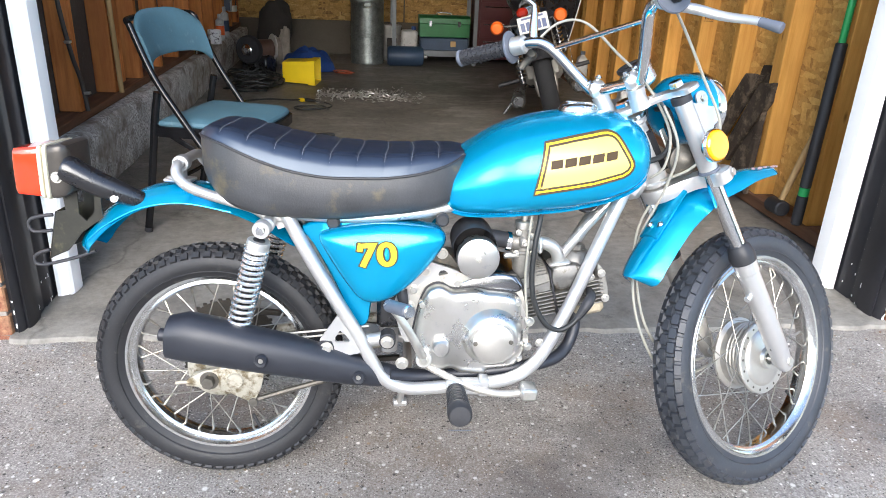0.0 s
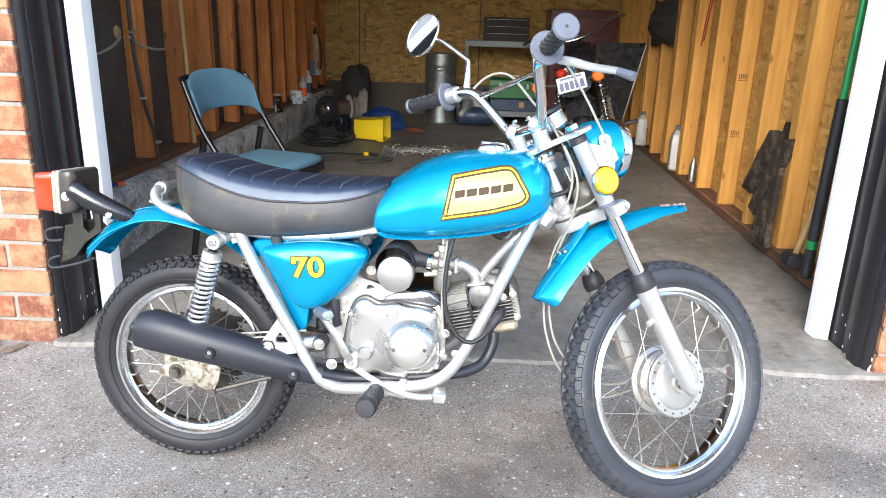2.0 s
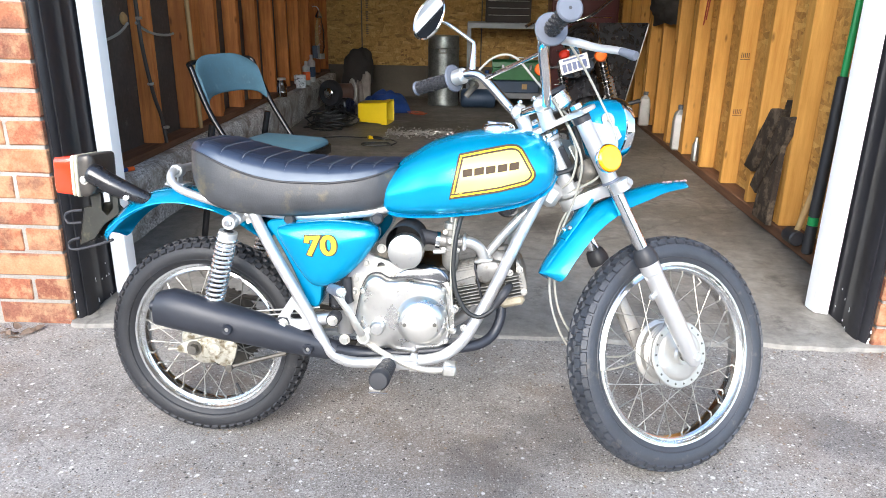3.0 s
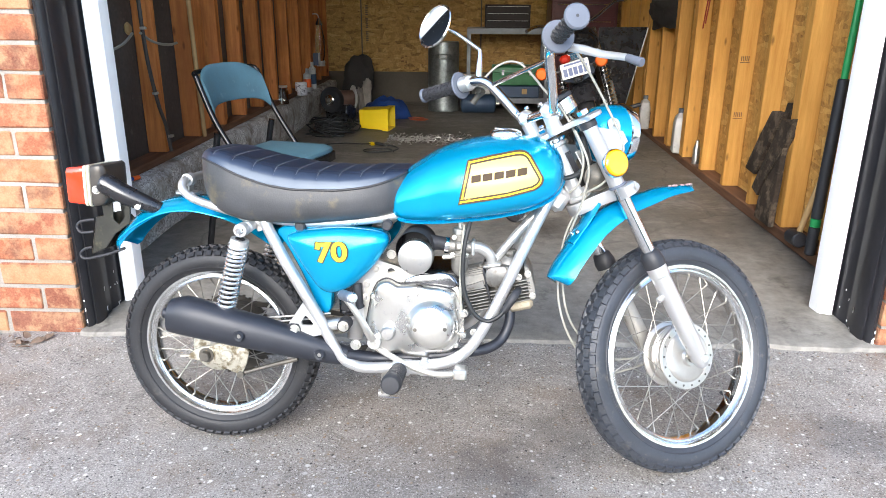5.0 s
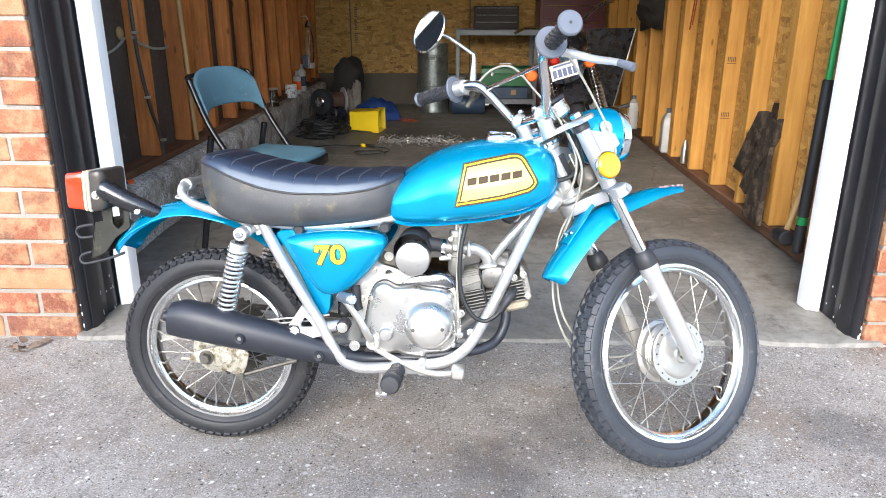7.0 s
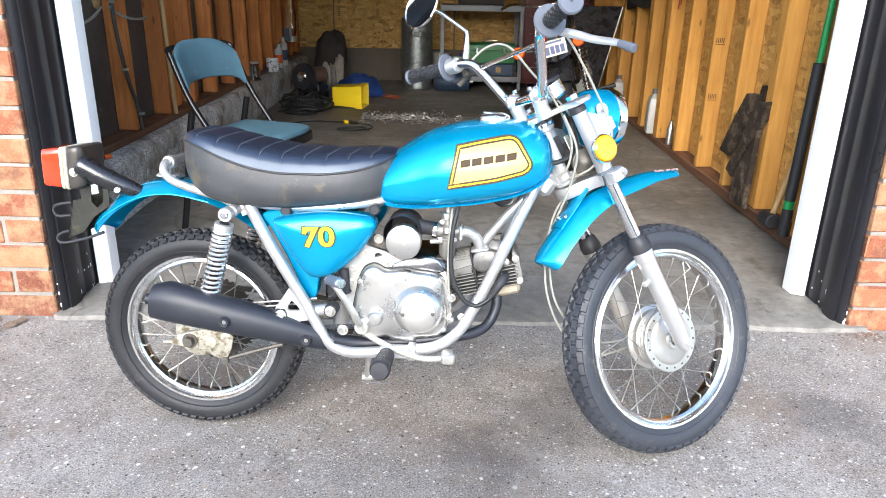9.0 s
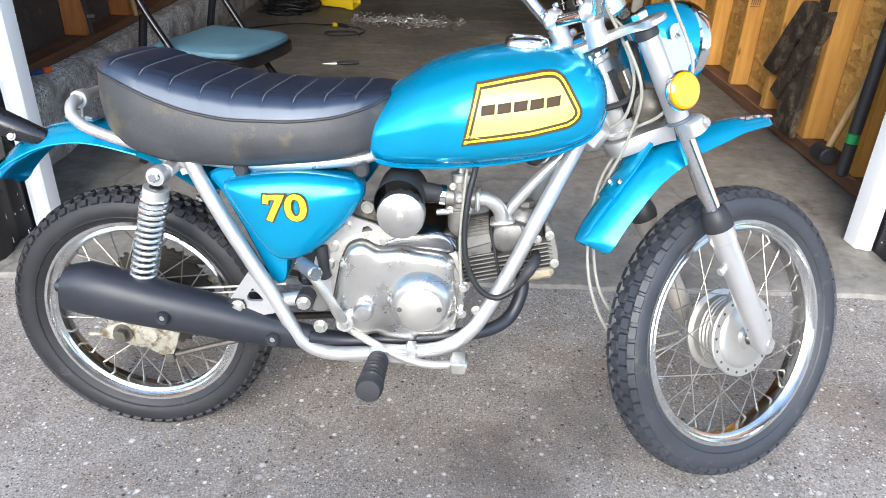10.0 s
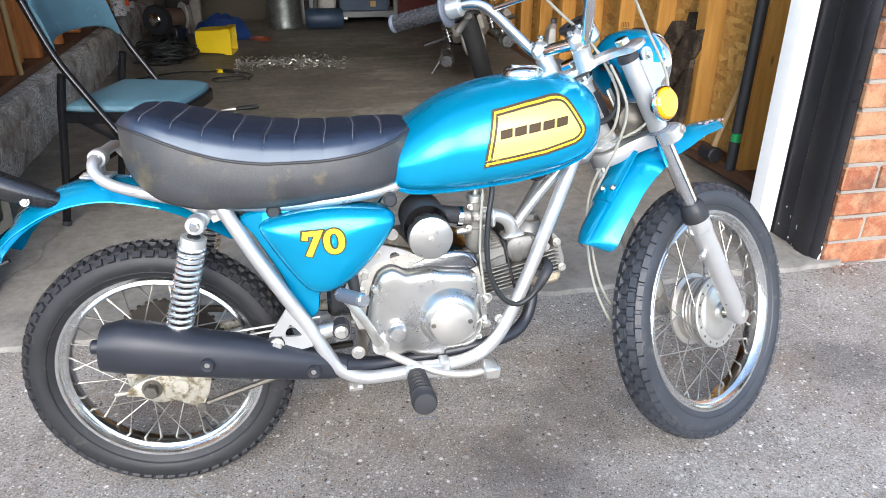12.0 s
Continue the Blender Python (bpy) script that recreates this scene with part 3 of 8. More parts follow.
def build_shell():
    top = 2.5
    # wall on the lower-x side: foundation kerb, sill, studs, tar paper
    wl = thing("wall_west", "garage wall of bare red-brown studs over dark tar paper", "wall", kind="structure")
    part("sheathing", Form().box((-0.612, 4.95, 1.4), (0.02, 5.3, 2.25), 0.002), TAR, wl, "dark tar paper sheathing")
    f = Form()
    rows = []
    for y in np.arange(2.42, 7.62, 0.06):
        nz = lambda k, s=1.0: s * noise.noise((k * 3.7, y * 6.0, k))
        rows.append([Vector(p) for p in ((-0.66, y, -0.02), (-0.445 + nz(1, 0.012), y, floor_z(y) - 0.01), (-0.440 + nz(2, 0.016), y, 0.12 + nz(3, 0.01)),
                                         (-0.432 + nz(4, 0.018), y, 0.22), (-0.430 + nz(5, 0.014), y, 0.295 + nz(6, 0.012)), (-0.450 + nz(7, 0.01), y, 0.325 + nz(8, 0.006)), (-0.66, y, 0.33))])
    f.rings(rows)
    part("foundation_kerb", f, FOUNDATION, wl, "rough concrete foundation with exposed pebbles", smooth=50)
    part("sill_plate", Form().box((-0.550, 4.95, 0.346), (0.100, 5.3, 0.036), 0.004), SILL_RED, wl, "dirty reddish sill plate")
    for y in (3.42, 3.87, 4.29, 4.70, 5.11, 5.52, 5.93, 6.34, 6.75, 7.16, 7.55):
        stud("stud", -0.508, -0.600, y, 0.366, top, STUD_RED, wl)
    for y, w in ((4.08, 0.20), (4.40, 0.16), (4.82, 0.15), (5.24, 0.16), (5.66, 0.14), (6.07, 0.14), (6.48, 0.15)):
        stud("board", -0.560, -0.600, y, 0.366, top, STUD_RED, wl, w)
    # wall on the higher-x side
    wr = thing("wall_east", "garage wall of pale tan studs over strand board", "wall", kind="structure")
    part("sheathing", Form().box((2.487, 4.95, 1.27), (0.02, 5.3, 2.5), 0.002), OSB, wr, "yellowish strand board sheathing")
    part("sill_plate", Form().box((2.430, 4.95, 0.075), (0.10, 5.3, 0.055), 0.005), SILL_RED, wr, "dark reddish sill plate on the floor")
    for i in range(12):
        y = 2.775 + 0.405 * i
        stud("stud", 2.386, 2.476, y, 0.103, top, STUD_TAN, wr)
    for y in (3.219, 4.855, 5.265, 6.095):
        stud("stud", 2.390, 2.476, y, 0.103, top, STUD_TAN, wr)
    stud("stud", 2.30, 2.476, 2.47, 0.06, top, STUD_TAN, wr, 0.045)
    stud("cripple", -0.33, -0.60, 2.455, 0.34, top, STUD_RED, wl, 0.045)
    # end wall
    wb = thing("wall_north", "rear garage wall of strand board above a dark painted band", "wall", kind="structure")
    part("strand_board_panel", Form().box((1.0, 7.62, 1.45), (3.36, 0.02, 2.1), 0.002), OSB_BACK, wb, "strand board panels")
    part("lower_band", Form().box((1.0, 7.615, 0.20), (3.36, 0.03, 0.42), 0.002), DARK_BAND, wb, "dark painted lower band")
    for x in (-0.16, 1.06):
        part("panel_joint", Form().box((x, 7.607, 1.45), (0.012, 0.006, 2.1), 0.001), DARK_BAND, wb)
    f = Form()
    for k in range(17):
        if k % 6 != 5:
            f.box((-0.105, 7.6085, 0.72 + 0.021 * k), (0.026, 0.002, 0.011), 0.0004)
    part("stencil_marks", f, DARK_BAND, wb, "faded dark stencilled marks")
    tagged(part("ceiling", Form().box((0.95, 4.95, top + 0.03), (3.3, 5.5, 0.06), 0.002), CEILING), "plain boarded garage ceiling", "ceiling", "", "structure")
    # masonry behind and above the brick faces
    ws = thing("wall_south", "red brick garage front with pale mortar joints", "brick wall", kind="structure")
    for x0, x1 in ((-2.6, -0.302), (2.282, 4.6)):
        part("mortar_bed", Form().box(((x0 + x1) / 2, 2.155, 1.30), (x1 - x0, 0.098, 2.6), 0.002), MORTAR, ws, "pale mortar")
    part("lintel", Form().box((1.0, 2.25, 2.38), (3.3, 0.30, 0.44), 0.004), BLACK_TRIM, ws, "black door head")
    part("roof_edge", Form().box((1.0, 4.8, 2.66), (7.4, 6.0, 0.08), 0.004), CEILING, ws, "plain roof deck")
    return ws


def backdrop():
    """Unseen plain dark wall, added behind the camera to dim reflections and low sky."""
    f = Form().box((0, -15.0, 1.45), (70, 1.0, 3.1), 0.05)
    tagged(part("backdrop", f, plain("far_frontage", (0.16, 0.15, 0.125), 0.9, 0, 0.4, 0.6, 6, 0.2)), "unseen dark wall added to dim reflections and low sky", "", "", "structure")


backdrop()
build_ground()
build_floor()
jamb("door_jamb_1", 2.193, 1)
jamb("door_jamb_2", -0.214, -1)
BRICK_WALL = build_shell()

# ---------------------------------------------------------------- the small blue motorcycle
# Bike frame of reference: x forward, y to its left, z up along the leaning machine.
BIKE = thing("motorcycle", "small blue vintage trail motorcycle leaning on its side stand", "motorcycle",
             Matrix.Translation((0.365, 1.556, 0.0)) @ pose(0, 0, 0, 0, 0, -3.5) @ pose(0, 0, 0, -6.0, 0, 0))
# Steered front end: x forward across the steering axis, y left, z up the axis.
FORK = Matrix.Translation((0.796, 0, 0.75)) @ pose(0, 0, 0, 0, -28.3, 0) @ pose(0, 0, 0, 0, 0, 30)


# The wheel sits a little askew in the fork, as worn bearings leave it.
FRONT_AXLE = Matrix.Translation(FORK @ Vector((0.044, 0, -0.570)) + Vector((0.006, -0.008, 0.0045))) @ pose(0, 0, 0, 0, -28.3, 0) @ pose(0, 0, 0, 0, 0, 32.2) @ pose(0, 0, 0, 0.9, 0, 0)
FENDER = FORK @ pose(-0.160, 0, -0.241, 0, 0, -8) @ pose(0.160, 0, 0.241)
BAR = FORK @ pose(-0.018, 0, -0.003, 2.6, 0, 6.8)


def on_bar(name, form, material, parent=None, label="", smooth=38):
    return part(name, form.xf(BAR), material, parent or BIKE, label, smooth)


def front(name, form, material, parent=None, label="", smooth=38):
    return part(name, form.xf(FORK), material, parent or BIKE, label, smooth)


def on_fender(name, form, material, parent=None, label="", smooth=38):
    return part(name, form.xf(FENDER), material, parent or BIKE, label, smooth)


def bolt(form, p, axis, r=0.007, h=0.006, hexa=True):
    """A bolt head on a washer, at p, pointing along axis."""
    p, axis = Vector(p), Vector(axis).normalized()
    form.cyl(p, p + axis * 0.0015, r * 1.45, 14)
    form.cyl(p + axis * 0.0015, p + axis * h, r, 6 if hexa else 12, min(0.001, r * 0.2))
    return form


def tyre_form(r, w, rim, knobs, seed, fill):
    """A trials tyre with three rows of square knobs."""
    f = Form()
    prof = [(rim - 0.004, -w * 0.55), (rim + 0.004, -w * 0.72), (rim + 0.018, -w * 0.95), (r - 0.032, -w), (r - 0.018, -w * 0.92), (r - 0.010, -w * 0.72), (r - 0.0055, -w * 0.38), (r - 0.0045, 0)]
    prof = prof + [(a, -b) for a, b in prof[-2::-1]]
    f.lathe(prof, 96, True)
    rng = random.Random(seed)
    for k in range(knobs):
        a = 2 * math.pi * k / knobs
        for y, rr, half, tilt, off in ((-w * 0.84, r - 0.0120, 0.0075, 46, 0.0), (w * 0.84, r - 0.0120, 0.0075, -46, 0.0), (-w * 0.50, r - 0.0035, 0.0085, 18, 0.5), (w * 0.50, r - 0.0035, 0.0085, -18, 0.5), (0, r - 0.001, 0.0085, 0, 0.0)):
            m = Matrix.Rotation(-(a + off * 2 * math.pi / knobs), 4, "Y") @ Matrix.Translation((rr, y, 0)) @ Matrix.Rotation(radians(-tilt), 4, "Z")
            t = r * 2 * math.pi / knobs * fill * rng.uniform(0.94, 1.04)
            g = [(-0.006, -half, -t * 1.08), (-0.006, half, -t * 1.08), (-0.006, half, t * 1.08), (-0.006, -half, t * 1.08),
                 (0.0022, -half * 0.80, -t * 0.84), (0.0022, half * 0.80, -t * 0.84), (0.0022, half * 0.80, t * 0.84), (0.0022, -half * 0.80, t * 0.84)]
            f.add([m @ Vector(q) for q in g], [(4, 5, 6, 7), (0, 1, 5, 4), (1, 2, 6, 5), (2, 3, 7, 6), (3, 0, 4, 7)])
    # moulding lines on the sidewalls
    for s in (-1, 1):
        f.lathe([(rim + 0.012, s * w * 0.86), (rim + 0.014, s * w * 0.93), (rim + 0.0155, s * w * 0.90)], 96)
    return f


def wheel(name, m, r, w, rim, knobs, hub_r, hub_w, label, seed, drum, fill, rubber):
    """Rim with its tyre, hub and spokes; m places the wheel's centre."""
    rp = [(rim + 0.003, -0.0205), (rim + 0.0038, -0.0235), (rim + 0.0015, -0.0255), (rim - 0.0035, -0.0250), (rim - 0.0050, -0.0215), (rim - 0.0066, -0.0180), (rim - 0.0092, -0.0150), (rim - 0.0125, -0.0160), (rim - 0.0150, -0.0175), (rim - 0.0185, -0.0145), (rim - 0.0205, -0.006), (rim - 0.0210, 0.0)]
    rp = rp + [(a, -b) for a, b in rp[-2::-1]]
    inner = [(a + 0.0035, b * 0.62) for a, b in rp[-3:1:-1]]
    rim_ob = part(name, Form().lathe(rp + inner, 96, True).xf(m), RIM, BIKE, label, 30)
    part("tyre", tyre_form(r, w, rim, knobs, seed, fill).xf(m), rubber, rim_ob, "black knobbly tyre, dusty on the tread", 32)
    hub = Form()
    a, b = hub_r, hub_w
    if drum:
        prof = [(0.012, -b - 0.004), (0.014, -b - 0.015), (0.0205, -b - 0.015), (0.0235, -b - 0.008), (a * 0.40, -b - 0.0065), (a * 0.66, -b - 0.0055), (a * 0.76, -b - 0.0030), (a * 0.785, -b - 0.0005), (a * 0.97, -b), (a, -b + 0.002), (a, -b + 0.006), (a * 0.90, -b + 0.009)]
        for k in range(4):
            y = -b + 0.014 + k * 0.008
            prof += [(a * 0.86, y), (a * 0.90, y + 0.002), (a * 0.90, y + 0.004), (a * 0.86, y + 0.006)]
        prof += [(a * 0.88, b - 0.012), (a, b - 0.008), (a, b - 0.003), (a * 0.9, b), (0.010, b + 0.006)]
    else:
        prof = [(0.010, -b), (a * 0.7, -b), (a, -b + 0.002), (a, -b + 0.006), (a * 0.7, -b + 0.010), (a * 0.62, 0), (a * 0.7, b - 0.010), (a, b - 0.006), (a, b - 0.002), (a * 0.7, b), (0.010, b)]
    hub.lathe(prof, 48, True)
    part("hub", hub.xf(m), PLATE_ALLOY if drum else DULL_ALLOY, rim_ob, "ribbed alloy drum hub" if drum else "dull alloy hub")
    if drum:
        # dark discs on the flange face paint in the shade of spoke holes
        holes = Form()
        for k in range(18):
            q = 2 * math.pi * (k + 0.5) / 18
            c = Vector((a * 0.885 * math.cos(q), -b, a * 0.885 * math.sin(q)))
            holes.cyl(c, c - Vector((0, 0.0006, 0)), 0.0027, 10)
        part("flange_holes", holes.xf(m), GREASY, rim_ob, "small dark spoke holes")
        part("axle_recess", Form().lathe([(0.006, -b - 0.0125), (0.0135, -b - 0.0125)], 24, m=Matrix()).xf(m), GREASY, rim_ob)
    # crossed wire spokes with nipples, on shared meshes
    stock = []
    hr = hub_r * 0.93
    for s in (-1, 1):
        for sweep in (-1, 1):
            p0 = Vector((hr * math.cos(sweep * 0.95), s * (hub_w - 0.004), hr * math.sin(sweep * 0.95)))
            p1 = Vector((rim - 0.0205, s * 0.004, 0))
            f = Form().tube([p0, p1], 0.00125, 6)
            d = (p0 - p1).normalized()
            f.tube([p1 - d * 0.002, p1 + d * 0.012], 0.0025, 6)
            stock.append(f)
    for k in range(9):
        for j, f in enumerate(stock):
            a = 2 * math.pi * (k + j / 4) / 9
            part("spoke", Form().join(f, Matrix.Rotation(-a, 4, "Y")).xf(m), SPOKE, rim_ob, smooth=50)
    vp = Form().cyl((rim - 0.021, 0.0, 0), (rim - 0.048, 0.0, 0), 0.0035, 8, 0.0005)
    part("valve_stem", vp.xf(Matrix.Rotation(1.15, 4, "Y")).xf(m), BLACK_RUBBER, rim_ob)
    return rim_ob


wheel("rear_wheel", pose(0.0, 0.0, 0.252), 0.2455, 0.038, 0.1852, 66, 0.052, 0.042, "pitted chrome rear rim", 1, False, 0.33, RUBBER_DARK)
wheel("front_wheel", FRONT_AXLE, 0.2722, 0.0345, 0.2110, 60, 0.0775, 0.034, "pitted chrome front rim", 2, True, 0.40, RUBBER)


# ---- frame tubes
def frame_tubes():
    loop = [(0.150, 0.592), (0.164, 0.562), (0.205, 0.489), (0.242, 0.427), (0.279, 0.365), (0.312, 0.300), (0.330, 0.274), (0.355, 0.258), (0.390, 0.252), (0.46, 0.258), (0.526, 0.266), (0.570, 0.274),
            (0.603, 0.292), (0.629, 0.318), (0.655, 0.362), (0.690, 0.432), (0.737, 0.537), (0.775, 0.618), (0.800, 0.668)]
    ys = [0.100, 0.106, 0.114, 0.118, 0.120, 0.120, 0.120, 0.120, 0.120, 0.120, 0.120, 0.118, 0.114, 0.108, 0.098, 0.084, 0.062, 0.042, 0.030]
    for s in (-1, 1):
        part("cradle_tube", Form().tube([(x, s * y, z) for (x, z), y in zip(loop, ys)], 0.0128, 12, 4), SILVER, BIKE, "silver painted cradle tube with chips")
        part("seat_rail", Form().tube([(0.100, s * 0.088, 0.586), (0.16, s * 0.092, 0.583), (0.26, s * 0.092, 0.578), (0.38, s * 0.090, 0.588), (0.45, s * 0.075, 0.600), (0.52, s * 0.04, 0.63)], 0.010, 12, 4), SILVER, BIKE)
        part("shock_mount", Form().cyl((0.122, s * 0.085, 0.572), (0.122, s * 0.130, 0.569), 0.013, 16, 0.002).box((0.140, s * 0.095, 0.582), (0.055, 0.012, 0.030), 0.004), SILVER, BIKE)
        part("swing_arm", Form().tube([(0.330, s * 0.062, 0.325), (0.20, s * 0.078, 0.306), (0.09, s * 0.084, 0.280), (0.02, s * 0.084, 0.256)], 0.0115, 12, 4).slab([(-0.035, 0.236), (-0.035, 0.262), (0.03, 0.282), (0.085, 0.296), (0.09, 0.262), (0.04, 0.238)], [(s * 0.080, 0.002), (s * 0.080, 0), (s * 0.089, 0), (s * 0.089, 0.002)]), CREAM_PAINT, BIKE, "grimy pale swing arm")
    part("backbone", Form().tube([(0.78, 0, 0.715), (0.70, 0, 0.685), (0.58, 0, 0.655), (0.47, 0, 0.615), (0.40, 0, 0.56), (0.36, 0, 0.46), (0.34, 0, 0.36), (0.335, 0, 0.28)], 0.019, 14, 4), SILVER, BIKE)
    part("head_tube", Form().cyl(FORK @ Vector((0, 0, 0.018)), FORK @ Vector((0, 0, -0.125)), 0.0235, 24, 0.002), SILVER, BIKE, "silver head tube")
    part("gusset", Form().box((0.800, 0, 0.640), (0.060, 0.050, 0.055), 0.012, pose(0, 0, 0, 0, 32, 0)), SILVER, BIKE)
    part("down_brace", Form().tube([(0.775, -0.02, 0.62), (0.72, -0.025, 0.56), (0.665, -0.03, 0.49)], 0.010, 10, 3), SILVER, BIKE)
    part("cross_tube", Form().cyl((0.375, -0.12, 0.254), (0.375, 0.12, 0.254), 0.010, 12), SILVER, BIKE)
    part("grab_rail", Form().tube([(0.112, -0.088, 0.578), (0.090, -0.090, 0.592), (0.050, -0.092, 0.604), (0.005, -0.094, 0.618), (-0.022, -0.094, 0.630), (-0.040, -0.088, 0.646), (-0.044, -0.066, 0.662), (-0.044, 0.0, 0.664),
                                  (-0.044, 0.066, 0.662), (-0.040, 0.088, 0.646), (-0.022, 0.094, 0.630), (0.05, 0.092, 0.604), (0.112, 0.088, 0.578)], 0.0095, 12, 5), SILVER, BIKE, "silver grab rail behind the seat")
    clamp = part("rail_clamp", Form().lathe([(0.0090, -0.012), (0.0140, -0.012), (0.0150, -0.010), (0.0150, 0.010), (0.0140, 0.012), (0.0090, 0.012)], 28, True, pose(-0.043, -0.045, 0.6620)).box((-0.040, -0.045, 0.6430), (0.005, 0.024, 0.030), 0.002).box((-0.046, -0.040, 0.6330), (0.040, 0.030, 0.006), 0.002, pose(0, 0, 0, 0, 8, 0)), SILVER, BIKE, "silver clamp on the grab rail")
    part("clamp_screw", bolt(Form(), (-0.066, -0.048, 0.6345), (0, 0, 1), 0.0045, 0.004, False), STEEL, clamp)
    part("gusset_plate", Form().slab([(0.118, 0.598), (0.150, 0.600), (0.150, 0.560), (0.136, 0.555)], [(-0.092, 0.002), (-0.092, 0), (-0.098, 0), (-0.098, 0.002)]), SILVER, BIKE)
    # bracket that carries the silencer, with its triangular hole
    f = Form()
    tri = [(0.2440, 0.4020), (0.2115, 0.3530), (0.2140, 0.3290), (0.2330, 0.3160), (0.2820, 0.3270), (0.3000, 0.3360), (0.2760, 0.3530)]
    hole = [(0.2490, 0.3725), (0.2395, 0.3580), (0.2400, 0.3505), (0.2440, 0.3487), (0.2640, 0.3495), (0.2675, 0.3520), (0.2600, 0.3625)]
    rr = [[Vector((x, y, z)) for x, z in o] for o, y in ((tri, -0.128), (tri, -0.121), (hole, -0.121), (hole, -0.128))]
    f.rings(rr, loop=True, cap=False)
    part("silencer_bracket", f, SILVER, BIKE, "silver bracket plate")
    part("silencer_strap", Form().slab([(0.2380, 0.3400), (0.2330, 0.3520), (0.2160, 0.3530), (0.1800, 0.3330), (0.1850, 0.3160), (0.2150, 0.3190), (0.2350, 0.3220)], [(-0.1285, 0.001), (-0.1285, 0), (-0.132, 0), (-0.132, 0.001)]), EXHAUST, BIKE, "black strap holding the silencer")
    part("pivot_tube", Form().cyl((0.268, -0.108, 0.338), (0.326, -0.108, 0.350), 0.0125, 18, 0.002), SILVER, BIKE)
    part("battery_box", Form().box((0.345, -0.02, 0.400), (0.062, 0.12, 0.085), 0.008), BLACK_PAINT, BIKE, "black box behind the side cover")
    part("bracket_bolt", bolt(Form(), (0.2244, -0.132, 0.3385), (0, -1, 0), 0.0085, 0.010), STEEL, BIKE)
    for x, z in ((0.336, 0.351), (0.364, 0.309)):
        part("pivot_nut", bolt(Form(), (x, -0.129, z), (0, -1, 0), 0.0085, 0.011), STEEL, BIKE)
    part("pivot_collar", Form().cyl((0.336, -0.095, 0.351), (0.336, -0.1285, 0.351), 0.0155, 20, 0.002), BLACK_RUBBER, BIKE, "black rubber pivot collar")


frame_tubes()


# ---- tank
TX = [0.431, 0.437, 0.450, 0.473, 0.50, 0.53, 0.57, 0.611, 0.653, 0.695, 0.727, 0.759, 0.782, 0.799, 0.810, 0.817]
TTOP = [0.645, 0.664, 0.684, 0.704, 0.722, 0.741, 0.757, 0.768, 0.775, 0.778, 0.778, 0.775, 0.766, 0.752, 0.733, 0.712]
TBOT = [0.616, 0.599, 0.588, 0.582, 0.581, 0.582, 0.586, 0.591, 0.597, 0.606, 0.614, 0.626, 0.638, 0.652, 0.668, 0.682]
TW = [0.064, 0.084, 0.098, 0.107, 0.113, 0.117, 0.126, 0.131, 0.134, 0.134, 0.131, 0.125, 0.116, 0.102, 0.080, 0.042]


def tank_side(x, z, lift=0.0):
    """Half width of the tank at x, z."""
    top, bot, w = (curve_at(x, TX, q) for q in (TTOP, TBOT, TW))
    mid = bot + (top - bot) * 0.40
    h = (top - mid) if z > mid else (mid - bot)
    u = min(0.98, abs(z - mid) / max(h, 1e-4))
    e = 2.3 if z > mid else 3.4
    return w * (1 - u ** e) ** (1 / e) + lift


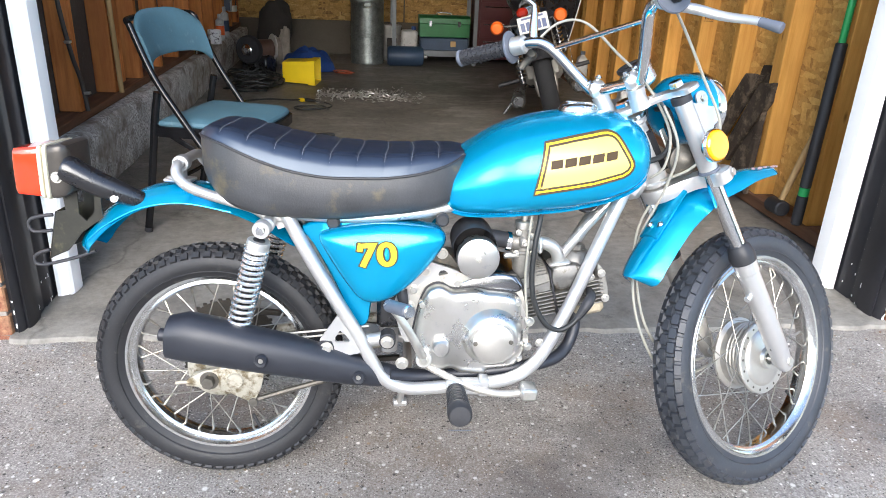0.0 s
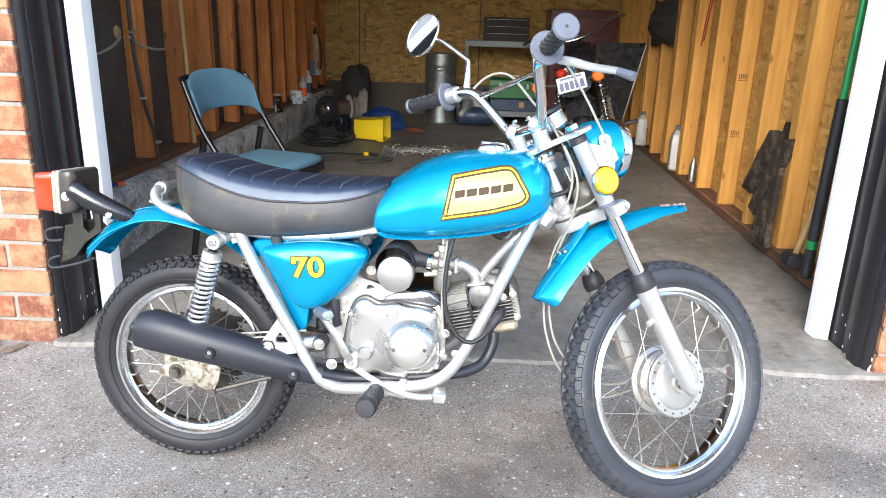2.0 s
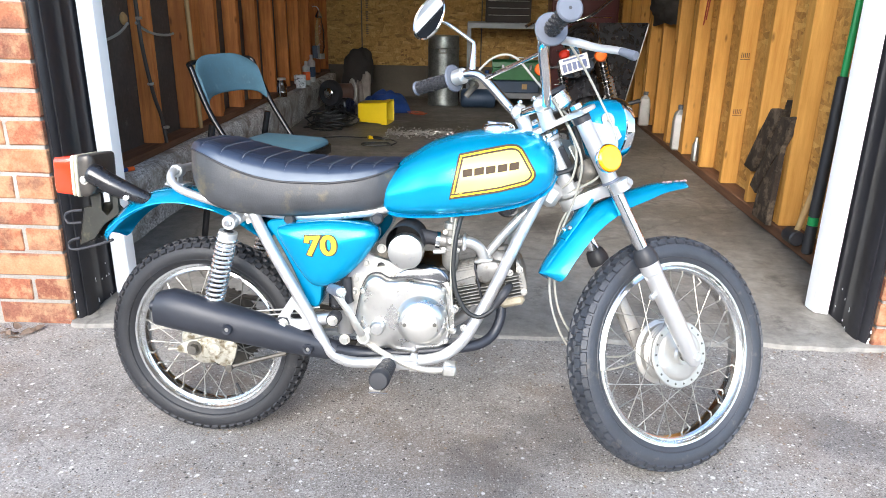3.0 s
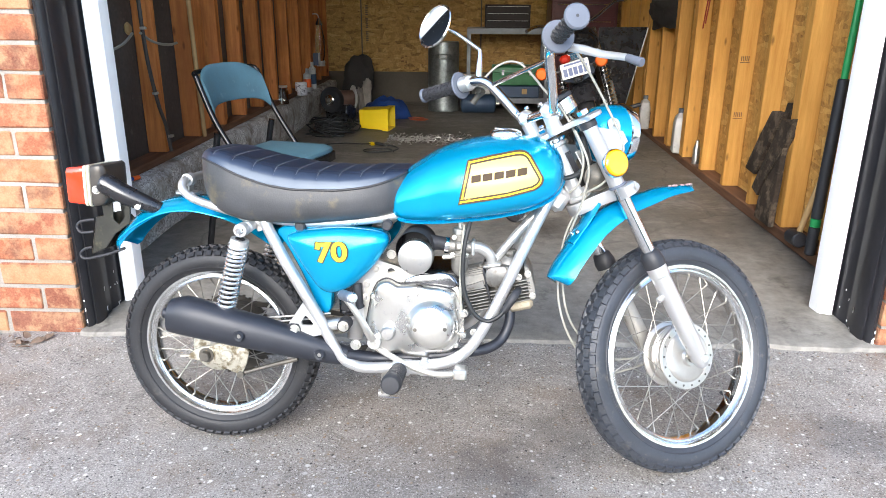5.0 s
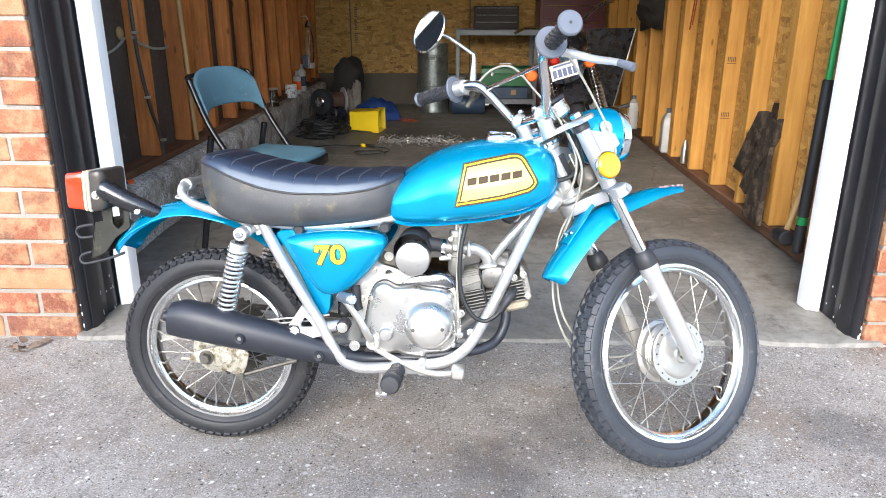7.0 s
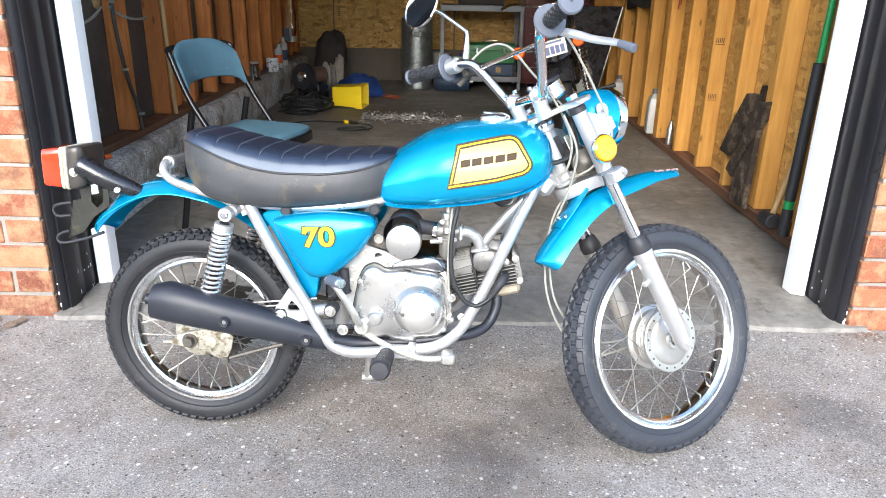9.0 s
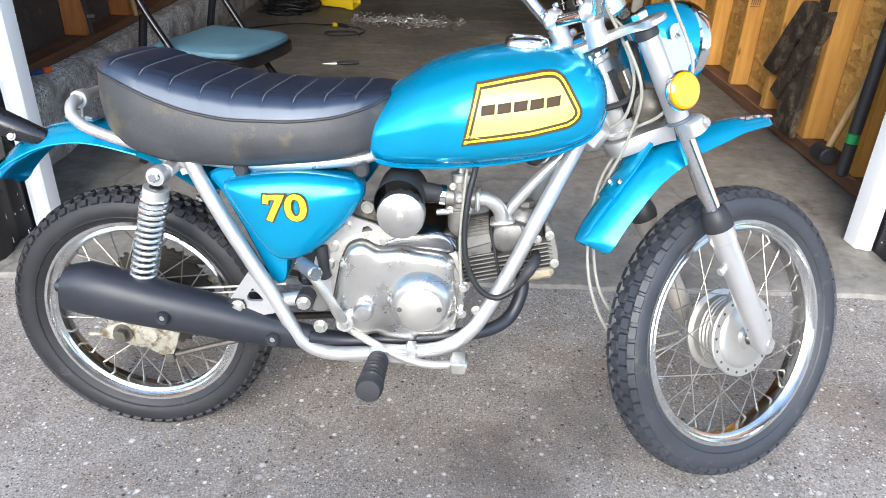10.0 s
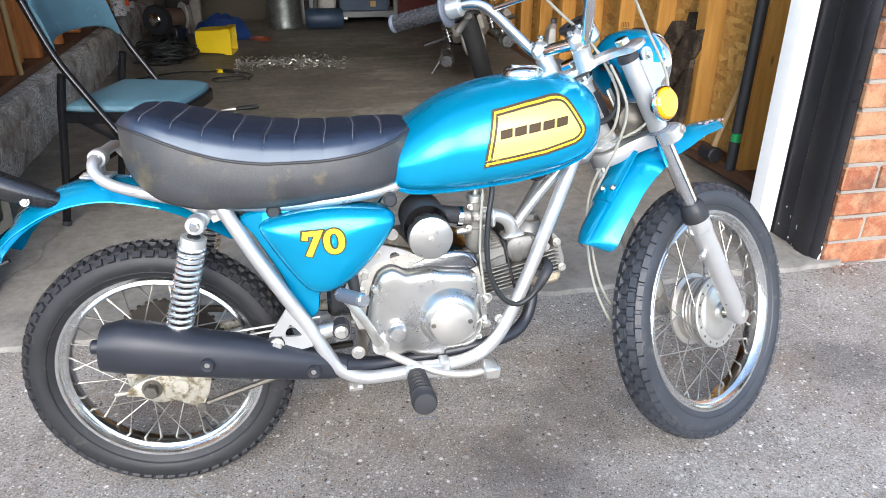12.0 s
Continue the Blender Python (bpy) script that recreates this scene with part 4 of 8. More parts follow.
def fuel_tank():
    f = Form()
    rr = []
    xs = np.unique(np.concatenate([np.linspace(0.431, 0.50, 14), np.linspace(0.50, 0.765, 26), np.linspace(0.765, 0.817, 14)]))
    for x in xs:
        top, bot, w = (curve_at(x, TX, q) for q in (TTOP, TBOT, TW))
        mid = bot + (top - bot) * 0.40
        ring = []
        for a in np.linspace(0, 2 * math.pi, 48, endpoint=False):
            c, s = math.cos(a), math.sin(a)
            e = 2.3 if s > 0 else 3.4
            ring.append(Vector((x, w * math.copysign(abs(c) ** (2 / e), c), mid + (top - mid if s > 0 else mid - bot) * math.copysign(abs(s) ** (2 / e), s))))
        rr.append(ring)
    f.rings(rr)
    tank = part("fuel_tank", f, BLUE, BIKE, "glossy metallic blue fuel tank", 60)
    # pressed seam along the lower edge
    for s in (-1, 1):
        pts = []
        for x in np.linspace(0.445, 0.815, 30):
            bot, w = curve_at(x, TX, TBOT), curve_at(x, TX, TW)
            pts.append((x, s * (tank_side(x, bot + 0.007)), bot + 0.004))
        part("seam", Form().tube(pts, 0.0032, 6), BLUE, tank)
    # decal: layers over the tank's side
    corners = [(0.606, 0.729), (0.655, 0.741), (0.706, 0.7515), (0.717, 0.7525), (0.726, 0.7515), (0.7335, 0.7482), (0.740, 0.7425), (0.7465, 0.7330), (0.763, 0.7065),
               (0.7670, 0.6990), (0.7680, 0.6920), (0.7660, 0.6850), (0.7600, 0.6770), (0.749, 0.670), (0.692, 0.654), (0.589, 0.634)]
    ring0 = []
    for k in range(len(corners)):
        a, b = Vector(corners[k]), Vector(corners[(k + 1) % len(corners)])
        n = max(2, int((b - a).length / 0.005))
        ring0 += [a.lerp(b, i / n) for i in range(n)]

    def inset(w):
        """The outline moved inwards by w."""
        n, res = len(ring0), []
        for i, p in enumerate(ring0):
            d = (ring0[(i + 1) % n] - ring0[i - 1]).normalized()
            res.append(p + Vector((d.y, -d.x)) * w)
        return res

    def layer(rims, material, lift, name, label, fill=False):
        f = Form()
        rr = [inset(w) for w in rims]
        if fill:
            c = Vector((0.683, 0.697))
            rr += [[c + (p - c) * (1 - q / 10) for p in rr[-1]] for q in range(1, 10)] + [[c.copy() for p in rr[-1]]]
        f.rings([[Vector((p.x, -tank_side(p.x, p.y, lift), p.y)) for p in r] for r in rr], cap=False)
        return part(name, f, material, tank, label, 60)

    layer([0.0, 0.0020, 0.0040], BROWN, 0.0024, "decal_border", "dark brown decal border")
    layer([0.0040, 0.0058, 0.0075], YELLOW, 0.0024, "decal_line", "yellow decal line")
    layer([0.0075, 0.0095, 0.0115], BROWN, 0.0024, "decal_border", "dark brown inner line")
    layer([0.0115], CREAM, 0.0024, "decal_panel", "pale yellow tank panel", True)
    # plain dark shapes where the maker's word stands
    for k in range(5):
        f = Form()
        x0 = 0.6165 + 0.0240 * k
        z0 = 0.6825 + 0.0043 * k
        cells = []
        for i in range(4):
            cells.append([Vector((x0 + 0.0200 * i / 3, -tank_side(x0 + 0.0200 * i / 3, z0 + 0.0018 * i, 0.0036), z0 + 0.0014 * i + h)) for h in (0.0, 0.008, 0.0155)])
        f.rings(cells, closed=False, cap=False)
        part("emblem_bar", f, BROWN, tank)
    # filler cap
    m = pose(0.684, -0.012, 0.7745, 90, 0, 0) @ pose(0, 0, 0, 0, -4, 0)
    cap = part("filler_cap", Form().lathe([(0.0, 0.016), (0.028, 0.015), (0.034, 0.011), (0.036, 0.006), (0.036, -0.004), (0.033, -0.006)], 40, m=m), CHROME, tank, "chrome filler cap")
    part("cap_ridge", Form().box((0.684, -0.012, 0.7905), (0.056, 0.010, 0.0035), 0.0015, pose(0, 0, 0, 0, 4, 25)), CHROME, cap)
    part("cap_grip", Form().lathe([(0.0362, -0.003), (0.0368, -0.002), (0.0368, 0.004), (0.0362, 0.005)], 40, m=m), WORN_CHROME, cap)


fuel_tank()


# ---- seat
def seat():
    xs = np.unique(np.concatenate([np.linspace(-0.006, 0.03, 10), np.linspace(0.03, 0.44, 50), np.linspace(0.44, 0.470, 7)]))
    bot = lambda x: curve_at(x, [-0.006, 0.010, 0.035, 0.073, 0.131, 0.235, 0.337, 0.413, 0.45, 0.470], [0.662, 0.640, 0.614, 0.594, 0.582, 0.580, 0.589, 0.600, 0.612, 0.634])
    pip = lambda x: curve_at(x, [-0.006, 0.010, 0.035, 0.073, 0.116, 0.179, 0.242, 0.305, 0.38, 0.442, 0.470], [0.716, 0.716, 0.712, 0.698, 0.681, 0.664, 0.657, 0.657, 0.664, 0.681, 0.695])
    top = lambda x: curve_at(x, [-0.006, 0.004, 0.02, 0.05, 0.1, 0.176, 0.258, 0.338, 0.42, 0.455, 0.470], [0.722, 0.731, 0.738, 0.737, 0.726, 0.710, 0.700, 0.698, 0.702, 0.702, 0.700])
    wid = lambda x: curve_at(x, [-0.006, 0.002, 0.014, 0.038, 0.085, 0.2, 0.35, 0.43, 0.46, 0.470], [0.045, 0.068, 0.088, 0.110, 0.122, 0.127, 0.120, 0.102, 0.082, 0.068])
    f = Form()
    f.rings([[Vector((x, s * wid(x) * k, bot(x) + (pip(x) - bot(x)) * h)) for s, k, h in
              ((-1, 1.0, 1.0), (-1, 1.035, 0.7), (-1, 1.03, 0.35), (-1, 0.98, 0.08), (-1, 0.90, 0.0), (1, 0.90, 0.0), (1, 0.98, 0.08), (1, 1.03, 0.35), (1, 1.035, 0.7), (1, 1.0, 1.0))] for x in xs])
    st = part("seat", f, VINYL, BIKE, "black vinyl seat with scuffed sides", 60)
    lines = [0.042 + 0.0475 * k for k in range(9)]
    fine = np.unique(np.concatenate([xs] + [np.array([a - 0.006, a - 0.002, a, a + 0.002, a + 0.006]) for a in lines]))
    f = Form()
    rr = []

    def crown(x, u):
        """Height of the cushion at u across (0 edge, 1 middle)."""
        q = min(1.0, u / 0.30)
        return pip(x) + (top(x) - pip(x)) * (0.86 * math.sqrt(1 - (1 - q) ** 2) + 0.14 * (1 - (1 - u) ** 2))

    for x in fine:
        row = []
        for v in np.linspace(-1, 1, 61):
            u = 1 - abs(v)
            groove = 0.0030 * math.exp(-(min(abs(x - a) for a in lines) / 0.0035) ** 2) * min(1, u * 5)
            edge = 0.0035 * math.exp(-((u - 0.24) / 0.03) ** 2)
            row.append(Vector((x + 0.006 * (u ** 0.8 - 0.3) * min(1, max(0, (x + 0.006) / 0.05)) * min(1, max(0, (0.475 - x) / 0.05)), wid(x) * v * 1.0, crown(x, u) - groove - edge * 0.4)))
        rr.append(row)
    f.rings(rr, closed=False, cap=False)
    part("seat_top", f, VINYL_TOP, st, "black pleated vinyl cushion top", 60)
    for s in (-1, 1):
        pts = [(x, s * wid(x) * 1.012, pip(x)) for x in xs]
        part("piping", Form().tube(pts, 0.0026, 8), BLACK_RUBBER, st, "black seat piping")
    part("piping", Form().tube([(-0.007, v * 0.045, 0.716) for v in np.linspace(-1, 1, 5)], 0.0026, 8), BLACK_RUBBER, st)
    for a in lines:
        pts = []
        for v in np.linspace(-0.93, 0.93, 25):
            u = 1 - abs(v)
            pts.append((a + 0.006 * (u ** 0.8 - 0.3), wid(a) * v, crown(a, u) - 0.0018))
        part("seam_stitching", Form().tube(pts, 0.0007, 5), STITCH, st, "pale stitched seam")


seat()


# ---- fenders
def arched(path, half, drop, half_end=None, drop_end=None, thick=0.0016):
    """A bent trough along (x, z) points, arched across its width."""
    pts = [Vector((p[0], 0, p[1])) for p in path]
    q = []
    for i in range(len(pts) - 1):
        p0, p1, p2, p3 = pts[max(i - 1, 0)], pts[i], pts[i + 1], pts[min(i + 2, len(pts) - 1)]
        for s in range(6):
            t = s / 6
            q.append(0.5 * (2 * p1 + (p2 - p0) * t + (2 * p0 - 5 * p1 + 4 * p2 - p3) * t * t + (3 * p1 - p0 - 3 * p2 + p3) * t ** 3))
    q.append(pts[-1])
    rr = []
    n = len(q)
    for i, p in enumerate(q):
        d = (q[min(i + 1, n - 1)] - q[max(i - 1, 0)]).normalized()
        up = Vector((-d.z, 0, d.x))
        if up.z < 0 and abs(d.x) > 0.3:
            up = -up
        if rr and up.dot(last) < 0:
            up = -up
        last = up
        e = 0.60 + 0.40 * math.sqrt(1 - (1 - min(1.0, min(i, n - 1 - i) / 5)) ** 2)
        k = max(0.0, i / (n - 1) - 0.45) / 0.55
        hw = half + ((half_end or half) - half) * k
        dr = drop + ((drop_end or drop) - drop) * k
        ring = [p + Vector((0, hw * e * v, 0)) - up * dr * (abs(v) ** 2.6) for v in np.linspace(-1, 1, 17)]
        ring += [p + Vector((0, (hw * e - thick) * v, 0)) - up * (dr * (abs(v) ** 2.6) * 0.98 + thick) for v in np.linspace(1, -1, 17)]
        rr.append(ring)
    return Form().rings(rr)


def fenders():
    rear = part("rear_fender", arched([(-0.252, 0.498), (-0.234, 0.528), (-0.190, 0.570), (-0.132, 0.603), (-0.079, 0.617), (-0.025, 0.619), (0.045, 0.604), (0.11, 0.577), (0.18, 0.530)], 0.061, 0.030), BLUE, BIKE, "glossy blue rear fender")
    part("rolled_edge", Form().tube([(-0.219, -0.0595, 0.5160), (-0.186, -0.0608, 0.5440), (-0.132, -0.0608, 0.5740), (-0.079, -0.0608, 0.5880), (-0.025, -0.0608, 0.5890), (0.045, -0.0608, 0.5750)], 0.0018, 8, 4), BLUE, rear)
    part("fender_bracket", Form().box((-0.055, -0.02, 0.627), (0.05, 0.045, 0.006), 0.002, pose(0, 0, 0, 0, 4, 0)), SILVER, rear)
    ff = on_fender("front_fender", arched([(-0.160, -0.241), (-0.126, -0.219), (-0.077, -0.196), (-0.027, -0.177), (0.030, -0.167), (0.080, -0.170), (0.131, -0.181), (0.170, -0.190), (0.205, -0.203), (0.246, -0.2205)], 0.053, 0.038, 0.034, 0.015), BLUE, None, "glossy blue high front fender, chipped at the tip")
    strip = [(-0.082, -0.1935), (-0.058, -0.1815), (-0.034, -0.172), (-0.008, -0.157), (0.012, -0.143)]
    rr = []
    for k, (x, z) in enumerate(strip):
        w = (0.026, 0.028, 0.026, 0.030, 0.036)[k]
        rr.append([Vector((x, v * w, z - 0.006 * v * v + q)) for v, q in ((-1, 0.0), (-0.5, 0.001), (0.5, 0.001), (1, 0.0), (1, -0.003), (-1, -0.003))])
    on_fender("fender_stay", Form().rings(rr), BLUE, ff, "blue fender stay", 50)
    for x, y, z in ((-0.063, 0.006, -0.1835), (-0.058, -0.018, -0.184)):
        on_fender("stay_bolt", bolt(Form(), (x, y, z), (-0.42, 0, 0.9), 0.0045, 0.005), CHROME, ff)
    rng = random.Random(3)
    chips = Form()
    for k in range(9):
        x = 0.188 + 0.046 * rng.random()
        z = np.interp(x, [0.188, 0.246], [-0.1965, -0.2205])
        chips.box((x, -0.018 - 0.02 * rng.random(), z - 0.0005), (rng.uniform(0.004, 0.012), rng.uniform(0.003, 0.008), 0.004), 0.001, pose(0, 0, 0, 0, 30, rng.uniform(0, 60)))
    on_fender("paint_chips", chips, plain("bare_chip", (0.33, 0.22, 0.21), 0.6), ff, "bare chipped paint at the fender tip")


fenders()


# ---- side cover with its number
def side_cover():
    out = round_outline([(0.2100, 0.5500), (0.2300, 0.5630), (0.2800, 0.5710), (0.3340, 0.5755), (0.3900, 0.5740), (0.4260, 0.5680), (0.4390, 0.5500), (0.4280, 0.5240), (0.4020, 0.4880), (0.3680, 0.4530), (0.3350, 0.4310), (0.3050, 0.4250), (0.2820, 0.4340), (0.2580, 0.4640), (0.2300, 0.5090)], 4)
    cov = part("side_cover", Form().slab(out, [(-0.075, 0.004), (-0.108, 0.0), (-0.117, 0.0004), (-0.1235, 0.0020), (-0.1295, 0.0055), (-0.1345, 0.0105), (-0.1385, 0.018), (-0.1415, 0.030), (-0.1435, 0.045), (-0.1445, 0.065), (-0.1450, 0.09)]), BLUE, BIKE, "glossy blue side cover", 50)
    part("inner_panel", Form().slab(round_outline([(0.178, 0.560), (0.23, 0.572), (0.34, 0.570), (0.34, 0.48), (0.306, 0.42), (0.298, 0.376), (0.276, 0.372), (0.232, 0.462), (0.196, 0.530)], 3), [(-0.03, 0.004), (-0.035, 0), (-0.088, 0), (-0.092, 0.004)]), BLUE, BIKE, "blue inner panel behind the frame tube")
    mirrored = Form().slab(out, [(-0.075, 0.004), (-0.118, 0.0), (-0.134, 0.008), (-0.1435, 0.032), (-0.1455, 0.08)])
    mirrored.v = [Vector((p.x, -p.y, p.z)) for p in mirrored.v]
    part("side_cover", mirrored, BLUE, BIKE, "glossy blue side cover")
    for body, off, depth, material, name in (("70", 0.0058, 0.0, BROWN, "number_outline"), ("70", 0.0, 0.0016, YELLOW, "number_face")):
        cu = bpy.data.curves.new("digits", "FONT")
        cu.body, cu.size, cu.offset, cu.extrude, cu.space_character = body, 0.071, 0.0016 + off * 0.45, 0.0007, 0.98
        tmp = new("digits", cu)
        me = bpy.data.meshes.new_from_object(tmp.evaluated_get(bpy.context.evaluated_depsgraph_get()))
        bpy.data.objects.remove(tmp)
        fo = Form()
        mm = pose(0.2815, -0.1457 - depth, 0.5025, 90, 0, 0) @ pose(0, 0, 0, 0, 0, 4.0) @ Matrix.Diagonal((1.02, 0.84, 1.0, 1))
        bow = lambda p: Vector((p.x, p.y + 1.5 * max(0, abs(p.x - 0.335) - 0.02) ** 2, p.z))
        fo.add([bow(mm @ v.co) for v in me.vertices], [tuple(p.vertices) for p in me.polygons])
        part(name, fo, material, cov, "yellow painted number 70" if depth else "dark outline of the number 70", 0)
        # foot and arm serifs of the seven
        se = Form()
        grow = 0.0024 if not depth else 0.0
        for c, s, tilt in (((0.2865, 0.5380), (0.010, 0.015), 10),):
            se.box((c[0], -0.1457 - depth, c[1]), (s[0] + grow * 2, 0.0014, s[1] + grow * 2), 0.0004, pose(0, 0, 0, 0, tilt, 0))
        part("number_serif", se, material, cov, smooth=0)


side_cover()


# ---- engine
def engine():
    case = part("crankcase", Form().slab(round_outline([(0.375, 0.42), (0.40, 0.455), (0.46, 0.475), (0.55, 0.465), (0.59, 0.44), (0.60, 0.36), (0.585, 0.30), (0.52, 0.285), (0.44, 0.288), (0.385, 0.32)], 3), [(-0.088, 0.008), (-0.088, 0.0), (0.09, 0.0), (0.09, 0.008)]), DULL_ALLOY, BIKE, "dull cast alloy crankcase")
    part("top_case", Form().slab(round_outline([(0.455, 0.445), (0.474, 0.460), (0.500, 0.4730), (0.530, 0.4775), (0.565, 0.4755), (0.585, 0.464), (0.592, 0.440), (0.52, 0.425)], 4), [(-0.0900, 0.014), (-0.0885, 0.008), (-0.0840, 0.003), (-0.0760, 0), (0.06, 0), (0.06, 0.006)]), DARK_POLISH, case, "dark polished case top")
    out = round_outline([(0.386, 0.368), (0.394, 0.408), (0.401, 0.431), (0.410, 0.4466), (0.427, 0.4550), (0.4415, 0.4525), (0.456, 0.4450), (0.4737, 0.4455), (0.500, 0.4485), (0.524, 0.4440), (0.559, 0.4405), (0.5815, 0.4285), (0.590, 0.385), (0.596, 0.350), (0.597, 0.322), (0.582, 0.2965), (0.556, 0.2890), (0.529, 0.2860), (0.5225, 0.2765), (0.4765, 0.2785), (0.460, 0.2865), (0.4448, 0.284), (0.426, 0.2775), (0.405, 0.296), (0.389, 0.319), (0.3815, 0.340)], 3)
    part("cover_gasket", Form().slab(out, [(-0.084, -0.0035), (-0.0915, -0.0035)]), BLACK_RUBBER, case)
    cov = part("clutch_cover", Form().slab(out, [(-0.0905, 0.001), (-0.0905, 0.0), (-0.0985, 0.0), (-0.1035, 0.0010), (-0.1075, 0.0035), (-0.1105, 0.0075), (-0.1122, 0.0130), (-0.1130, 0.020), (-0.1133, 0.035), (-0.1135, 0.06), (-0.1136, 0.09)]), CASE_ALLOY, BIKE, "bright buffed alloy clutch cover, blotched with corrosion", 45)
    m = pose(0.5335, -0.1115, 0.3570)
    part("round_boss", Form().lathe([(0.0, -0.0215), (0.0415, -0.0215), (0.0440, -0.0205), (0.0475, -0.0175), (0.0520, -0.0115), (0.0555, -0.0055), (0.0580, -0.0010), (0.0600, 0.001)], 48, m=m), CASE_ALLOY, cov, "raised round boss")
    ins = part("inspection_cover", Form().lathe([(0.0, -0.0262), (0.036, -0.026), (0.0388, -0.0248), (0.0394, -0.0225), (0.0394, -0.019)], 48, m=pose(0.5335, -0.1115, 0.3535)), PLATE_ALLOY, cov, "round inspection cover")
    for dx, dz in ((-0.034, 0.0), (0.0325, 0.004)):
        part("cover_screw", bolt(Form(), (0.5335 + dx, -0.1372, 0.3535 + dz), (0, -1, 0), 0.0030, 0.0028, False), GREASY, ins)
    part("oil_filler_cap", Form().lathe([(0.0, -0.0205), (0.0130, -0.0200), (0.0158, -0.0170), (0.0166, -0.0100), (0.0170, 0.0), (0.0200, 0.004)], 28, m=pose(0.4366, -0.1135, 0.3386)), CASE_ALLOY, cov, "plain round oil filler plug")
    for x, z in ((0.4012, 0.4172), (0.5067, 0.4285), (0.5785, 0.4245), (0.6035, 0.3846), (0.6035, 0.3353), (0.5875, 0.3120), (0.3884, 0.3417), (0.4300, 0.2840)):
        b = part("screw_boss", Form().cyl((x, -0.090, z), (x, -0.1075, z), 0.0082, 14, 0.002), CASE_ALLOY, cov)
        part("screw_head", bolt(Form(), (x, -0.1075, z), (0, -1, 0), 0.0044, 0.0045, False), STEEL, b)
    part("case_web", Form().slab([(0.585, 0.425), (0.604, 0.385), (0.606, 0.335), (0.592, 0.308), (0.585, 0.36)], [(-0.086, 0.002), (-0.086, 0.0), (-0.096, 0.0), (-0.096, 0.002)]), CASE_ALLOY, cov)
    # mounting plate above the case, with its round hole
    hub = Vector((0.4380, 0.4713))

    def pierced(outline, centre, r, y0, y1):
        """A plate with a round hole."""
        rim = [centre + (Vector(p) - centre).normalized() * r for p in outline]
        return Form().rings([[Vector((p[0], y, p[1])) for p in o] for o, y in ((outline, y0), (outline, y1), (rim, y1), (rim, y0))], loop=True, cap=False)

    plate = round_outline([(0.392, 0.507), (0.416, 0.4945), (0.464, 0.479), (0.478, 0.462), (0.470, 0.440), (0.436, 0.428), (0.396, 0.424), (0.368, 0.440), (0.372, 0.480)], 4)
    part("engine_mount", pierced(plate, hub, 0.0088, -0.081, -0.087), SILVER, BIKE, "silver engine mounting plate with a round hole")
    part("mount_back", Form().cyl((0.438, -0.074, 0.4713), (0.438, -0.076, 0.4713), 0.016, 16), BLACK_RUBBER, BIKE)
    part("mount_panel", Form().slab([(0.346, 0.408), (0.356, 0.445), (0.400, 0.455), (0.408, 0.40), (0.400, 0.333), (0.3686, 0.333), (0.356, 0.3617)], [(-0.080, 0.002), (-0.080, 0), (-0.085, 0), (-0.085, 0.002)]), SILVER, BIKE, "silver frame plate behind the kick lever")
    for x, z in ((0.4655, 0.4558), (0.3826, 0.4409), (0.4047, 0.4778), (0.3760, 0.4092)):
        part("mount_bolt", bolt(Form(), (x, -0.087, z), (0, -1, 0), 0.0070, 0.008), STEEL, BIKE)
    part("head_stay", Form().slab([(0.395, 0.540), (0.452, 0.505), (0.470, 0.480), (0.420, 0.492), (0.388, 0.510)], [(-0.066, 0.002), (-0.066, 0), (-0.071, 0), (-0.071, 0.002)]), GREASY, BIKE, "dark stay plate")
    part("stay_bolt", bolt(Form(), (0.4358, -0.071, 0.5080), (0, -1, 0), 0.0075, 0.004, False), STEEL, BIKE)
    part("pale_casting", Form().tube([(0.333, -0.055, 0.372), (0.336, -0.060, 0.388), (0.342, -0.064, 0.404), (0.352, -0.058, 0.422)], [0.012, 0.0150, 0.0150, 0.011], 16, 4), plain("pale_grimy_casting", (0.62, 0.58, 0.48), 0.5, 0.1, 0.15, 30, 160, 0.1, dirt=(0.30, 0.26, 0.18), dirt_at=0.60), BIKE, "pale cream casting under the side cover")
    # finned barrel and head, tilted forward and up; the fins run along the barrel
    t = pose(0.655, 0, 0.4275, 0, -14, 0)
    barrel = part("barrel", Form().box((-0.035, 0, -0.002), (0.072, 0.084, 0.074), 0.014).xf(t), GREASY, BIKE, "dark finned barrel")
    head = part("cylinder_head", Form().box((0.047, 0, -0.002), (0.082, 0.088, 0.078), 0.012).xf(t), GREASY, BIKE, "greasy alloy cylinder head")
    for k in range(7):
        z = 0.006 - 0.0078 * k
        w = 0.062 - 0.004 * (k / 6) ** 2
        part("side_fin", Form().box((-0.031, 0, z), (0.060, w * 2, 0.0030), 0.0011).xf(t), FIN, barrel)
        part("side_fin", Form().box((0.079 if k < 5 else 0.072, 0, z + 0.003), (0.038 if k < 5 else 0.050, w * 2 + 0.004, 0.0030), 0.0011).xf(t), FIN, head)
        if k < 5:
            part("side_fin", Form().box((0.030, 0, z - 0.010), (0.056, w * 2 - 0.006, 0.0030), 0.0011).xf(t), FIN, head)
    for k in range(13):
        y = -0.054 + 0.009 * k
        h = 0.052 - 0.010 * (abs(y) / 0.054) ** 2.5
        part("top_fin", Form().box((-0.031, y, (0.014 + h) / 2), (0.060, 0.0030, h - 0.014), 0.0011).xf(t), FIN, barrel)
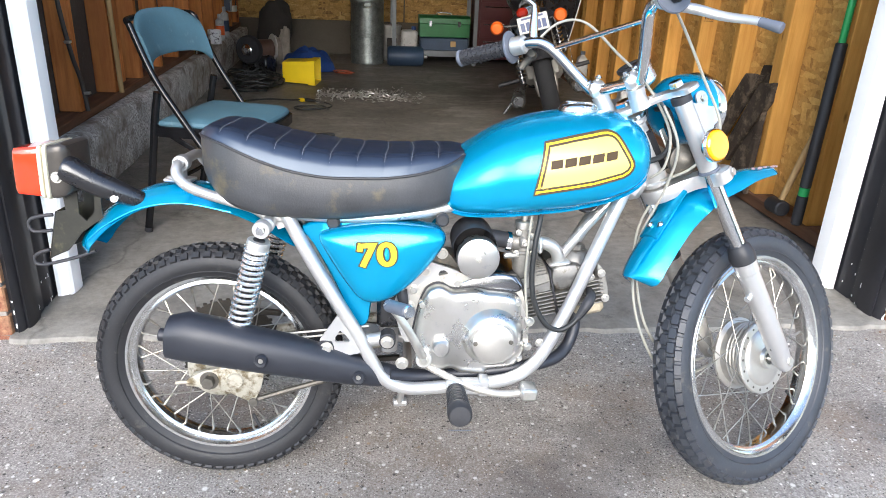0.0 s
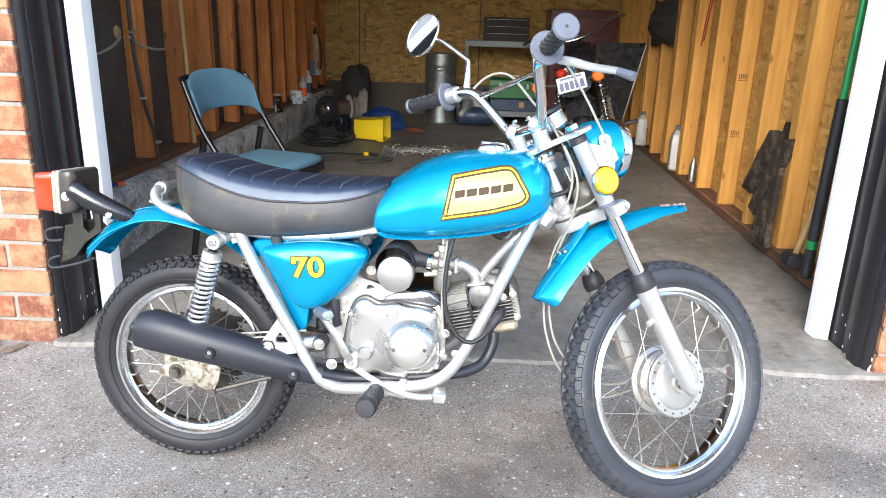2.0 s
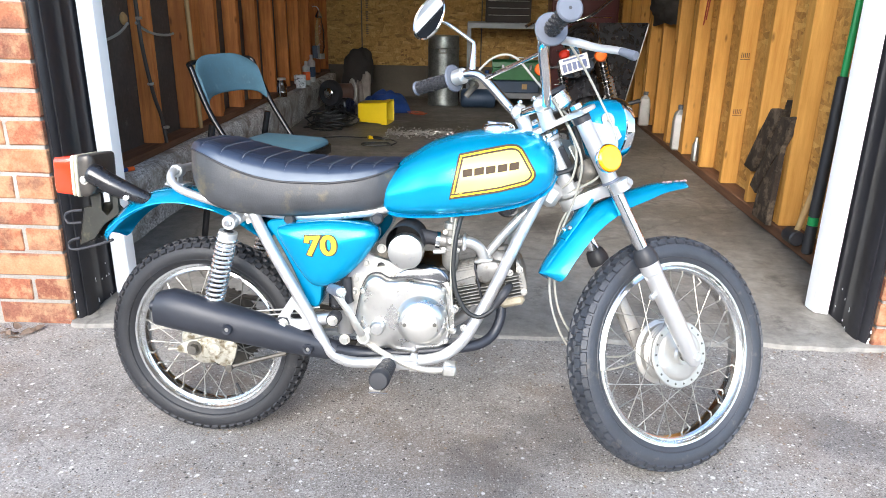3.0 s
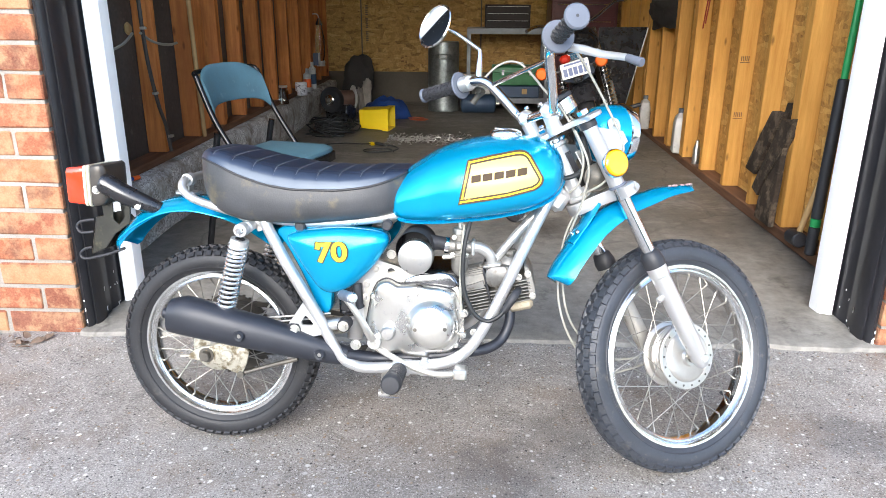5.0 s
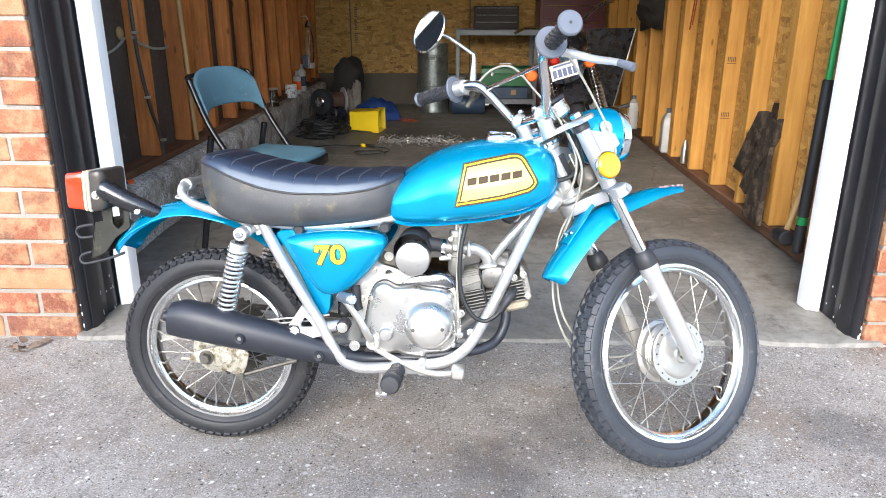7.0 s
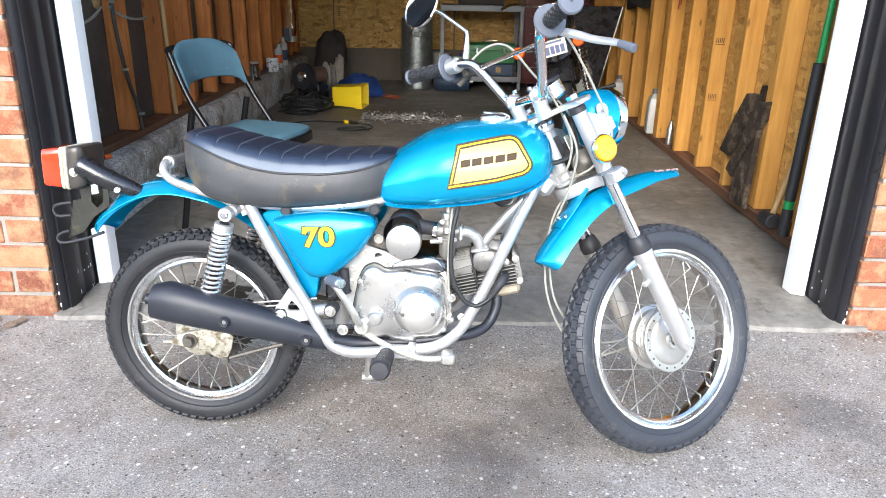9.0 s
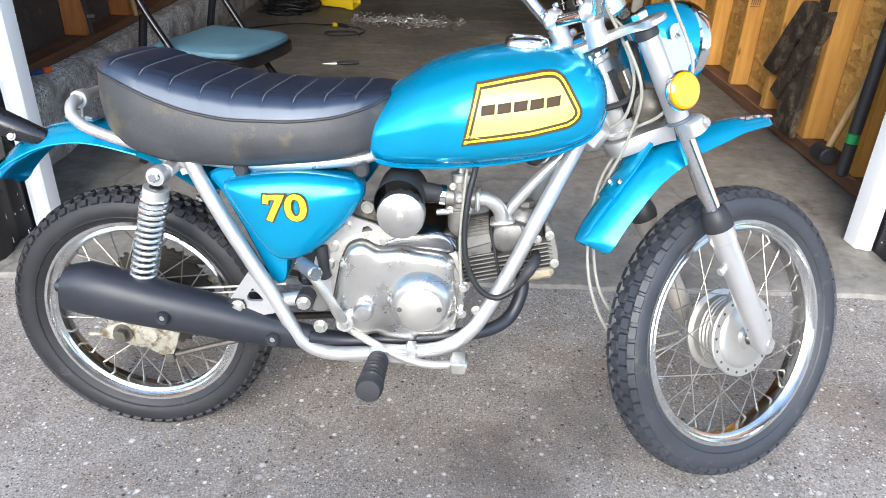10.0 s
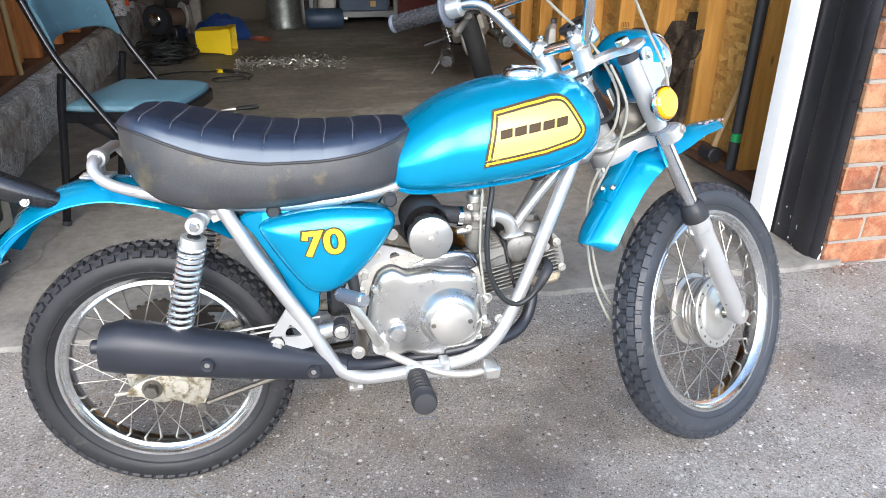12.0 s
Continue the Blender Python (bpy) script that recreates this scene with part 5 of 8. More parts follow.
    part("barrel_pad", Form().slab([(-0.056, 0.010), (-0.004, 0.010), (-0.004, 0.026), (-0.050, 0.021)], [(-0.0635, 0.002), (-0.0635, 0), (0.06, 0), (0.06, 0.002)]).xf(t), GREY_CAST, barrel, "smooth cast strip")
    part("head_joint", Form().box((0.0015, 0, 0.002), (0.005, 0.124, 0.098), 0.002).xf(t), BLACK_RUBBER, head, "dark head gasket")
    part("head_top", Form().slab(round_outline([(0.006, 0.010), (0.040, 0.008), (0.062, 0.010), (0.066, 0.036), (0.050, 0.050), (0.008, 0.050)], 3), [(-0.0655, 0.004), (-0.0635, 0.001), (-0.060, 0), (0.06, 0), (0.06, 0.006)]).xf(t), GREY_CAST, head, "smooth grey head casting")
    part("head_crease", Form().box((0.0555, -0.0645, 0.030), (0.0025, 0.004, 0.040), 0.0008, pose(0, 0, 0, 0, -8, 0)).xf(t), GREASY, head)
    hc = part("head_cover", Form().slab(round_outline([(0.092, -0.040), (0.092, 0.034), (0.099, 0.038), (0.106, 0.020), (0.108, -0.010), (0.103, -0.036)], 3), [(-0.058, 0.003), (-0.055, 0), (0.055, 0), (0.058, 0.003)]).xf(t), FIN, head, "dull rounded end cover")
    for x, z in ((0.076, 0.019), (0.098, 0.022), (0.098, -0.030)):
        part("cover_nut", bolt(Form(), t @ Vector((x, -0.063, z)), (0, -1, 0), 0.0055, 0.009), STEEL, hc)
    part("tappet_boss", Form().tube([t @ Vector((0.056, -0.010, 0.030)), t @ Vector((0.060, -0.010, 0.046)), t @ Vector((0.066, -0.010, 0.060)), t @ Vector((0.067, -0.010, 0.063))], [0.036, 0.034, 0.026, 0.022], 24), GREY_CAST, head, "round tappet boss")
    part("tappet_cap", Form().cyl(t @ Vector((0.067, -0.010, 0.062)), t @ Vector((0.070, -0.010, 0.074)), 0.0165, 6, 0.003), GREY_CAST, head, "hexagonal tappet cap")
    part("rocker_box", Form().box((0.066, -0.012, -0.050), (0.058, 0.088, 0.026), 0.008).xf(t), plain("stained_alloy", (0.42, 0.36, 0.26), 0.6, 0.3, 0.25, 30, 200, 0.2, dirt=(0.16, 0.12, 0.08), dirt_at=0.58), head, "oil-stained lower casting")
    for x in (0.618, 0.640):
        part("clip_nut", bolt(Form(), (x - 0.012, -0.098, 0.385 - (x - 0.618) * 2.0), (0, -1, 0), 0.0060, 0.008), STEEL, BIKE)
    part("spark_plug_cap", Form().tube([t @ Vector((0.070, -0.056, -0.010)), (0.7207, -0.094, 0.4360), (0.7111, -0.106, 0.4240), (0.7003, -0.108, 0.4060), (0.6930, -0.109, 0.3960)], [0.007, 0.0095, 0.0100, 0.0080, 0.0062], 14, 4), BLACK_RUBBER, BIKE, "black spark plug cap")
    part("ignition_lead", Form().tube([(0.6940, -0.109, 0.3970), (0.6820, -0.111, 0.3840), (0.6584, -0.113, 0.3735), (0.6308, -0.114, 0.3880), (0.6087, -0.112, 0.4292), (0.6013, -0.110, 0.4772), (0.6037, -0.106, 0.5389), (0.612, -0.095, 0.585), (0.62, -0.06, 0.62)], 0.0050, 10, 6), CABLE_BLACK, BIKE, "black ignition lead")
    # intake
    af = part("air_filter", Form().lathe([(0.0, 0.045), (0.034, 0.045), (0.041, 0.038), (0.041, -0.050), (0.040, -0.052)], 40, m=pose(0.493, -0.062, 0.5305)), BLACK_RUBBER, BIKE, "black air filter drum")
    part("filter_cover", Form().lathe([(0.0, -0.0295), (0.030, -0.0285), (0.0375, -0.026), (0.0390, -0.021), (0.0390, 0.0), (0.0375, 0.002)], 48, m=pose(0.498, -0.106, 0.516)), CASE_ALLOY, af, "polished round filter cover")
    part("filter_nut", bolt(Form(), (0.498, -0.1352, 0.516), (0, -1, 0), 0.004, 0.005), STEEL, af, "small centre nut")
    part("filter_elbow", Form().tube([(0.520, -0.065, 0.538), (0.545, -0.060, 0.536), (0.562, -0.056, 0.531)], [0.019, 0.016, 0.0155], 16, 4), BLACK_RUBBER, af)
    cb = part("carburettor", Form().cyl((0.590, -0.055, 0.500), (0.590, -0.055, 0.560), 0.0150, 20, 0.002).cyl((0.560, -0.055, 0.530), (0.622, -0.055, 0.527), 0.0150, 20, 0.002).tube([(0.590, -0.055, 0.515), (0.590, -0.055, 0.508), (0.590, -0.055, 0.478), (0.590, -0.055, 0.466), (0.590, -0.055, 0.460)], [0.012, 0.0195, 0.0185, 0.014, 0.007], 20).box((0.590, -0.070, 0.533), (0.020, 0.012, 0.022), 0.004).box((0.590, -0.055, 0.512), (0.046, 0.040, 0.006), 0.002), FIN, BIKE, "dull alloy carburettor")
    part("carb_cap", Form().cyl((0.590, -0.055, 0.556), (0.590, -0.055, 0.572), 0.0172, 18, 0.002).cyl((0.590, -0.055, 0.572), (0.590, -0.055, 0.586), 0.006, 10, 0.001), STEEL, cb)
    part("hose_clamp", Form().cyl((0.556, -0.055, 0.531), (0.567, -0.055, 0.530), 0.0185, 20, 0.001), CHROME, cb)
    for x, y, z in ((0.590, -0.0755, 0.533), (0.578, -0.0705, 0.552), (0.604, -0.0700, 0.545), (0.606, -0.0735, 0.513), (0.575, -0.0735, 0.513)):
        part("carb_screw", bolt(Form(), (x, y, z), (0, -1, 0), 0.004, 0.010, False), STEEL, cb)
    part("fuel_line", Form().cyl((0.552, -0.072, 0.506), (0.580, -0.070, 0.508), 0.0055, 12, 0.001), STEEL, cb)
    part("intake_flange", Form().box((0.620, -0.055, 0.528), (0.009, 0.044, 0.034), 0.004), ALLOY, cb)
    part("intake_pipe", Form().tube([(0.618, -0.055, 0.528), (0.634, -0.052, 0.527), (0.652, -0.048, 0.516), (0.661, -0.044, 0.500), (0.664, -0.04, 0.480)], 0.0125, 16, 5), ALLOY, BIKE, "bright curved intake pipe")
    part("pipe_flange", Form().box((0.664, -0.040, 0.486), (0.042, 0.036, 0.010), 0.004, pose(0, 0, 0, 0, -9, 0)), ALLOY, BIKE)
    part("throttle_cable", Form().tube([(0.590, -0.055, 0.585), (0.595, -0.06, 0.615), (0.62, -0.05, 0.64), (0.70, -0.03, 0.66)], 0.003, 8, 5), CABLE_GREY, BIKE)
    part("vent_hose", Form().tube([(0.600, -0.074, 0.585), (0.596, -0.080, 0.53), (0.594, -0.084, 0.47), (0.598, -0.098, 0.41), (0.603, -0.100, 0.372)], 0.0026, 8, 5), CABLE_GREY, BIKE)
    part("fuel_cock", Form().box((0.640, -0.03, 0.597), (0.03, 0.03, 0.022), 0.004).cyl((0.665, -0.04, 0.600), (0.69, -0.06, 0.605), 0.004, 8), plain("brass", (0.42, 0.24, 0.09), 0.4, 0.7, 0.2), BIKE, "brass fuel tap under the tank")
    part("horn", Form().lathe([(0.0, -0.012), (0.02, -0.010), (0.026, 0.0), (0.022, 0.012), (0, 0.016)], 24, m=pose(0.712, -0.035, 0.610)), BLACK_PAINT, BIKE, "small black horn")
    # exhaust
    part("exhaust_pipe", Form().tube([(0.705, -0.025, 0.400), (0.708, -0.030, 0.375), (0.706, -0.040, 0.345), (0.690, -0.055, 0.312), (0.660, -0.075, 0.296), (0.610, -0.092, 0.290), (0.50, -0.090, 0.272), (0.40, -0.100, 0.268), (0.34, -0.118, 0.280)], 0.0120, 14, 5), EXHAUST, BIKE, "black exhaust pipe")
    part("exhaust_flange", Form().box((0.706, -0.027, 0.394), (0.052, 0.040, 0.008), 0.003), EXHAUST, BIKE)
    ax = [(-0.056, 0.372, 0.168, 0.026, 0.028), (-0.054, 0.372, 0.168, 0.036, 0.041), (-0.022, 0.3725, 0.168, 0.0425, 0.0485), (0.03, 0.362, 0.166, 0.0435, 0.0485), (0.09, 0.3465, 0.162, 0.0425, 0.0465), (0.15, 0.332, 0.157, 0.040, 0.0435), (0.21, 0.315, 0.151, 0.035, 0.0385), (0.27, 0.297, 0.144, 0.029, 0.0320), (0.32, 0.283, 0.136, 0.022, 0.0255), (0.362, 0.273, 0.126, 0.017, 0.019), (0.42, 0.268, 0.115, 0.013, 0.013)]
    f = Form()
    rr = []
    for x, z, w, a, b in ax:
        ring = []
        for q in np.linspace(0, 2 * math.pi, 28, endpoint=False):
            c, s = math.cos(q), math.sin(q)
            ring.append(Vector((x + 0.18 * b * s * 0.6, -w + 0.030 - 0.008 * min(1.0, max(0.0, (0.28 - x) / 0.25)) + a * 0.9 * math.copysign(abs(c) ** 0.85, c) - 0.005, z - 0.005 + b * (0.94 - 0.07 * max(0.0, 1 - abs(x - 0.12) / 0.2)) * math.copysign(abs(s) ** 0.85, s))))
        rr.append(ring)
    f.rings(rr)
    mf = part("silencer", f, EXHAUST, BIKE, "matt black tapered silencer cover", 45)
    part("tail_pipe", Form().cyl((-0.05, -0.160, 0.372), (-0.068, -0.160, 0.374), 0.012, 16, 0.002), EXHAUST, mf)
    for x, z, w in ((0.113, 0.334, 0.1815), (0.284, 0.286, 0.1460)):
        rg = part("bolt_recess", Form().lathe([(0.0055, -0.002), (0.0105, -0.003), (0.012, 0.0), (0.012, 0.004)], 24, m=pose(x, -w, z, 0, 0, -9)), EXHAUST, mf)
        part("recess_bolt", Form().lathe([(0.0, -0.001), (0.0045, -0.001), (0.005, 0.003)], 14, m=pose(x, -w, z, 0, 0, -9)), STEEL, rg)
    # kick lever, foot peg, brake pedal, stand
    kl = part("kick_lever", Form().tube([(0.405, -0.112, 0.314), (0.398, -0.132, 0.332), (0.378, -0.142, 0.375), (0.352, -0.146, 0.415), (0.334, -0.144, 0.436)], [0.010, 0.009, 0.0078, 0.0072, 0.0085], 12, 5), STEEL, BIKE, "worn kick-start lever")
    part("kick_boss", Form().cyl((0.405, -0.095, 0.314), (0.405, -0.128, 0.314), 0.0155, 20, 0.002), ALLOY, kl)
    part("kick_bolt", bolt(Form(), (0.405, -0.128, 0.314), (0, -1, 0), 0.0065, 0.005), STEEL, kl)
    part("kick_pedal", Form().cyl((0.338, -0.140, 0.428), (0.374, -0.203, 0.441), 0.0120, 18, 0.002), GREY_RUBBER, kl, "grey rubber kick pedal")
    part("pedal_end", Form().cyl((0.374, -0.203, 0.441), (0.377, -0.208, 0.442), 0.0112, 18, 0.002), CHROME, kl)
    prof = [(0.0, 0.008), (0.0125, 0.007)]
    for k in range(6):
        y, w = -0.0145 * k, 0.0172 + 0.0005 * k
        prof += [(0.0125, y + 0.0048), (w, y + 0.0036), (w + 0.001, y), (w, y - 0.0036), (0.0125, y - 0.0048), (0.0120, y - 0.0070)]
    prof += [(0.0130, -0.080), (0.0210, -0.084), (0.0220, -0.092), (0.0212, -0.107), (0.0180, -0.112), (0.0, -0.113)]
    pg = Form().lathe(prof, 28, m=pose(0.466, -0.153, 0.262, -6))
    fp = part("foot_peg", pg, BLACK_RUBBER, BIKE, "ribbed black rubber foot peg")
    part("peg_bracket", Form().box((0.485, -0.125, 0.261), (0.075, 0.024, 0.030), 0.005).box((0.52, -0.122, 0.262), (0.02, 0.03, 0.036), 0.003), SILVER, fp)
    part("peg_groove", Form().box((0.466, -0.2665, 0.249), (0.040, 0.0015, 0.0015), 0.0003), GREY_RUBBER, fp)
    bp = part("brake_pedal", Form().tube([(0.40, -0.105, 0.300), (0.44, -0.118, 0.283), (0.50, -0.135, 0.262), (0.55, -0.138, 0.252), (0.592, -0.140, 0.256)], 0.0072, 12, 5, 1.0), DULL_ALLOY, BIKE, "bright brake pedal")
    part("pedal_pad", Form().box((0.603, -0.145, 0.262), (0.030, 0.042, 0.024), 0.004), STEEL, bp)
    for pts in ([(0.30, -0.100, 0.371), (0.113, -0.098, 0.349), (0.04, -0.080, 0.338)], [(0.28, -0.098, 0.358), (0.118, -0.095, 0.337), (0.05, -0.080, 0.326)]):
        part("brake_rod", Form().tube(pts, 0.0022, 8, 3), DULL_ALLOY, BIKE)
    for z, turn in ((0.325, 4), (0.215, -6)):
        part("chain_run", Form().box((0.19, 0.062, z), (0.34, 0.012, 0.012), 0.002, pose(0, 0, 0, 0, turn, 0)), OILY, BIKE, "greasy drive chain")
    sp = Form().lathe([(0.020, 0.058), (0.104, 0.060), (0.104, 0.066), (0.020, 0.068)], 44, True, pose(0, 0, 0.252))
    for k in range(40):
        a = 2 * math.pi * k / 40
        sp.box((0.106 * math.cos(a), 0.063, 0.252 + 0.106 * math.sin(a)), (0.008, 0.005, 0.006), 0.001)
    part("sprocket", sp, OILY, BIKE, "greasy rear sprocket")
    bk = part("brake_plate", Form().lathe([(0.012, -0.052), (0.045, -0.050), (0.056, -0.046), (0.060, -0.040), (0.060, -0.030)], 40, m=pose(0, 0, 0.252)), CREAM_PAINT, BIKE, "dull alloy brake plate")
    part("brake_arm", Form().box((0.035, -0.060, 0.295), (0.10, 0.006, 0.016), 0.003, pose(0, 0, 0, 0, -35, 0)), SILVER, bk)
    part("chain_adjuster", Form().slab([(-0.048, 0.240), (-0.044, 0.254), (-0.015, 0.270), (0.067, 0.287), (0.100, 0.266), (0.094, 0.236), (0.080, 0.207), (0.060, 0.212), (0.020, 0.232)], [(-0.088, 0.002), (-0.088, 0), (-0.094, 0), (-0.095, 0.003)]).cyl((-0.068, -0.092, 0.245), (-0.040, -0.092, 0.247), 0.004, 8).cyl((0.046, -0.094, 0.252), (0.046, -0.099, 0.252), 0.016, 16, 0.002), CREAM_PAINT, BIKE, "grimy pale axle plate")
    part("rear_axle_nut", bolt(Form(), (-0.003, -0.096, 0.252), (0, -1, 0), 0.0125, 0.016), GREASY, BIKE)
    part("torque_arm", Form().tube([(0.078, -0.086, 0.206), (0.144, -0.085, 0.228), (0.215, -0.085, 0.250)], 0.0055, 8, 3).cyl((0.078, -0.070, 0.206), (0.078, -0.098, 0.206), 0.009, 14, 0.001), GREASY, BIKE, "dull torque arm")
    part("side_stand", Form().tube([(0.40, 0.105, 0.255), (0.385, 0.15, 0.19), (0.36, 0.232, 0.036)], 0.0085, 10, 3).cyl((0.345, 0.236, 0.030), (0.378, 0.240, 0.029), 0.012, 10, 0.002), SILVER, BIKE, "silver side stand on the ground")
    part("centre_lug", Form().tube([(0.445, -0.02, 0.285), (0.448, -0.04, 0.24), (0.470, -0.03, 0.205)], 0.008, 10, 3), SILVER, BIKE)
    part("wiring_hose", Form().tube([(0.3600, -0.094, 0.442), (0.3645, -0.098, 0.418), (0.3665, -0.098, 0.396), (0.3690, -0.097, 0.387)], [0.0115, 0.0095, 0.0090, 0.0105], 12, 4), BLACK_RUBBER, BIKE, "black rubber wiring boot")
    for x, z in ((0.236, 0.572), (0.432, 0.581)):
        part("rubber_cushion", Form().cyl((x, -0.09, z), (x, -0.111, z), 0.012, 16, 0.003), BLACK_RUBBER, BIKE, "black rubber cushion")


engine()


# ---- rear shocks
def shocks():
    for s in (-1, 1):
        a, b = Vector((0.116, s * 0.142, 0.567)), Vector((0.058, s * 0.132, 0.350))
        d = (b - a).normalized()
        body = part("shock_absorber", Form().cyl(a + d * 0.02, b, 0.011, 16, 0.001), BLACK_PAINT, BIKE, "rear shock with chrome spring")
        part("upper_eye", Form().lathe([(0.008, -0.012), (0.0145, -0.012), (0.0155, -0.009), (0.0155, 0.009), (0.0145, 0.012), (0.008, 0.012)], 28, True, pose(*a)), SILVER, body)
        part("eye_nut", bolt(Form(), a + Vector((0, s * 0.010, 0)), (0, s, 0), 0.0075, 0.011), CHROME, body, "chrome acorn nut")
        part("spring_cap", Form().lathe([(0.006, 0.004), (0.020, 0.004), (0.0205, 0.0), (0.0205, -0.012), (0.018, -0.012)], 24, m=Matrix.Translation(a + d * 0.026) @ (-d).to_track_quat("Y", "Z").to_matrix().to_4x4()), ALLOY, body)
        side = d.orthogonal().normalized()
        up = d.cross(side)
        turns = 16
        pts = []
        for k in range(turns * 14 + 1):
            ang = k / 14 * 2 * math.pi
            h = 0.034 + 0.172 * (k / (turns * 14)) ** 1.12
            pts.append(a + d * h + (side * math.cos(ang) + up * math.sin(ang)) * 0.0192)
        part("spring", Form().tube(pts, 0.0038, 8), SPRING, body, "chrome coil spring")
        part("lower_seat", Form().cyl(a + d * 0.205, a + d * 0.213, 0.021, 20, 0.002), STEEL, body)
        part("lower_eye", Form().cyl(b + Vector((0, -0.012, 0)), b + Vector((0, 0.012, 0)), 0.014, 20, 0.002), DULL_ALLOY, body)


shocks()


# ---- tail light and its bracket
def tail():
    def shell(x, h, w, z, corner=0.30):
        """A rounded rectangle across the lamp."""
        k = 1 - corner
        return [Vector((x, -0.022 + p * w, z + q * h)) for p, q in round_outline([(-1, -k), (-0.93, -0.93 - 0.05 * k), (-k, -1), (k, -1), (0.93, -0.93 - 0.05 * k), (1, -k), (1, k), (0.93, 0.93 + 0.05 * k), (k, 1), (-k, 1), (-0.93, 0.93 + 0.05 * k), (-1, k)], 3)]

    zc = 0.6435
    body = [shell(-0.266, 0.0465, 0.0540, zc), shell(-0.258, 0.0480, 0.0550, zc + 0.001), shell(-0.244, 0.0475, 0.0540, zc + 0.003), shell(-0.236, 0.0430, 0.0495, zc + 0.004), shell(-0.232, 0.0340, 0.0400, zc + 0.004)]
    hs = part("tail_light", Form().rings(body), plain("dark_lamp_body", (0.060, 0.052, 0.045), 0.34, 0.3, 0.25, 14, 90, 0.05), BIKE, "rectangular tail light with a dark body")
    part("lens", Form().rings([shell(-0.3300, 0.0330, 0.0430, zc - 0.001), shell(-0.3290, 0.0375, 0.0475, zc - 0.001), shell(-0.3255, 0.0410, 0.0505, zc - 0.0005), shell(-0.2850, 0.0445, 0.0525, zc), shell(-0.2830, 0.0440, 0.0520, zc)]), RED_LENS, hs, "orange-red plastic lens")
    band = plain("cream_trim", (0.66, 0.61, 0.46), 0.32, 0.35, 0.12, 24, 120, 0.05, dirt=(0.34, 0.28, 0.18), dirt_at=0.64)
    for x, g in ((-0.2805, 0.0), (-0.2705, 0.0012)):
        part("trim_band", Form().rings([shell(x - 0.0045, 0.0445 + g, 0.0525 + g, zc), shell(x - 0.0025, 0.0470 + g, 0.0548 + g, zc), shell(x + 0.0025, 0.0470 + g, 0.0548 + g, zc), shell(x + 0.0042, 0.0445 + g, 0.0525 + g, zc)]), band, hs, "tarnished pale trim band")
    part("lamp_bolt", bolt(Form(), (-0.253, -0.0765, zc - 0.008), (0, -1, 0), 0.0070, 0.006), DULL_ALLOY, hs)
    part("lamp_bracket", Form().tube([(-0.246, -0.062, 0.652), (-0.236, -0.061, 0.647), (-0.196, -0.056, 0.624), (-0.152, -0.046, 0.602), (-0.122, -0.036, 0.588)], [0.0230, 0.0250, 0.0230, 0.0200, 0.0150], 16, 4), BLACK_PAINT, BIKE, "glossy black lamp bracket, chipped along its edge")
    part("bracket_screw", bolt(Form(), (-0.160, -0.068, 0.598), (0, -1, 0.4), 0.0052, 0.004, False), DULL_ALLOY, BIKE)
    side = [(-0.2630, 0.632), (-0.2400, 0.632), (-0.2345, 0.598), (-0.2350, 0.562), (-0.2220, 0.549), (-0.2060, 0.566), (-0.2040, 0.604), (-0.1930, 0.598), (-0.1926, 0.556), (-0.2320, 0.528), (-0.2603, 0.4917), (-0.2954, 0.4760), (-0.2766, 0.5650), (-0.2580, 0.5690)]
    f = Form()
    for y0, y1 in ((-0.047, -0.044), (0.030, 0.033)):
        f.slab(side, [(y0, 0.001), (y0, 0), (y1, 0), (y1, 0.001)])
    f.box((-0.286, -0.008, 0.5205), (0.003, 0.080, 0.094), 0.003, pose(0, 0, 0, 0, 12, 0))
    lp = part("plate_holder", f, plain("grimy_black_paint", (0.022, 0.021, 0.016), 0.34, 0.0, 0.4, 18, 120, 0.12, dirt=(0.075, 0.068, 0.040), dirt_at=0.55), BIKE, "black bracket for the number plate")
    for name, loop in (("upper_tab", [(-0.2810, 0.5600), (-0.3020, 0.5575), (-0.3200, 0.5520), (-0.3265, 0.5410), (-0.3190, 0.5285), (-0.3020, 0.5285), (-0.2850, 0.5310)]),
                       ("lower_tab", [(-0.2930, 0.4930), (-0.3100, 0.4880), (-0.3225, 0.4790), (-0.3215, 0.4670), (-0.3080, 0.4640), (-0.2800, 0.4700), (-0.2450, 0.4800), (-0.2110, 0.4930)])):
        part(name, Form().tube([(x, -0.049, z) for x, z in loop], 0.0034, 8, 4), BLACK_RUBBER, lp, "black wire loop")


tail()


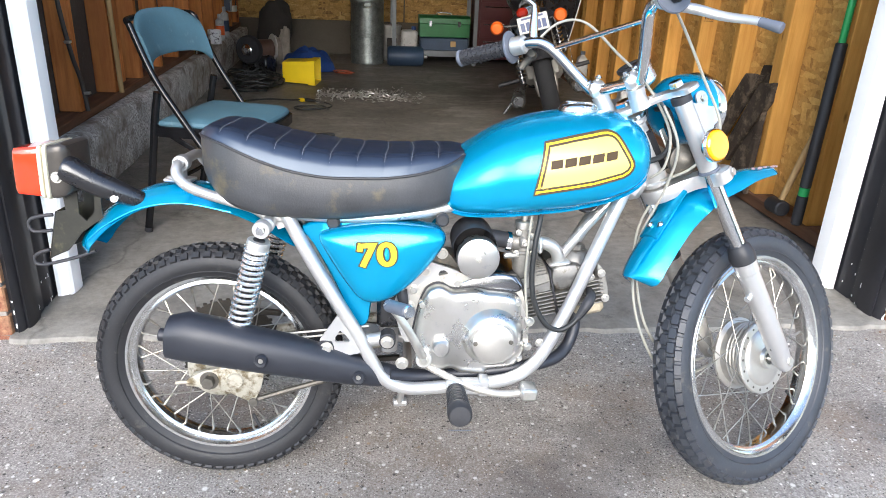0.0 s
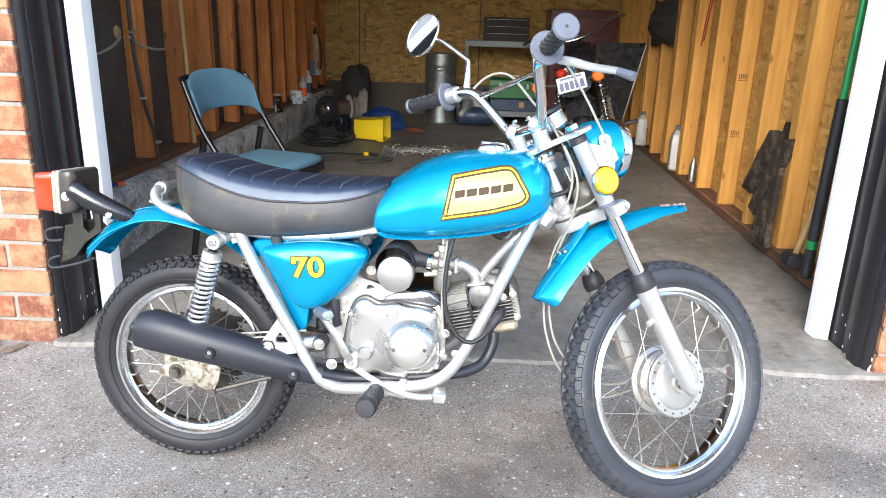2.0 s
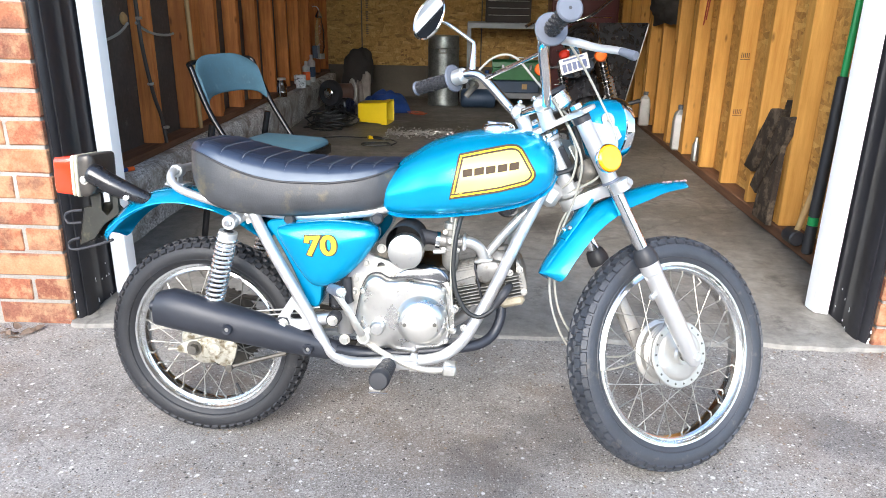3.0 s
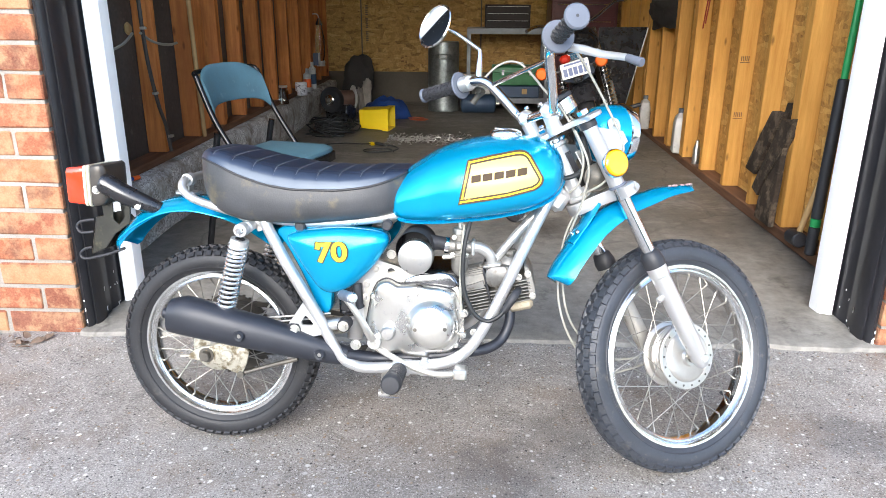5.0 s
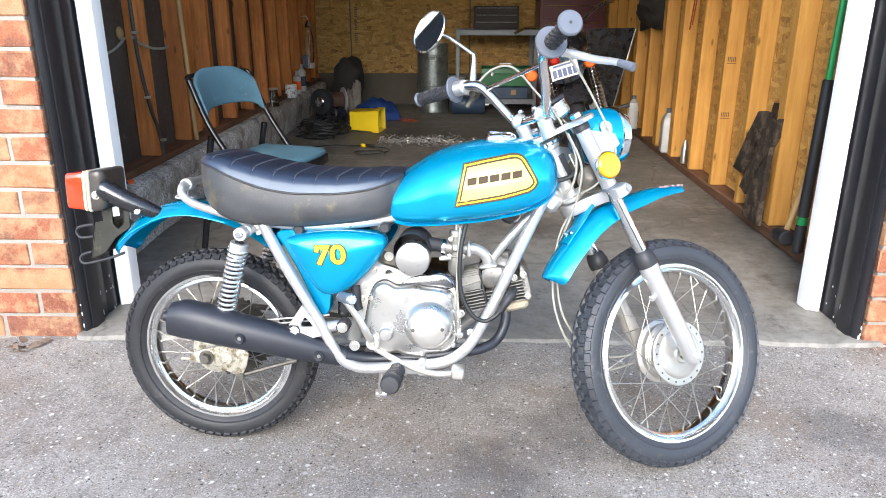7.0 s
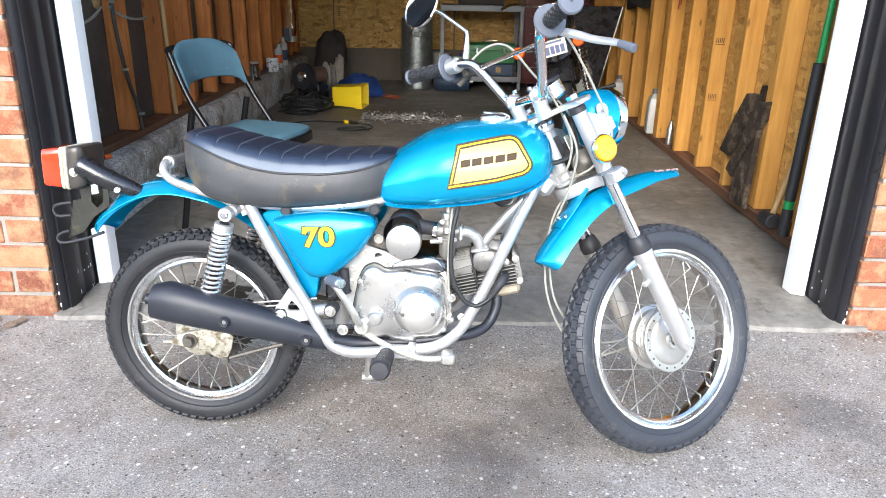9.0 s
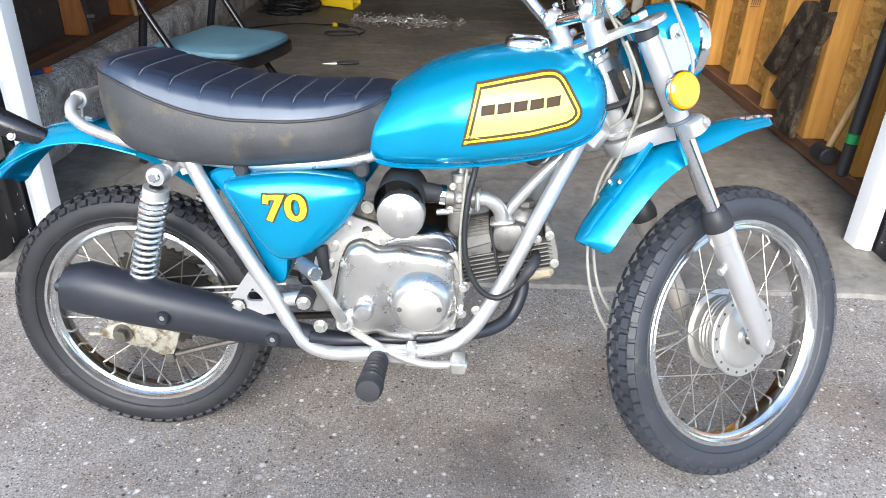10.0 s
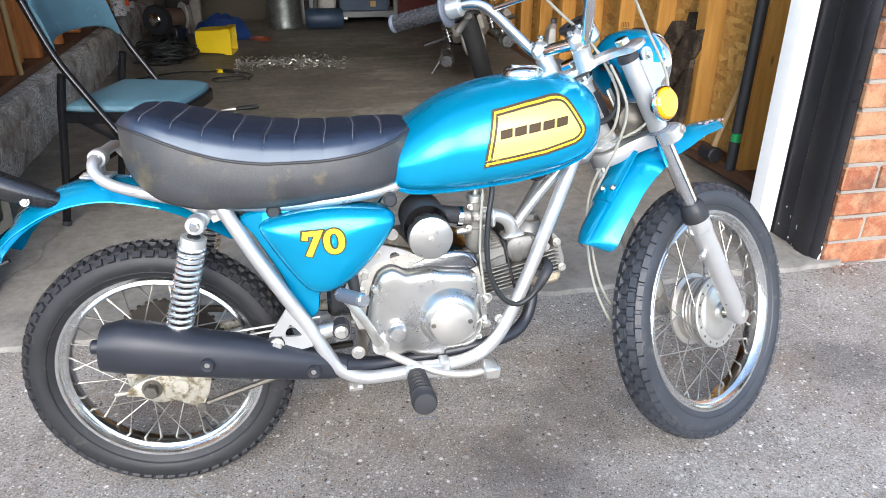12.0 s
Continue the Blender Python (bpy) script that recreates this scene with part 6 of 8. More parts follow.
# ---- steered front end
def front_end():
    for s in (-1, 1):
        y = s * 0.094
        x = 0.041
        leg = front("fork_leg", Form().cyl((x, y, -0.13), (x, y, -0.33), 0.0145, 18), CHROME, None, "chrome fork tube")
        front("fork_cover", Form().tube([(x, y, 0.022), (x, y, -0.02), (x, y, -0.126)], [0.0165, 0.0168, 0.0175], 20), SILVER, leg, "silver fork cover")
        front("cover_band", Form().cyl((x, y, 0.012), (x, y, 0.026), 0.0185, 20, 0.001), BLACK_RUBBER, leg)
        front("cover_band", Form().cyl((x, y, -0.124), (x, y, -0.130), 0.0205, 20, 0.001), GREY_RUBBER, leg)
        front("dust_seal", Form().tube([(x, y, -0.288), (x, y, -0.292), (x, y, -0.312), (x, y, -0.326)], [0.017, 0.021, 0.0255, 0.0245], 20), BLACK_RUBBER, leg, "black rubber dust seal")
        sl = front("fork_slider", Form().tube([(x, y, -0.322), (x, y, -0.350), (x, y, -0.352), (x, y, -0.52), (x, y, -0.566), (x + 0.003, y, -0.580), (x + 0.004, y, -0.586)], [0.0225, 0.0225, 0.0208, 0.0205, 0.0180, 0.0150, 0.010], 20), DULL_ALLOY if s > 0 else SILVER, leg, "grey alloy fork slider")
        front("axle_lug", Form().cyl((0.043, y + s * 0.006, -0.564), (0.043, y - s * 0.016, -0.564), 0.0165, 20, 0.002), SILVER, sl)
        front("axle_nut", bolt(Form(), (0.043, s * 0.101, -0.564), (0, s, 0), 0.010, 0.012), STEEL, sl)
        front("cable_guide", Form().cyl((x - 0.018, y, -0.395), (x - 0.034, y + s * 0.004, -0.395), 0.007, 12, 0.002), SILVER, sl)
        front("fork_cap", Form().cyl((x, y, 0.042), (x, y, 0.054), 0.0135, 6, 0.002), CHROME, leg, "chrome hexagonal fork cap")
        rf = front("side_reflector", Form().lathe([(0.0, -0.010), (0.024, -0.009), (0.0275, -0.006), (0.0285, 0.0)], 36, m=pose(0.032, s * 0.137, -0.075, 0, 0, 0 if s < 0 else 180)), AMBER, None, "round amber reflector")
        front("reflector_cup", Form().lathe([(0.0290, -0.004), (0.0305, -0.002), (0.0305, 0.004), (0.018, 0.012), (0.0, 0.014)], 36, m=pose(0.032, s * 0.137, -0.075, 0, 0, 0 if s < 0 else 180)), CHROME, rf)
        front("reflector_stem", Form().cyl((0.032, s * 0.112, -0.080), (0.030, s * 0.128, -0.080), 0.010, 12), BLACK_RUBBER, rf)
        front("headlight_ear", Form().slab([(0.050, 0.010), (0.095, -0.020), (0.112, -0.030), (0.112, -0.055), (0.092, -0.060), (0.060, -0.105), (0.048, -0.105)], [(s * 0.092, 0.001), (s * 0.092, 0), (s * 0.096, 0), (s * 0.096, 0.001)]), SILVER, leg, "silver headlight bracket")
    axle = Form().cyl((0.043, -0.109, -0.566), (0.043, 0.109, -0.566), 0.006, 10)
    front("front_axle", axle, STEEL)
    def yoke(z, h, name, lab):
        o = round_outline([(-0.030, -0.022), (-0.030, 0.022), (0.004, 0.050), (0.028, 0.080), (0.030, 0.120), (0.048, 0.128), (0.068, 0.118), (0.070, 0.090), (0.050, 0.060), (0.030, 0.0), (0.050, -0.060), (0.070, -0.090), (0.068, -0.118), (0.048, -0.128), (0.030, -0.120), (0.028, -0.080), (0.004, -0.050)], 3)
        f = Form()
        f.rings([[Vector((a * k, b * k, z + q)) for a, b in o] for q, k in ((0, 0.97), (0.002, 1.0), (h - 0.002, 1.0), (h, 0.97))])
        return front(name, f, SILVER, None, lab)
    ty = yoke(0.028, 0.011, "upper_yoke", "silver upper fork yoke")
    ly = yoke(-0.156, 0.026, "lower_yoke", "silver lower fork yoke")
    for s in (-1, 1):
        front("yoke_bolt", bolt(Form(), (0.060, s * 0.122, -0.143), (0.3, s, 0), 0.008, 0.008), STEEL, ly)
    front("stem_nut", Form().cyl((0, 0, 0.040), (0, 0, 0.052), 0.019, 6, 0.003).cyl((0, 0, 0.010), (0, 0, 0.022), 0.030, 28, 0.003), CHROME, ty)
    front("headset_cup", Form().cyl((0, 0, 0.000), (0, 0, 0.012), 0.0275, 28, 0.003), SILVER, ty)
    front("bearing_cup", Form().cyl((0, 0, -0.116), (0, 0, -0.128), 0.0275, 28, 0.003), SILVER, ly)
    for s in (-1, 1):
        on_bar("bar_riser", Form().tube([(0.008, s * 0.040, 0.036), (0.009, s * 0.040, 0.060), (0.010, s * 0.042, 0.076)], [0.019, 0.016, 0.017], 18), ALLOY, ty, "alloy handlebar riser")
        cl = on_bar("bar_clamp", Form().box((0.010, s * 0.043, 0.090), (0.040, 0.026, 0.034), 0.010), ALLOY, ty, "alloy handlebar clamp")
        for x in (-0.004, 0.024):
            on_bar("clamp_bolt", bolt(Form(), (x, s * 0.043, 0.1055), (0, 0, 1), 0.0052, 0.007), CHROME, cl)
    half = [(0.010, 0.0, 0.086), (0.010, 0.045, 0.086), (0.011, 0.060, 0.093), (0.012, 0.085, 0.134), (0.011, 0.108, 0.178), (0.008, 0.126, 0.202), (0.000, 0.150, 0.214), (-0.012, 0.188, 0.219), (-0.049, 0.292, 0.235)]
    pts = [(x, -y, z) for x, y, z in half[:0:-1]] + half
    bar = on_bar("handlebar", Form().tube(pts, 0.0108, 14, 5), CHROME, None, "chrome braced handlebar")
    on_bar("cross_brace", Form().cyl((0.010, -0.114, 0.188), (0.010, 0.114, 0.188), 0.0048, 10), CHROME, bar)
    for s in (-1, 1):
        g = Form()
        p0, p1 = Vector((-0.0145, s * 0.193, 0.2200)), Vector((-0.052, s * 0.300, 0.2365))
        d = (p1 - p0).normalized()
        g.cyl(p0, p1, 0.0148, 20, 0.002)
        for k in range(10):
            c = p0.lerp(p1, (k + 0.7) / 10.6)
            for j in range(10):
                a = 2 * math.pi * (j + 0.5 * (k % 2)) / 10
                sd = d.orthogonal().normalized()
                n = sd * math.cos(a) + d.cross(sd) * math.sin(a)
                mm = Matrix.Translation(c + n * 0.0148) @ n.to_track_quat("Z", "Y").to_matrix().to_4x4()
                g.add([mm @ Vector(q) for q in ((-0.0036, -0.0034, -0.002), (0.0036, -0.0034, -0.002), (0.0036, 0.0034, -0.002), (-0.0036, 0.0034, -0.002), (-0.0026, -0.0024, 0.0018), (0.0026, -0.0024, 0.0018), (0.0026, 0.0024, 0.0018), (-0.0026, 0.0024, 0.0018))],
                      [(4, 5, 6, 7), (0, 1, 5, 4), (1, 2, 6, 5), (2, 3, 7, 6), (3, 0, 4, 7)])
        gp = on_bar("grip", g, BLACK_RUBBER, bar, "waffle-pattern black rubber grip")
        on_bar("grip_flange", Form().cyl(p0 - d * 0.004, p0 + d * 0.002, 0.0325, 32, 0.002), GREY_RUBBER, gp, "grey rubber flange")
        on_bar("grip_end", Form().cyl(p1 - d * 0.003, p1 + d * 0.006, 0.0175 if s > 0 else 0.024, 28, 0.003), GREY_RUBBER, gp, "grey grip end")
        on_bar("end_hole", Form().cyl(p1 + d * 0.006, p1 + d * 0.0065, 0.003, 12), BLACK_RUBBER, gp)
        on_bar("switch_housing", Form().cyl(p0 - d * 0.034, p0 - d * 0.004, 0.0185, 20, 0.003).box(tuple(p0 - d * 0.02 + Vector((0.022, 0, -0.006))), (0.026, 0.026, 0.020), 0.005), ALLOY, bar, "alloy lever bracket")
        q0 = p0 - d * 0.018 + Vector((0.024, 0, -0.026))
        ends = [q0, Vector((0.026, s * 0.198, 0.176)), Vector((0.037, s * 0.230, 0.152)), Vector((0.039, s * 0.280, 0.130)), Vector((0.036, s * 0.312, 0.112))]
        if s > 0:
            ends = [ends[0], Vector((0.034, 0.190, 0.184)), Vector((0.028, 0.199, 0.180)), Vector((0.021, 0.208, 0.175)), Vector((0.013, 0.217, 0.169))]
        lv = on_bar("lever", Form().tube(ends, [0.0090, 0.0090, 0.0080, 0.0072, 0.0085], 12, 5, 0.8), SILVER if s < 0 else GREASY, bar, "alloy control lever")
        if s > 0:
            continue
        on_bar("lever_tip", Form().tube([ends[3] + (ends[4] - ends[3]) * 0.1, ends[4], ends[4] + (ends[4] - ends[3]) * 0.12], [0.0072, 0.0092, 0.006], 12, 3), GREY_RUBBER, lv, "grey rubber lever tip")
    on_bar("kill_switch", Form().box((0.000, -0.170, 0.244), (0.020, 0.012, 0.014), 0.003), plain("red_switch", (0.75, 0.10, 0.10), 0.35), bar, "small red switch")
    # mirror on the far bar
    front("mirror_stem", Form().tube([(-0.016, 0.150, 0.222), (0.000, 0.150, 0.246), (0.018, 0.150, 0.274), (0.018, 0.155, 0.286), (0.002, 0.192, 0.346), (-0.006, 0.206, 0.360)], [0.009, 0.008, 0.0052, 0.0046, 0.0042, 0.0040], 12, 4), CHROME, bar, "chrome mirror stem")
    facing = (FORK.to_3x3().inverted() @ Vector((-0.66, -0.66, 0.36))).normalized()
    mm = Matrix.Translation((-0.021, 0.222, 0.380)) @ (-facing).to_track_quat("Y", "Z").to_matrix().to_4x4() @ Matrix.Diagonal((1.14, 1.0, 1.14, 1.0))
    shell = Form().lathe([(0.0, 0.020), (0.030, 0.016), (0.046, 0.004), (0.049, -0.003), (0.047, -0.005), (0.0445, -0.003)], 40, m=mm)
    ms = front("mirror_shell", shell, CHROME, bar, "round chrome mirror")
    front("mirror_glass", Form().lathe([(0.0, -0.0030), (0.0445, -0.0030)], 40, m=mm), MIRROR, ms, "clear mirror glass")
    # headlight
    hm = pose(0.137, 0.0, -0.032, 0, 29, 0) @ pose(0, 0, 0, 0, 0, -90)
    hl = front("headlight", Form().lathe([(0.0, -0.075), (0.022, -0.072), (0.044, -0.060), (0.060, -0.038), (0.0675, -0.010), (0.069, 0.015), (0.069, 0.024)], 48, m=hm), BLUE, None, "round headlight in a blue shell", 60)
    front("headlight_rim", Form().lathe([(0.069, 0.020), (0.0725, 0.022), (0.074, 0.030), (0.072, 0.040), (0.066, 0.043), (0.064, 0.040)], 48, m=hm), CHROME, hl, "chrome headlight rim")
    front("headlight_lens", Form().lathe([(0.0, 0.054), (0.03, 0.051), (0.052, 0.046), (0.0655, 0.040)], 48, m=hm), LENS, hl, "clear ribbed glass lens")
    front("reflector_bowl", Form().lathe([(0.0, -0.02), (0.03, -0.005), (0.055, 0.025), (0.065, 0.039)], 40, m=hm), CHROME, hl)
    front("shell_panel", Form().slab(round_outline([(0.104, 0.000), (0.118, 0.004), (0.130, -0.004), (0.130, -0.020), (0.110, -0.050), (0.090, -0.086), (0.074, -0.092), (0.080, -0.060), (0.098, -0.026)], 3), [(-0.0675, 0.004), (-0.0680, 0), (-0.0710, 0), (-0.0715, 0.004)]), SILVER, hl, "silver bracket plate on the shell")
    front("shell_bolt", bolt(Form(), (0.118, -0.0715, -0.012), (0, -1, 0), 0.007, 0.005), STEEL, hl)
    # instrument behind the bars
    sp = front("speedometer", Form().cyl((0.072, 0.010, 0.052), (0.067, 0.010, 0.094), 0.030, 32, 0.006), WORN_CHROME, None, "small worn speedometer housing")
    front("bezel", Form().lathe([(0.0, 0.001), (0.029, 0.001), (0.031, -0.003), (0.0335, 0.0), (0.0335, 0.006), (0.030, 0.008)], 36, False, Matrix.Translation((0.066, 0.010, 0.092)) @ pose(0, 0, 0, 90, 0, 0)), BLACK_RUBBER, sp, "black dial rim")
    # control cables sweeping round the head
    runs = (("brake_cable", [(-0.020, -0.165, 0.205), (0.03, -0.150, 0.215), (0.070, -0.128, 0.150), (0.085, -0.118, 0.04), (0.075, -0.122, -0.06), (0.03, -0.085, -0.105), (0.0, -0.045, -0.115), (-0.015, 0.0, -0.118)], CABLE_GREY),
            ("clutch_cable", [(-0.020, 0.165, 0.205), (0.035, 0.130, 0.225), (0.060, 0.080, 0.205), (0.050, 0.020, 0.130), (0.040, -0.030, 0.060), (0.020, -0.060, -0.03), (-0.010, -0.048, -0.085), (-0.03, -0.02, -0.10)], CABLE_GREY),
            ("speedo_cable", [(0.068, 0.010, 0.060), (0.060, -0.030, 0.00), (0.020, -0.040, -0.10), (-0.060, 0.03, -0.19), (-0.150, 0.02, -0.30), (-0.168, 0.02, -0.42), (-0.110, 0.05, -0.53), (0.02, 0.06, -0.580)], CABLE_GREY),
            ("front_brake_cable", [(0.020, -0.070, 0.02), (0.010, -0.075, -0.06), (-0.02, -0.035, -0.13), (-0.08, 0.03, -0.22), (-0.145, 0.02, -0.33), (-0.135, 0.03, -0.43), (-0.080, 0.05, -0.51), (-0.01, 0.06, -0.55)], CABLE_GREY),
            ("wiring_loom", [(0.06, -0.02, -0.03), (0.03, -0.045, -0.05), (0.0, -0.04, -0.07), (-0.05, -0.02, -0.06)], CABLE_BLACK),
            ("wiring_loom", [(0.07, 0.0, 0.0), (0.045, -0.05, 0.0), (0.03, -0.055, -0.05), (0.035, -0.04, -0.10)], CABLE_BLACK))
    for name, pts, mat_ in runs:
        front(name, Form().tube(pts, 0.0027 if "loom" not in name else 0.0055, 8, 7), mat_)
    hn = front("horn_unit", Form().lathe([(0.0, -0.022), (0.012, -0.020), (0.020, -0.012), (0.030, -0.006), (0.030, 0.006), (0.018, 0.014), (0.0, 0.016)], 32, m=pose(0.030, -0.055, -0.095, 0, 0, -20)), GREASY, None, "small alloy horn between the fork legs")
    front("horn_bracket", Form().box((0.022, -0.040, -0.060), (0.012, 0.004, 0.07), 0.001), STEEL, hn)
    part("frame_label", Form().box(tuple(FORK @ Vector((0.008, -0.0245, -0.060))), (0.014, 0.0015, 0.085), 0.0004, pose(0, 0, 0, 0, -29, 0) @ pose(0, 0, 0, 0, 0, 20)), BLACK_PAINT, BIKE, "dark sticker on the head tube")


front_end()

# ---------------------------------------------------------------- garage contents
CHAIR_BLUE = plain("worn_blue_vinyl", (0.060, 0.134, 0.176), 0.6, 0, 0.22, 11, 200, 0.25, dirt=(0.115, 0.19, 0.225), dirt_at=0.60)
CHAIR_BLACK = plain("chipped_black_enamel", (0.007, 0.007, 0.008), 0.20, 0, 0.3, 16, 120, 0.05, dirt=(0.10, 0.095, 0.09), dirt_at=0.76, spec=0.35)
PLASTIC_YELLOW = plain("yellow_plastic", (0.86, 0.60, 0.01), 0.4, 0, 0.06, 6, 80, 0.05, dirt=(0.45, 0.30, 0.03), dirt_at=0.72)
PLASTIC_WHITE = plain("white_plastic", (0.46, 0.45, 0.42), 0.4, 0, 0.14, 16, 80, 0.05, dirt=(0.25, 0.23, 0.20), dirt_at=0.58)
GALV = plain("galvanised_steel", (0.27, 0.29, 0.28), 0.42, 0.8, 0.4, 20, 80, 0.2)
TARP = plain("blue_tarp", (0.012, 0.045, 0.19), 0.55, 0, 0.25, 10, 90, 0.3)
GREEN = plain("green_paint", (0.02, 0.16, 0.045), 0.35, 0, 0.15, 10, 90, 0.05)
GREY_PAINT = plain("grey_paint", (0.17, 0.18, 0.19), 0.4, 0.2, 0.15, 10, 90, 0.05)
RED_CHEST = plain("dark_red_paint", (0.085, 0.012, 0.012), 0.35, 0.1, 0.15, 10, 90, 0.05)
ORANGE = plain("orange_plastic", (0.85, 0.13, 0.02), 0.35, 0, 0.06)
RAG = plain("dark_rag", (0.035, 0.030, 0.026), 0.9, 0, 0.4, 14, 120, 0.5)
MAT = plain("dusty_dark_board", (0.042, 0.030, 0.021), 0.9, 0, 0.6, 9, 90, 0.7, dirt=(0.125, 0.092, 0.062), dirt_at=0.50, spec=0.25)
DARK_CHEST = plain("dark_brown_metal", (0.034, 0.026, 0.023), 0.6, 0.0, 0.2, spec=0.3)
NAVY = plain("navy_paint", (0.030, 0.055, 0.100), 0.45, 0.1, 0.2)
PALE_WOOD = wood("handle_wood", (0.62, 0.42, 0.20), (0.42, 0.26, 0.11), knots=False)


def folding_chair():
    g = thing("folding_chair", "folding metal chair with worn blue vinyl pads", "chair", pose(0.158, 2.975, floor_z(3.0), 0, 0, -17))
    # blue pads
    f = Form()
    rings = []
    out = round_outline([(0.190, 0.0), (0.185, 0.11), (0.152, 0.182), (0.0, 0.195), (-0.14, 0.20), (-0.165, 0.17), (-0.165, 0.0), (-0.165, -0.17), (-0.14, -0.20), (0.0, -0.195), (0.152, -0.182), (0.185, -0.11)], 4)
    for z, s in ((0.398, 0.012), (0.400, 0.004), (0.412, 0.0), (0.422, 0.004), (0.430, 0.018), (0.434, 0.06), (0.435, 0.15)):
        rings.append([Vector((x * (1 - s / 0.2), y * (1 - s / 0.2), z - 0.02 * (0.2 - x) * 0.4)) for x, y in out])
    f.rings(rings)
    part("seat", f, CHAIR_BLUE, g, "worn blue vinyl seat pad")
    f = Form()
    rings = []
    for z, s in ((0.368, 0.004), (0.370, 0.0), (0.402, 0.0), (0.406, 0.006)):
        rings.append([Vector((x * 1.045 * (1 - s / 0.2), y * 1.045 * (1 - s / 0.2), z - 0.02 * (0.2 - x) * 0.4)) for x, y in out])
    f.rings(rings)
    part("seat_pan", f, CHAIR_BLACK, g, "chipped black seat pan")
    f = Form()
    rows = []
    for i in range(25):
        s = i / 24 * 2 - 1
        y = s * 0.205
        bow = 0.012 - 0.035 * (1 - s * s)
        lo = 0.603 + 0.022 * (1 - abs(s) ** 3) - 0.022 * abs(s) ** 12
        hi = 0.778 - 0.052 * abs(s) ** 4
        row = []
        for a in np.linspace(0, 2 * math.pi, 16, endpoint=False):
            zz = (lo + hi) / 2 + (hi - lo) / 2 * math.copysign(abs(math.cos(a)) ** 0.55, math.cos(a))
            xx = bow + 0.014 * math.sin(a)
            row.append(Vector((-0.140 - (zz - 0.5) * 0.33 + xx, y, zz)))
        rows.append(row)
    f.rings(rows)
    part("backrest", f, CHAIR_BLUE, g, "worn blue vinyl backrest pad")
    bar = lambda pts, r=0.0115: Form().tube(pts, r, 10, 5)
    for s in (-1, 1):
        part("back_post", bar([(-0.219, s * 0.212, 0.74), (-0.150, s * 0.217, 0.58), (-0.070, s * 0.217, 0.455), (0.032, s * 0.217, 0.310), (0.090, s * 0.217, 0.237), (0.280, s * 0.217, 0.005)]), CHAIR_BLACK, g, "black tube with worn bright edge")
        part("rear_leg", bar([(-0.150, s * 0.200, 0.520), (-0.172, s * 0.199, 0.42), (-0.190, s * 0.197, 0.32), (-0.222, s * 0.195, 0.14), (-0.25, s * 0.195, 0.005)], 0.0135), CHAIR_BLACK, g)
        part("link", Form().box((-0.06, s * 0.204, 0.345), (0.17, 0.006, 0.018), 0.001, pose(0, 0, 0, 0, 28, 0)), CHAIR_BLACK, g)
        part("foot_cap", Form().cyl((0.268, s * 0.217, 0.018), (0.281, s * 0.217, 0.0), 0.014, 12, 0.002), BLACK_RUBBER, g)
        part("foot_cap", Form().cyl((-0.246, s * 0.195, 0.018), (-0.251, s * 0.195, 0.0), 0.015, 12, 0.002), BLACK_RUBBER, g)
    part("top_rail", bar([(-0.219, -0.212, 0.74), (-0.240, -0.185, 0.752), (-0.275, 0.0, 0.752), (-0.240, 0.185, 0.752), (-0.219, 0.212, 0.74)], 0.010), CHAIR_BLACK, g)
    part("rear_brace", bar([(-0.205, -0.195, 0.16), (-0.205, 0.195, 0.16)], 0.008), CHAIR_BLACK, g)
    part("front_brace", bar([(0.160, -0.217, 0.150), (0.160, 0.217, 0.150)], 0.008), CHAIR_BLACK, g)


def yellow_bin():
    g = thing("storage_bin", "yellow plastic storage bin lying on its side", "bin", pose(0.185, 5.98, floor_z(6), 0, 0, -8))
    f = Form()
    rows = []
    for x, s in ((-0.120, 0.86), (-0.115, 0.90), (0.075, 1.0), (0.076, 1.08), (0.130, 1.10), (0.131, 1.02), (-0.10, 0.84)):
        rows.append([Vector((x, y * s * 0.11, 0.092 + z * s * 0.083)) for y, z in round_outline([(-1, -0.8), (-0.8, -1), (0.8, -1), (1, -0.8), (1, 0.8), (0.8, 1), (-0.8, 1), (-1, 0.8)], 3)])
    f.rings(rows)
    part("bin_body", f, PLASTIC_YELLOW, g, "yellow moulded plastic")
    for z in (0.04, 0.09, 0.14):
        part("rim_rib", Form().box((0.103, -0.118, z), (0.045, 0.006, 0.006), 0.001), PLASTIC_YELLOW, g)


def tank_cylinder():
    g = thing("steel_drum", "tall galvanised steel cylinder standing on the floor", "drum", pose(0.70, 7.08, floor_z(7.08)))
    f = Form().lathe([(0.0, 0.0), (0.145, 0.0), (0.15, 0.01), (0.148, 0.02), (0.148, 0.235), (0.152, 0.24), (0.152, 0.25), (0.148, 0.255), (0.148, 0.52), (0.152, 0.525), (0.152, 0.535), (0.148, 0.54), (0.148, 0.635), (0.143, 0.648), (0.0, 0.650)], 40, m=pose(0, 0, 0, 90))
    part("drum_body", f, GALV, g, "dented galvanised steel")
    part("handle", Form().tube([(-0.03, -0.152, 0.53), (-0.03, -0.175, 0.50), (0.03, -0.175, 0.50), (0.03, -0.152, 0.53)], 0.005, 8, 4), STEEL, g)
    return g


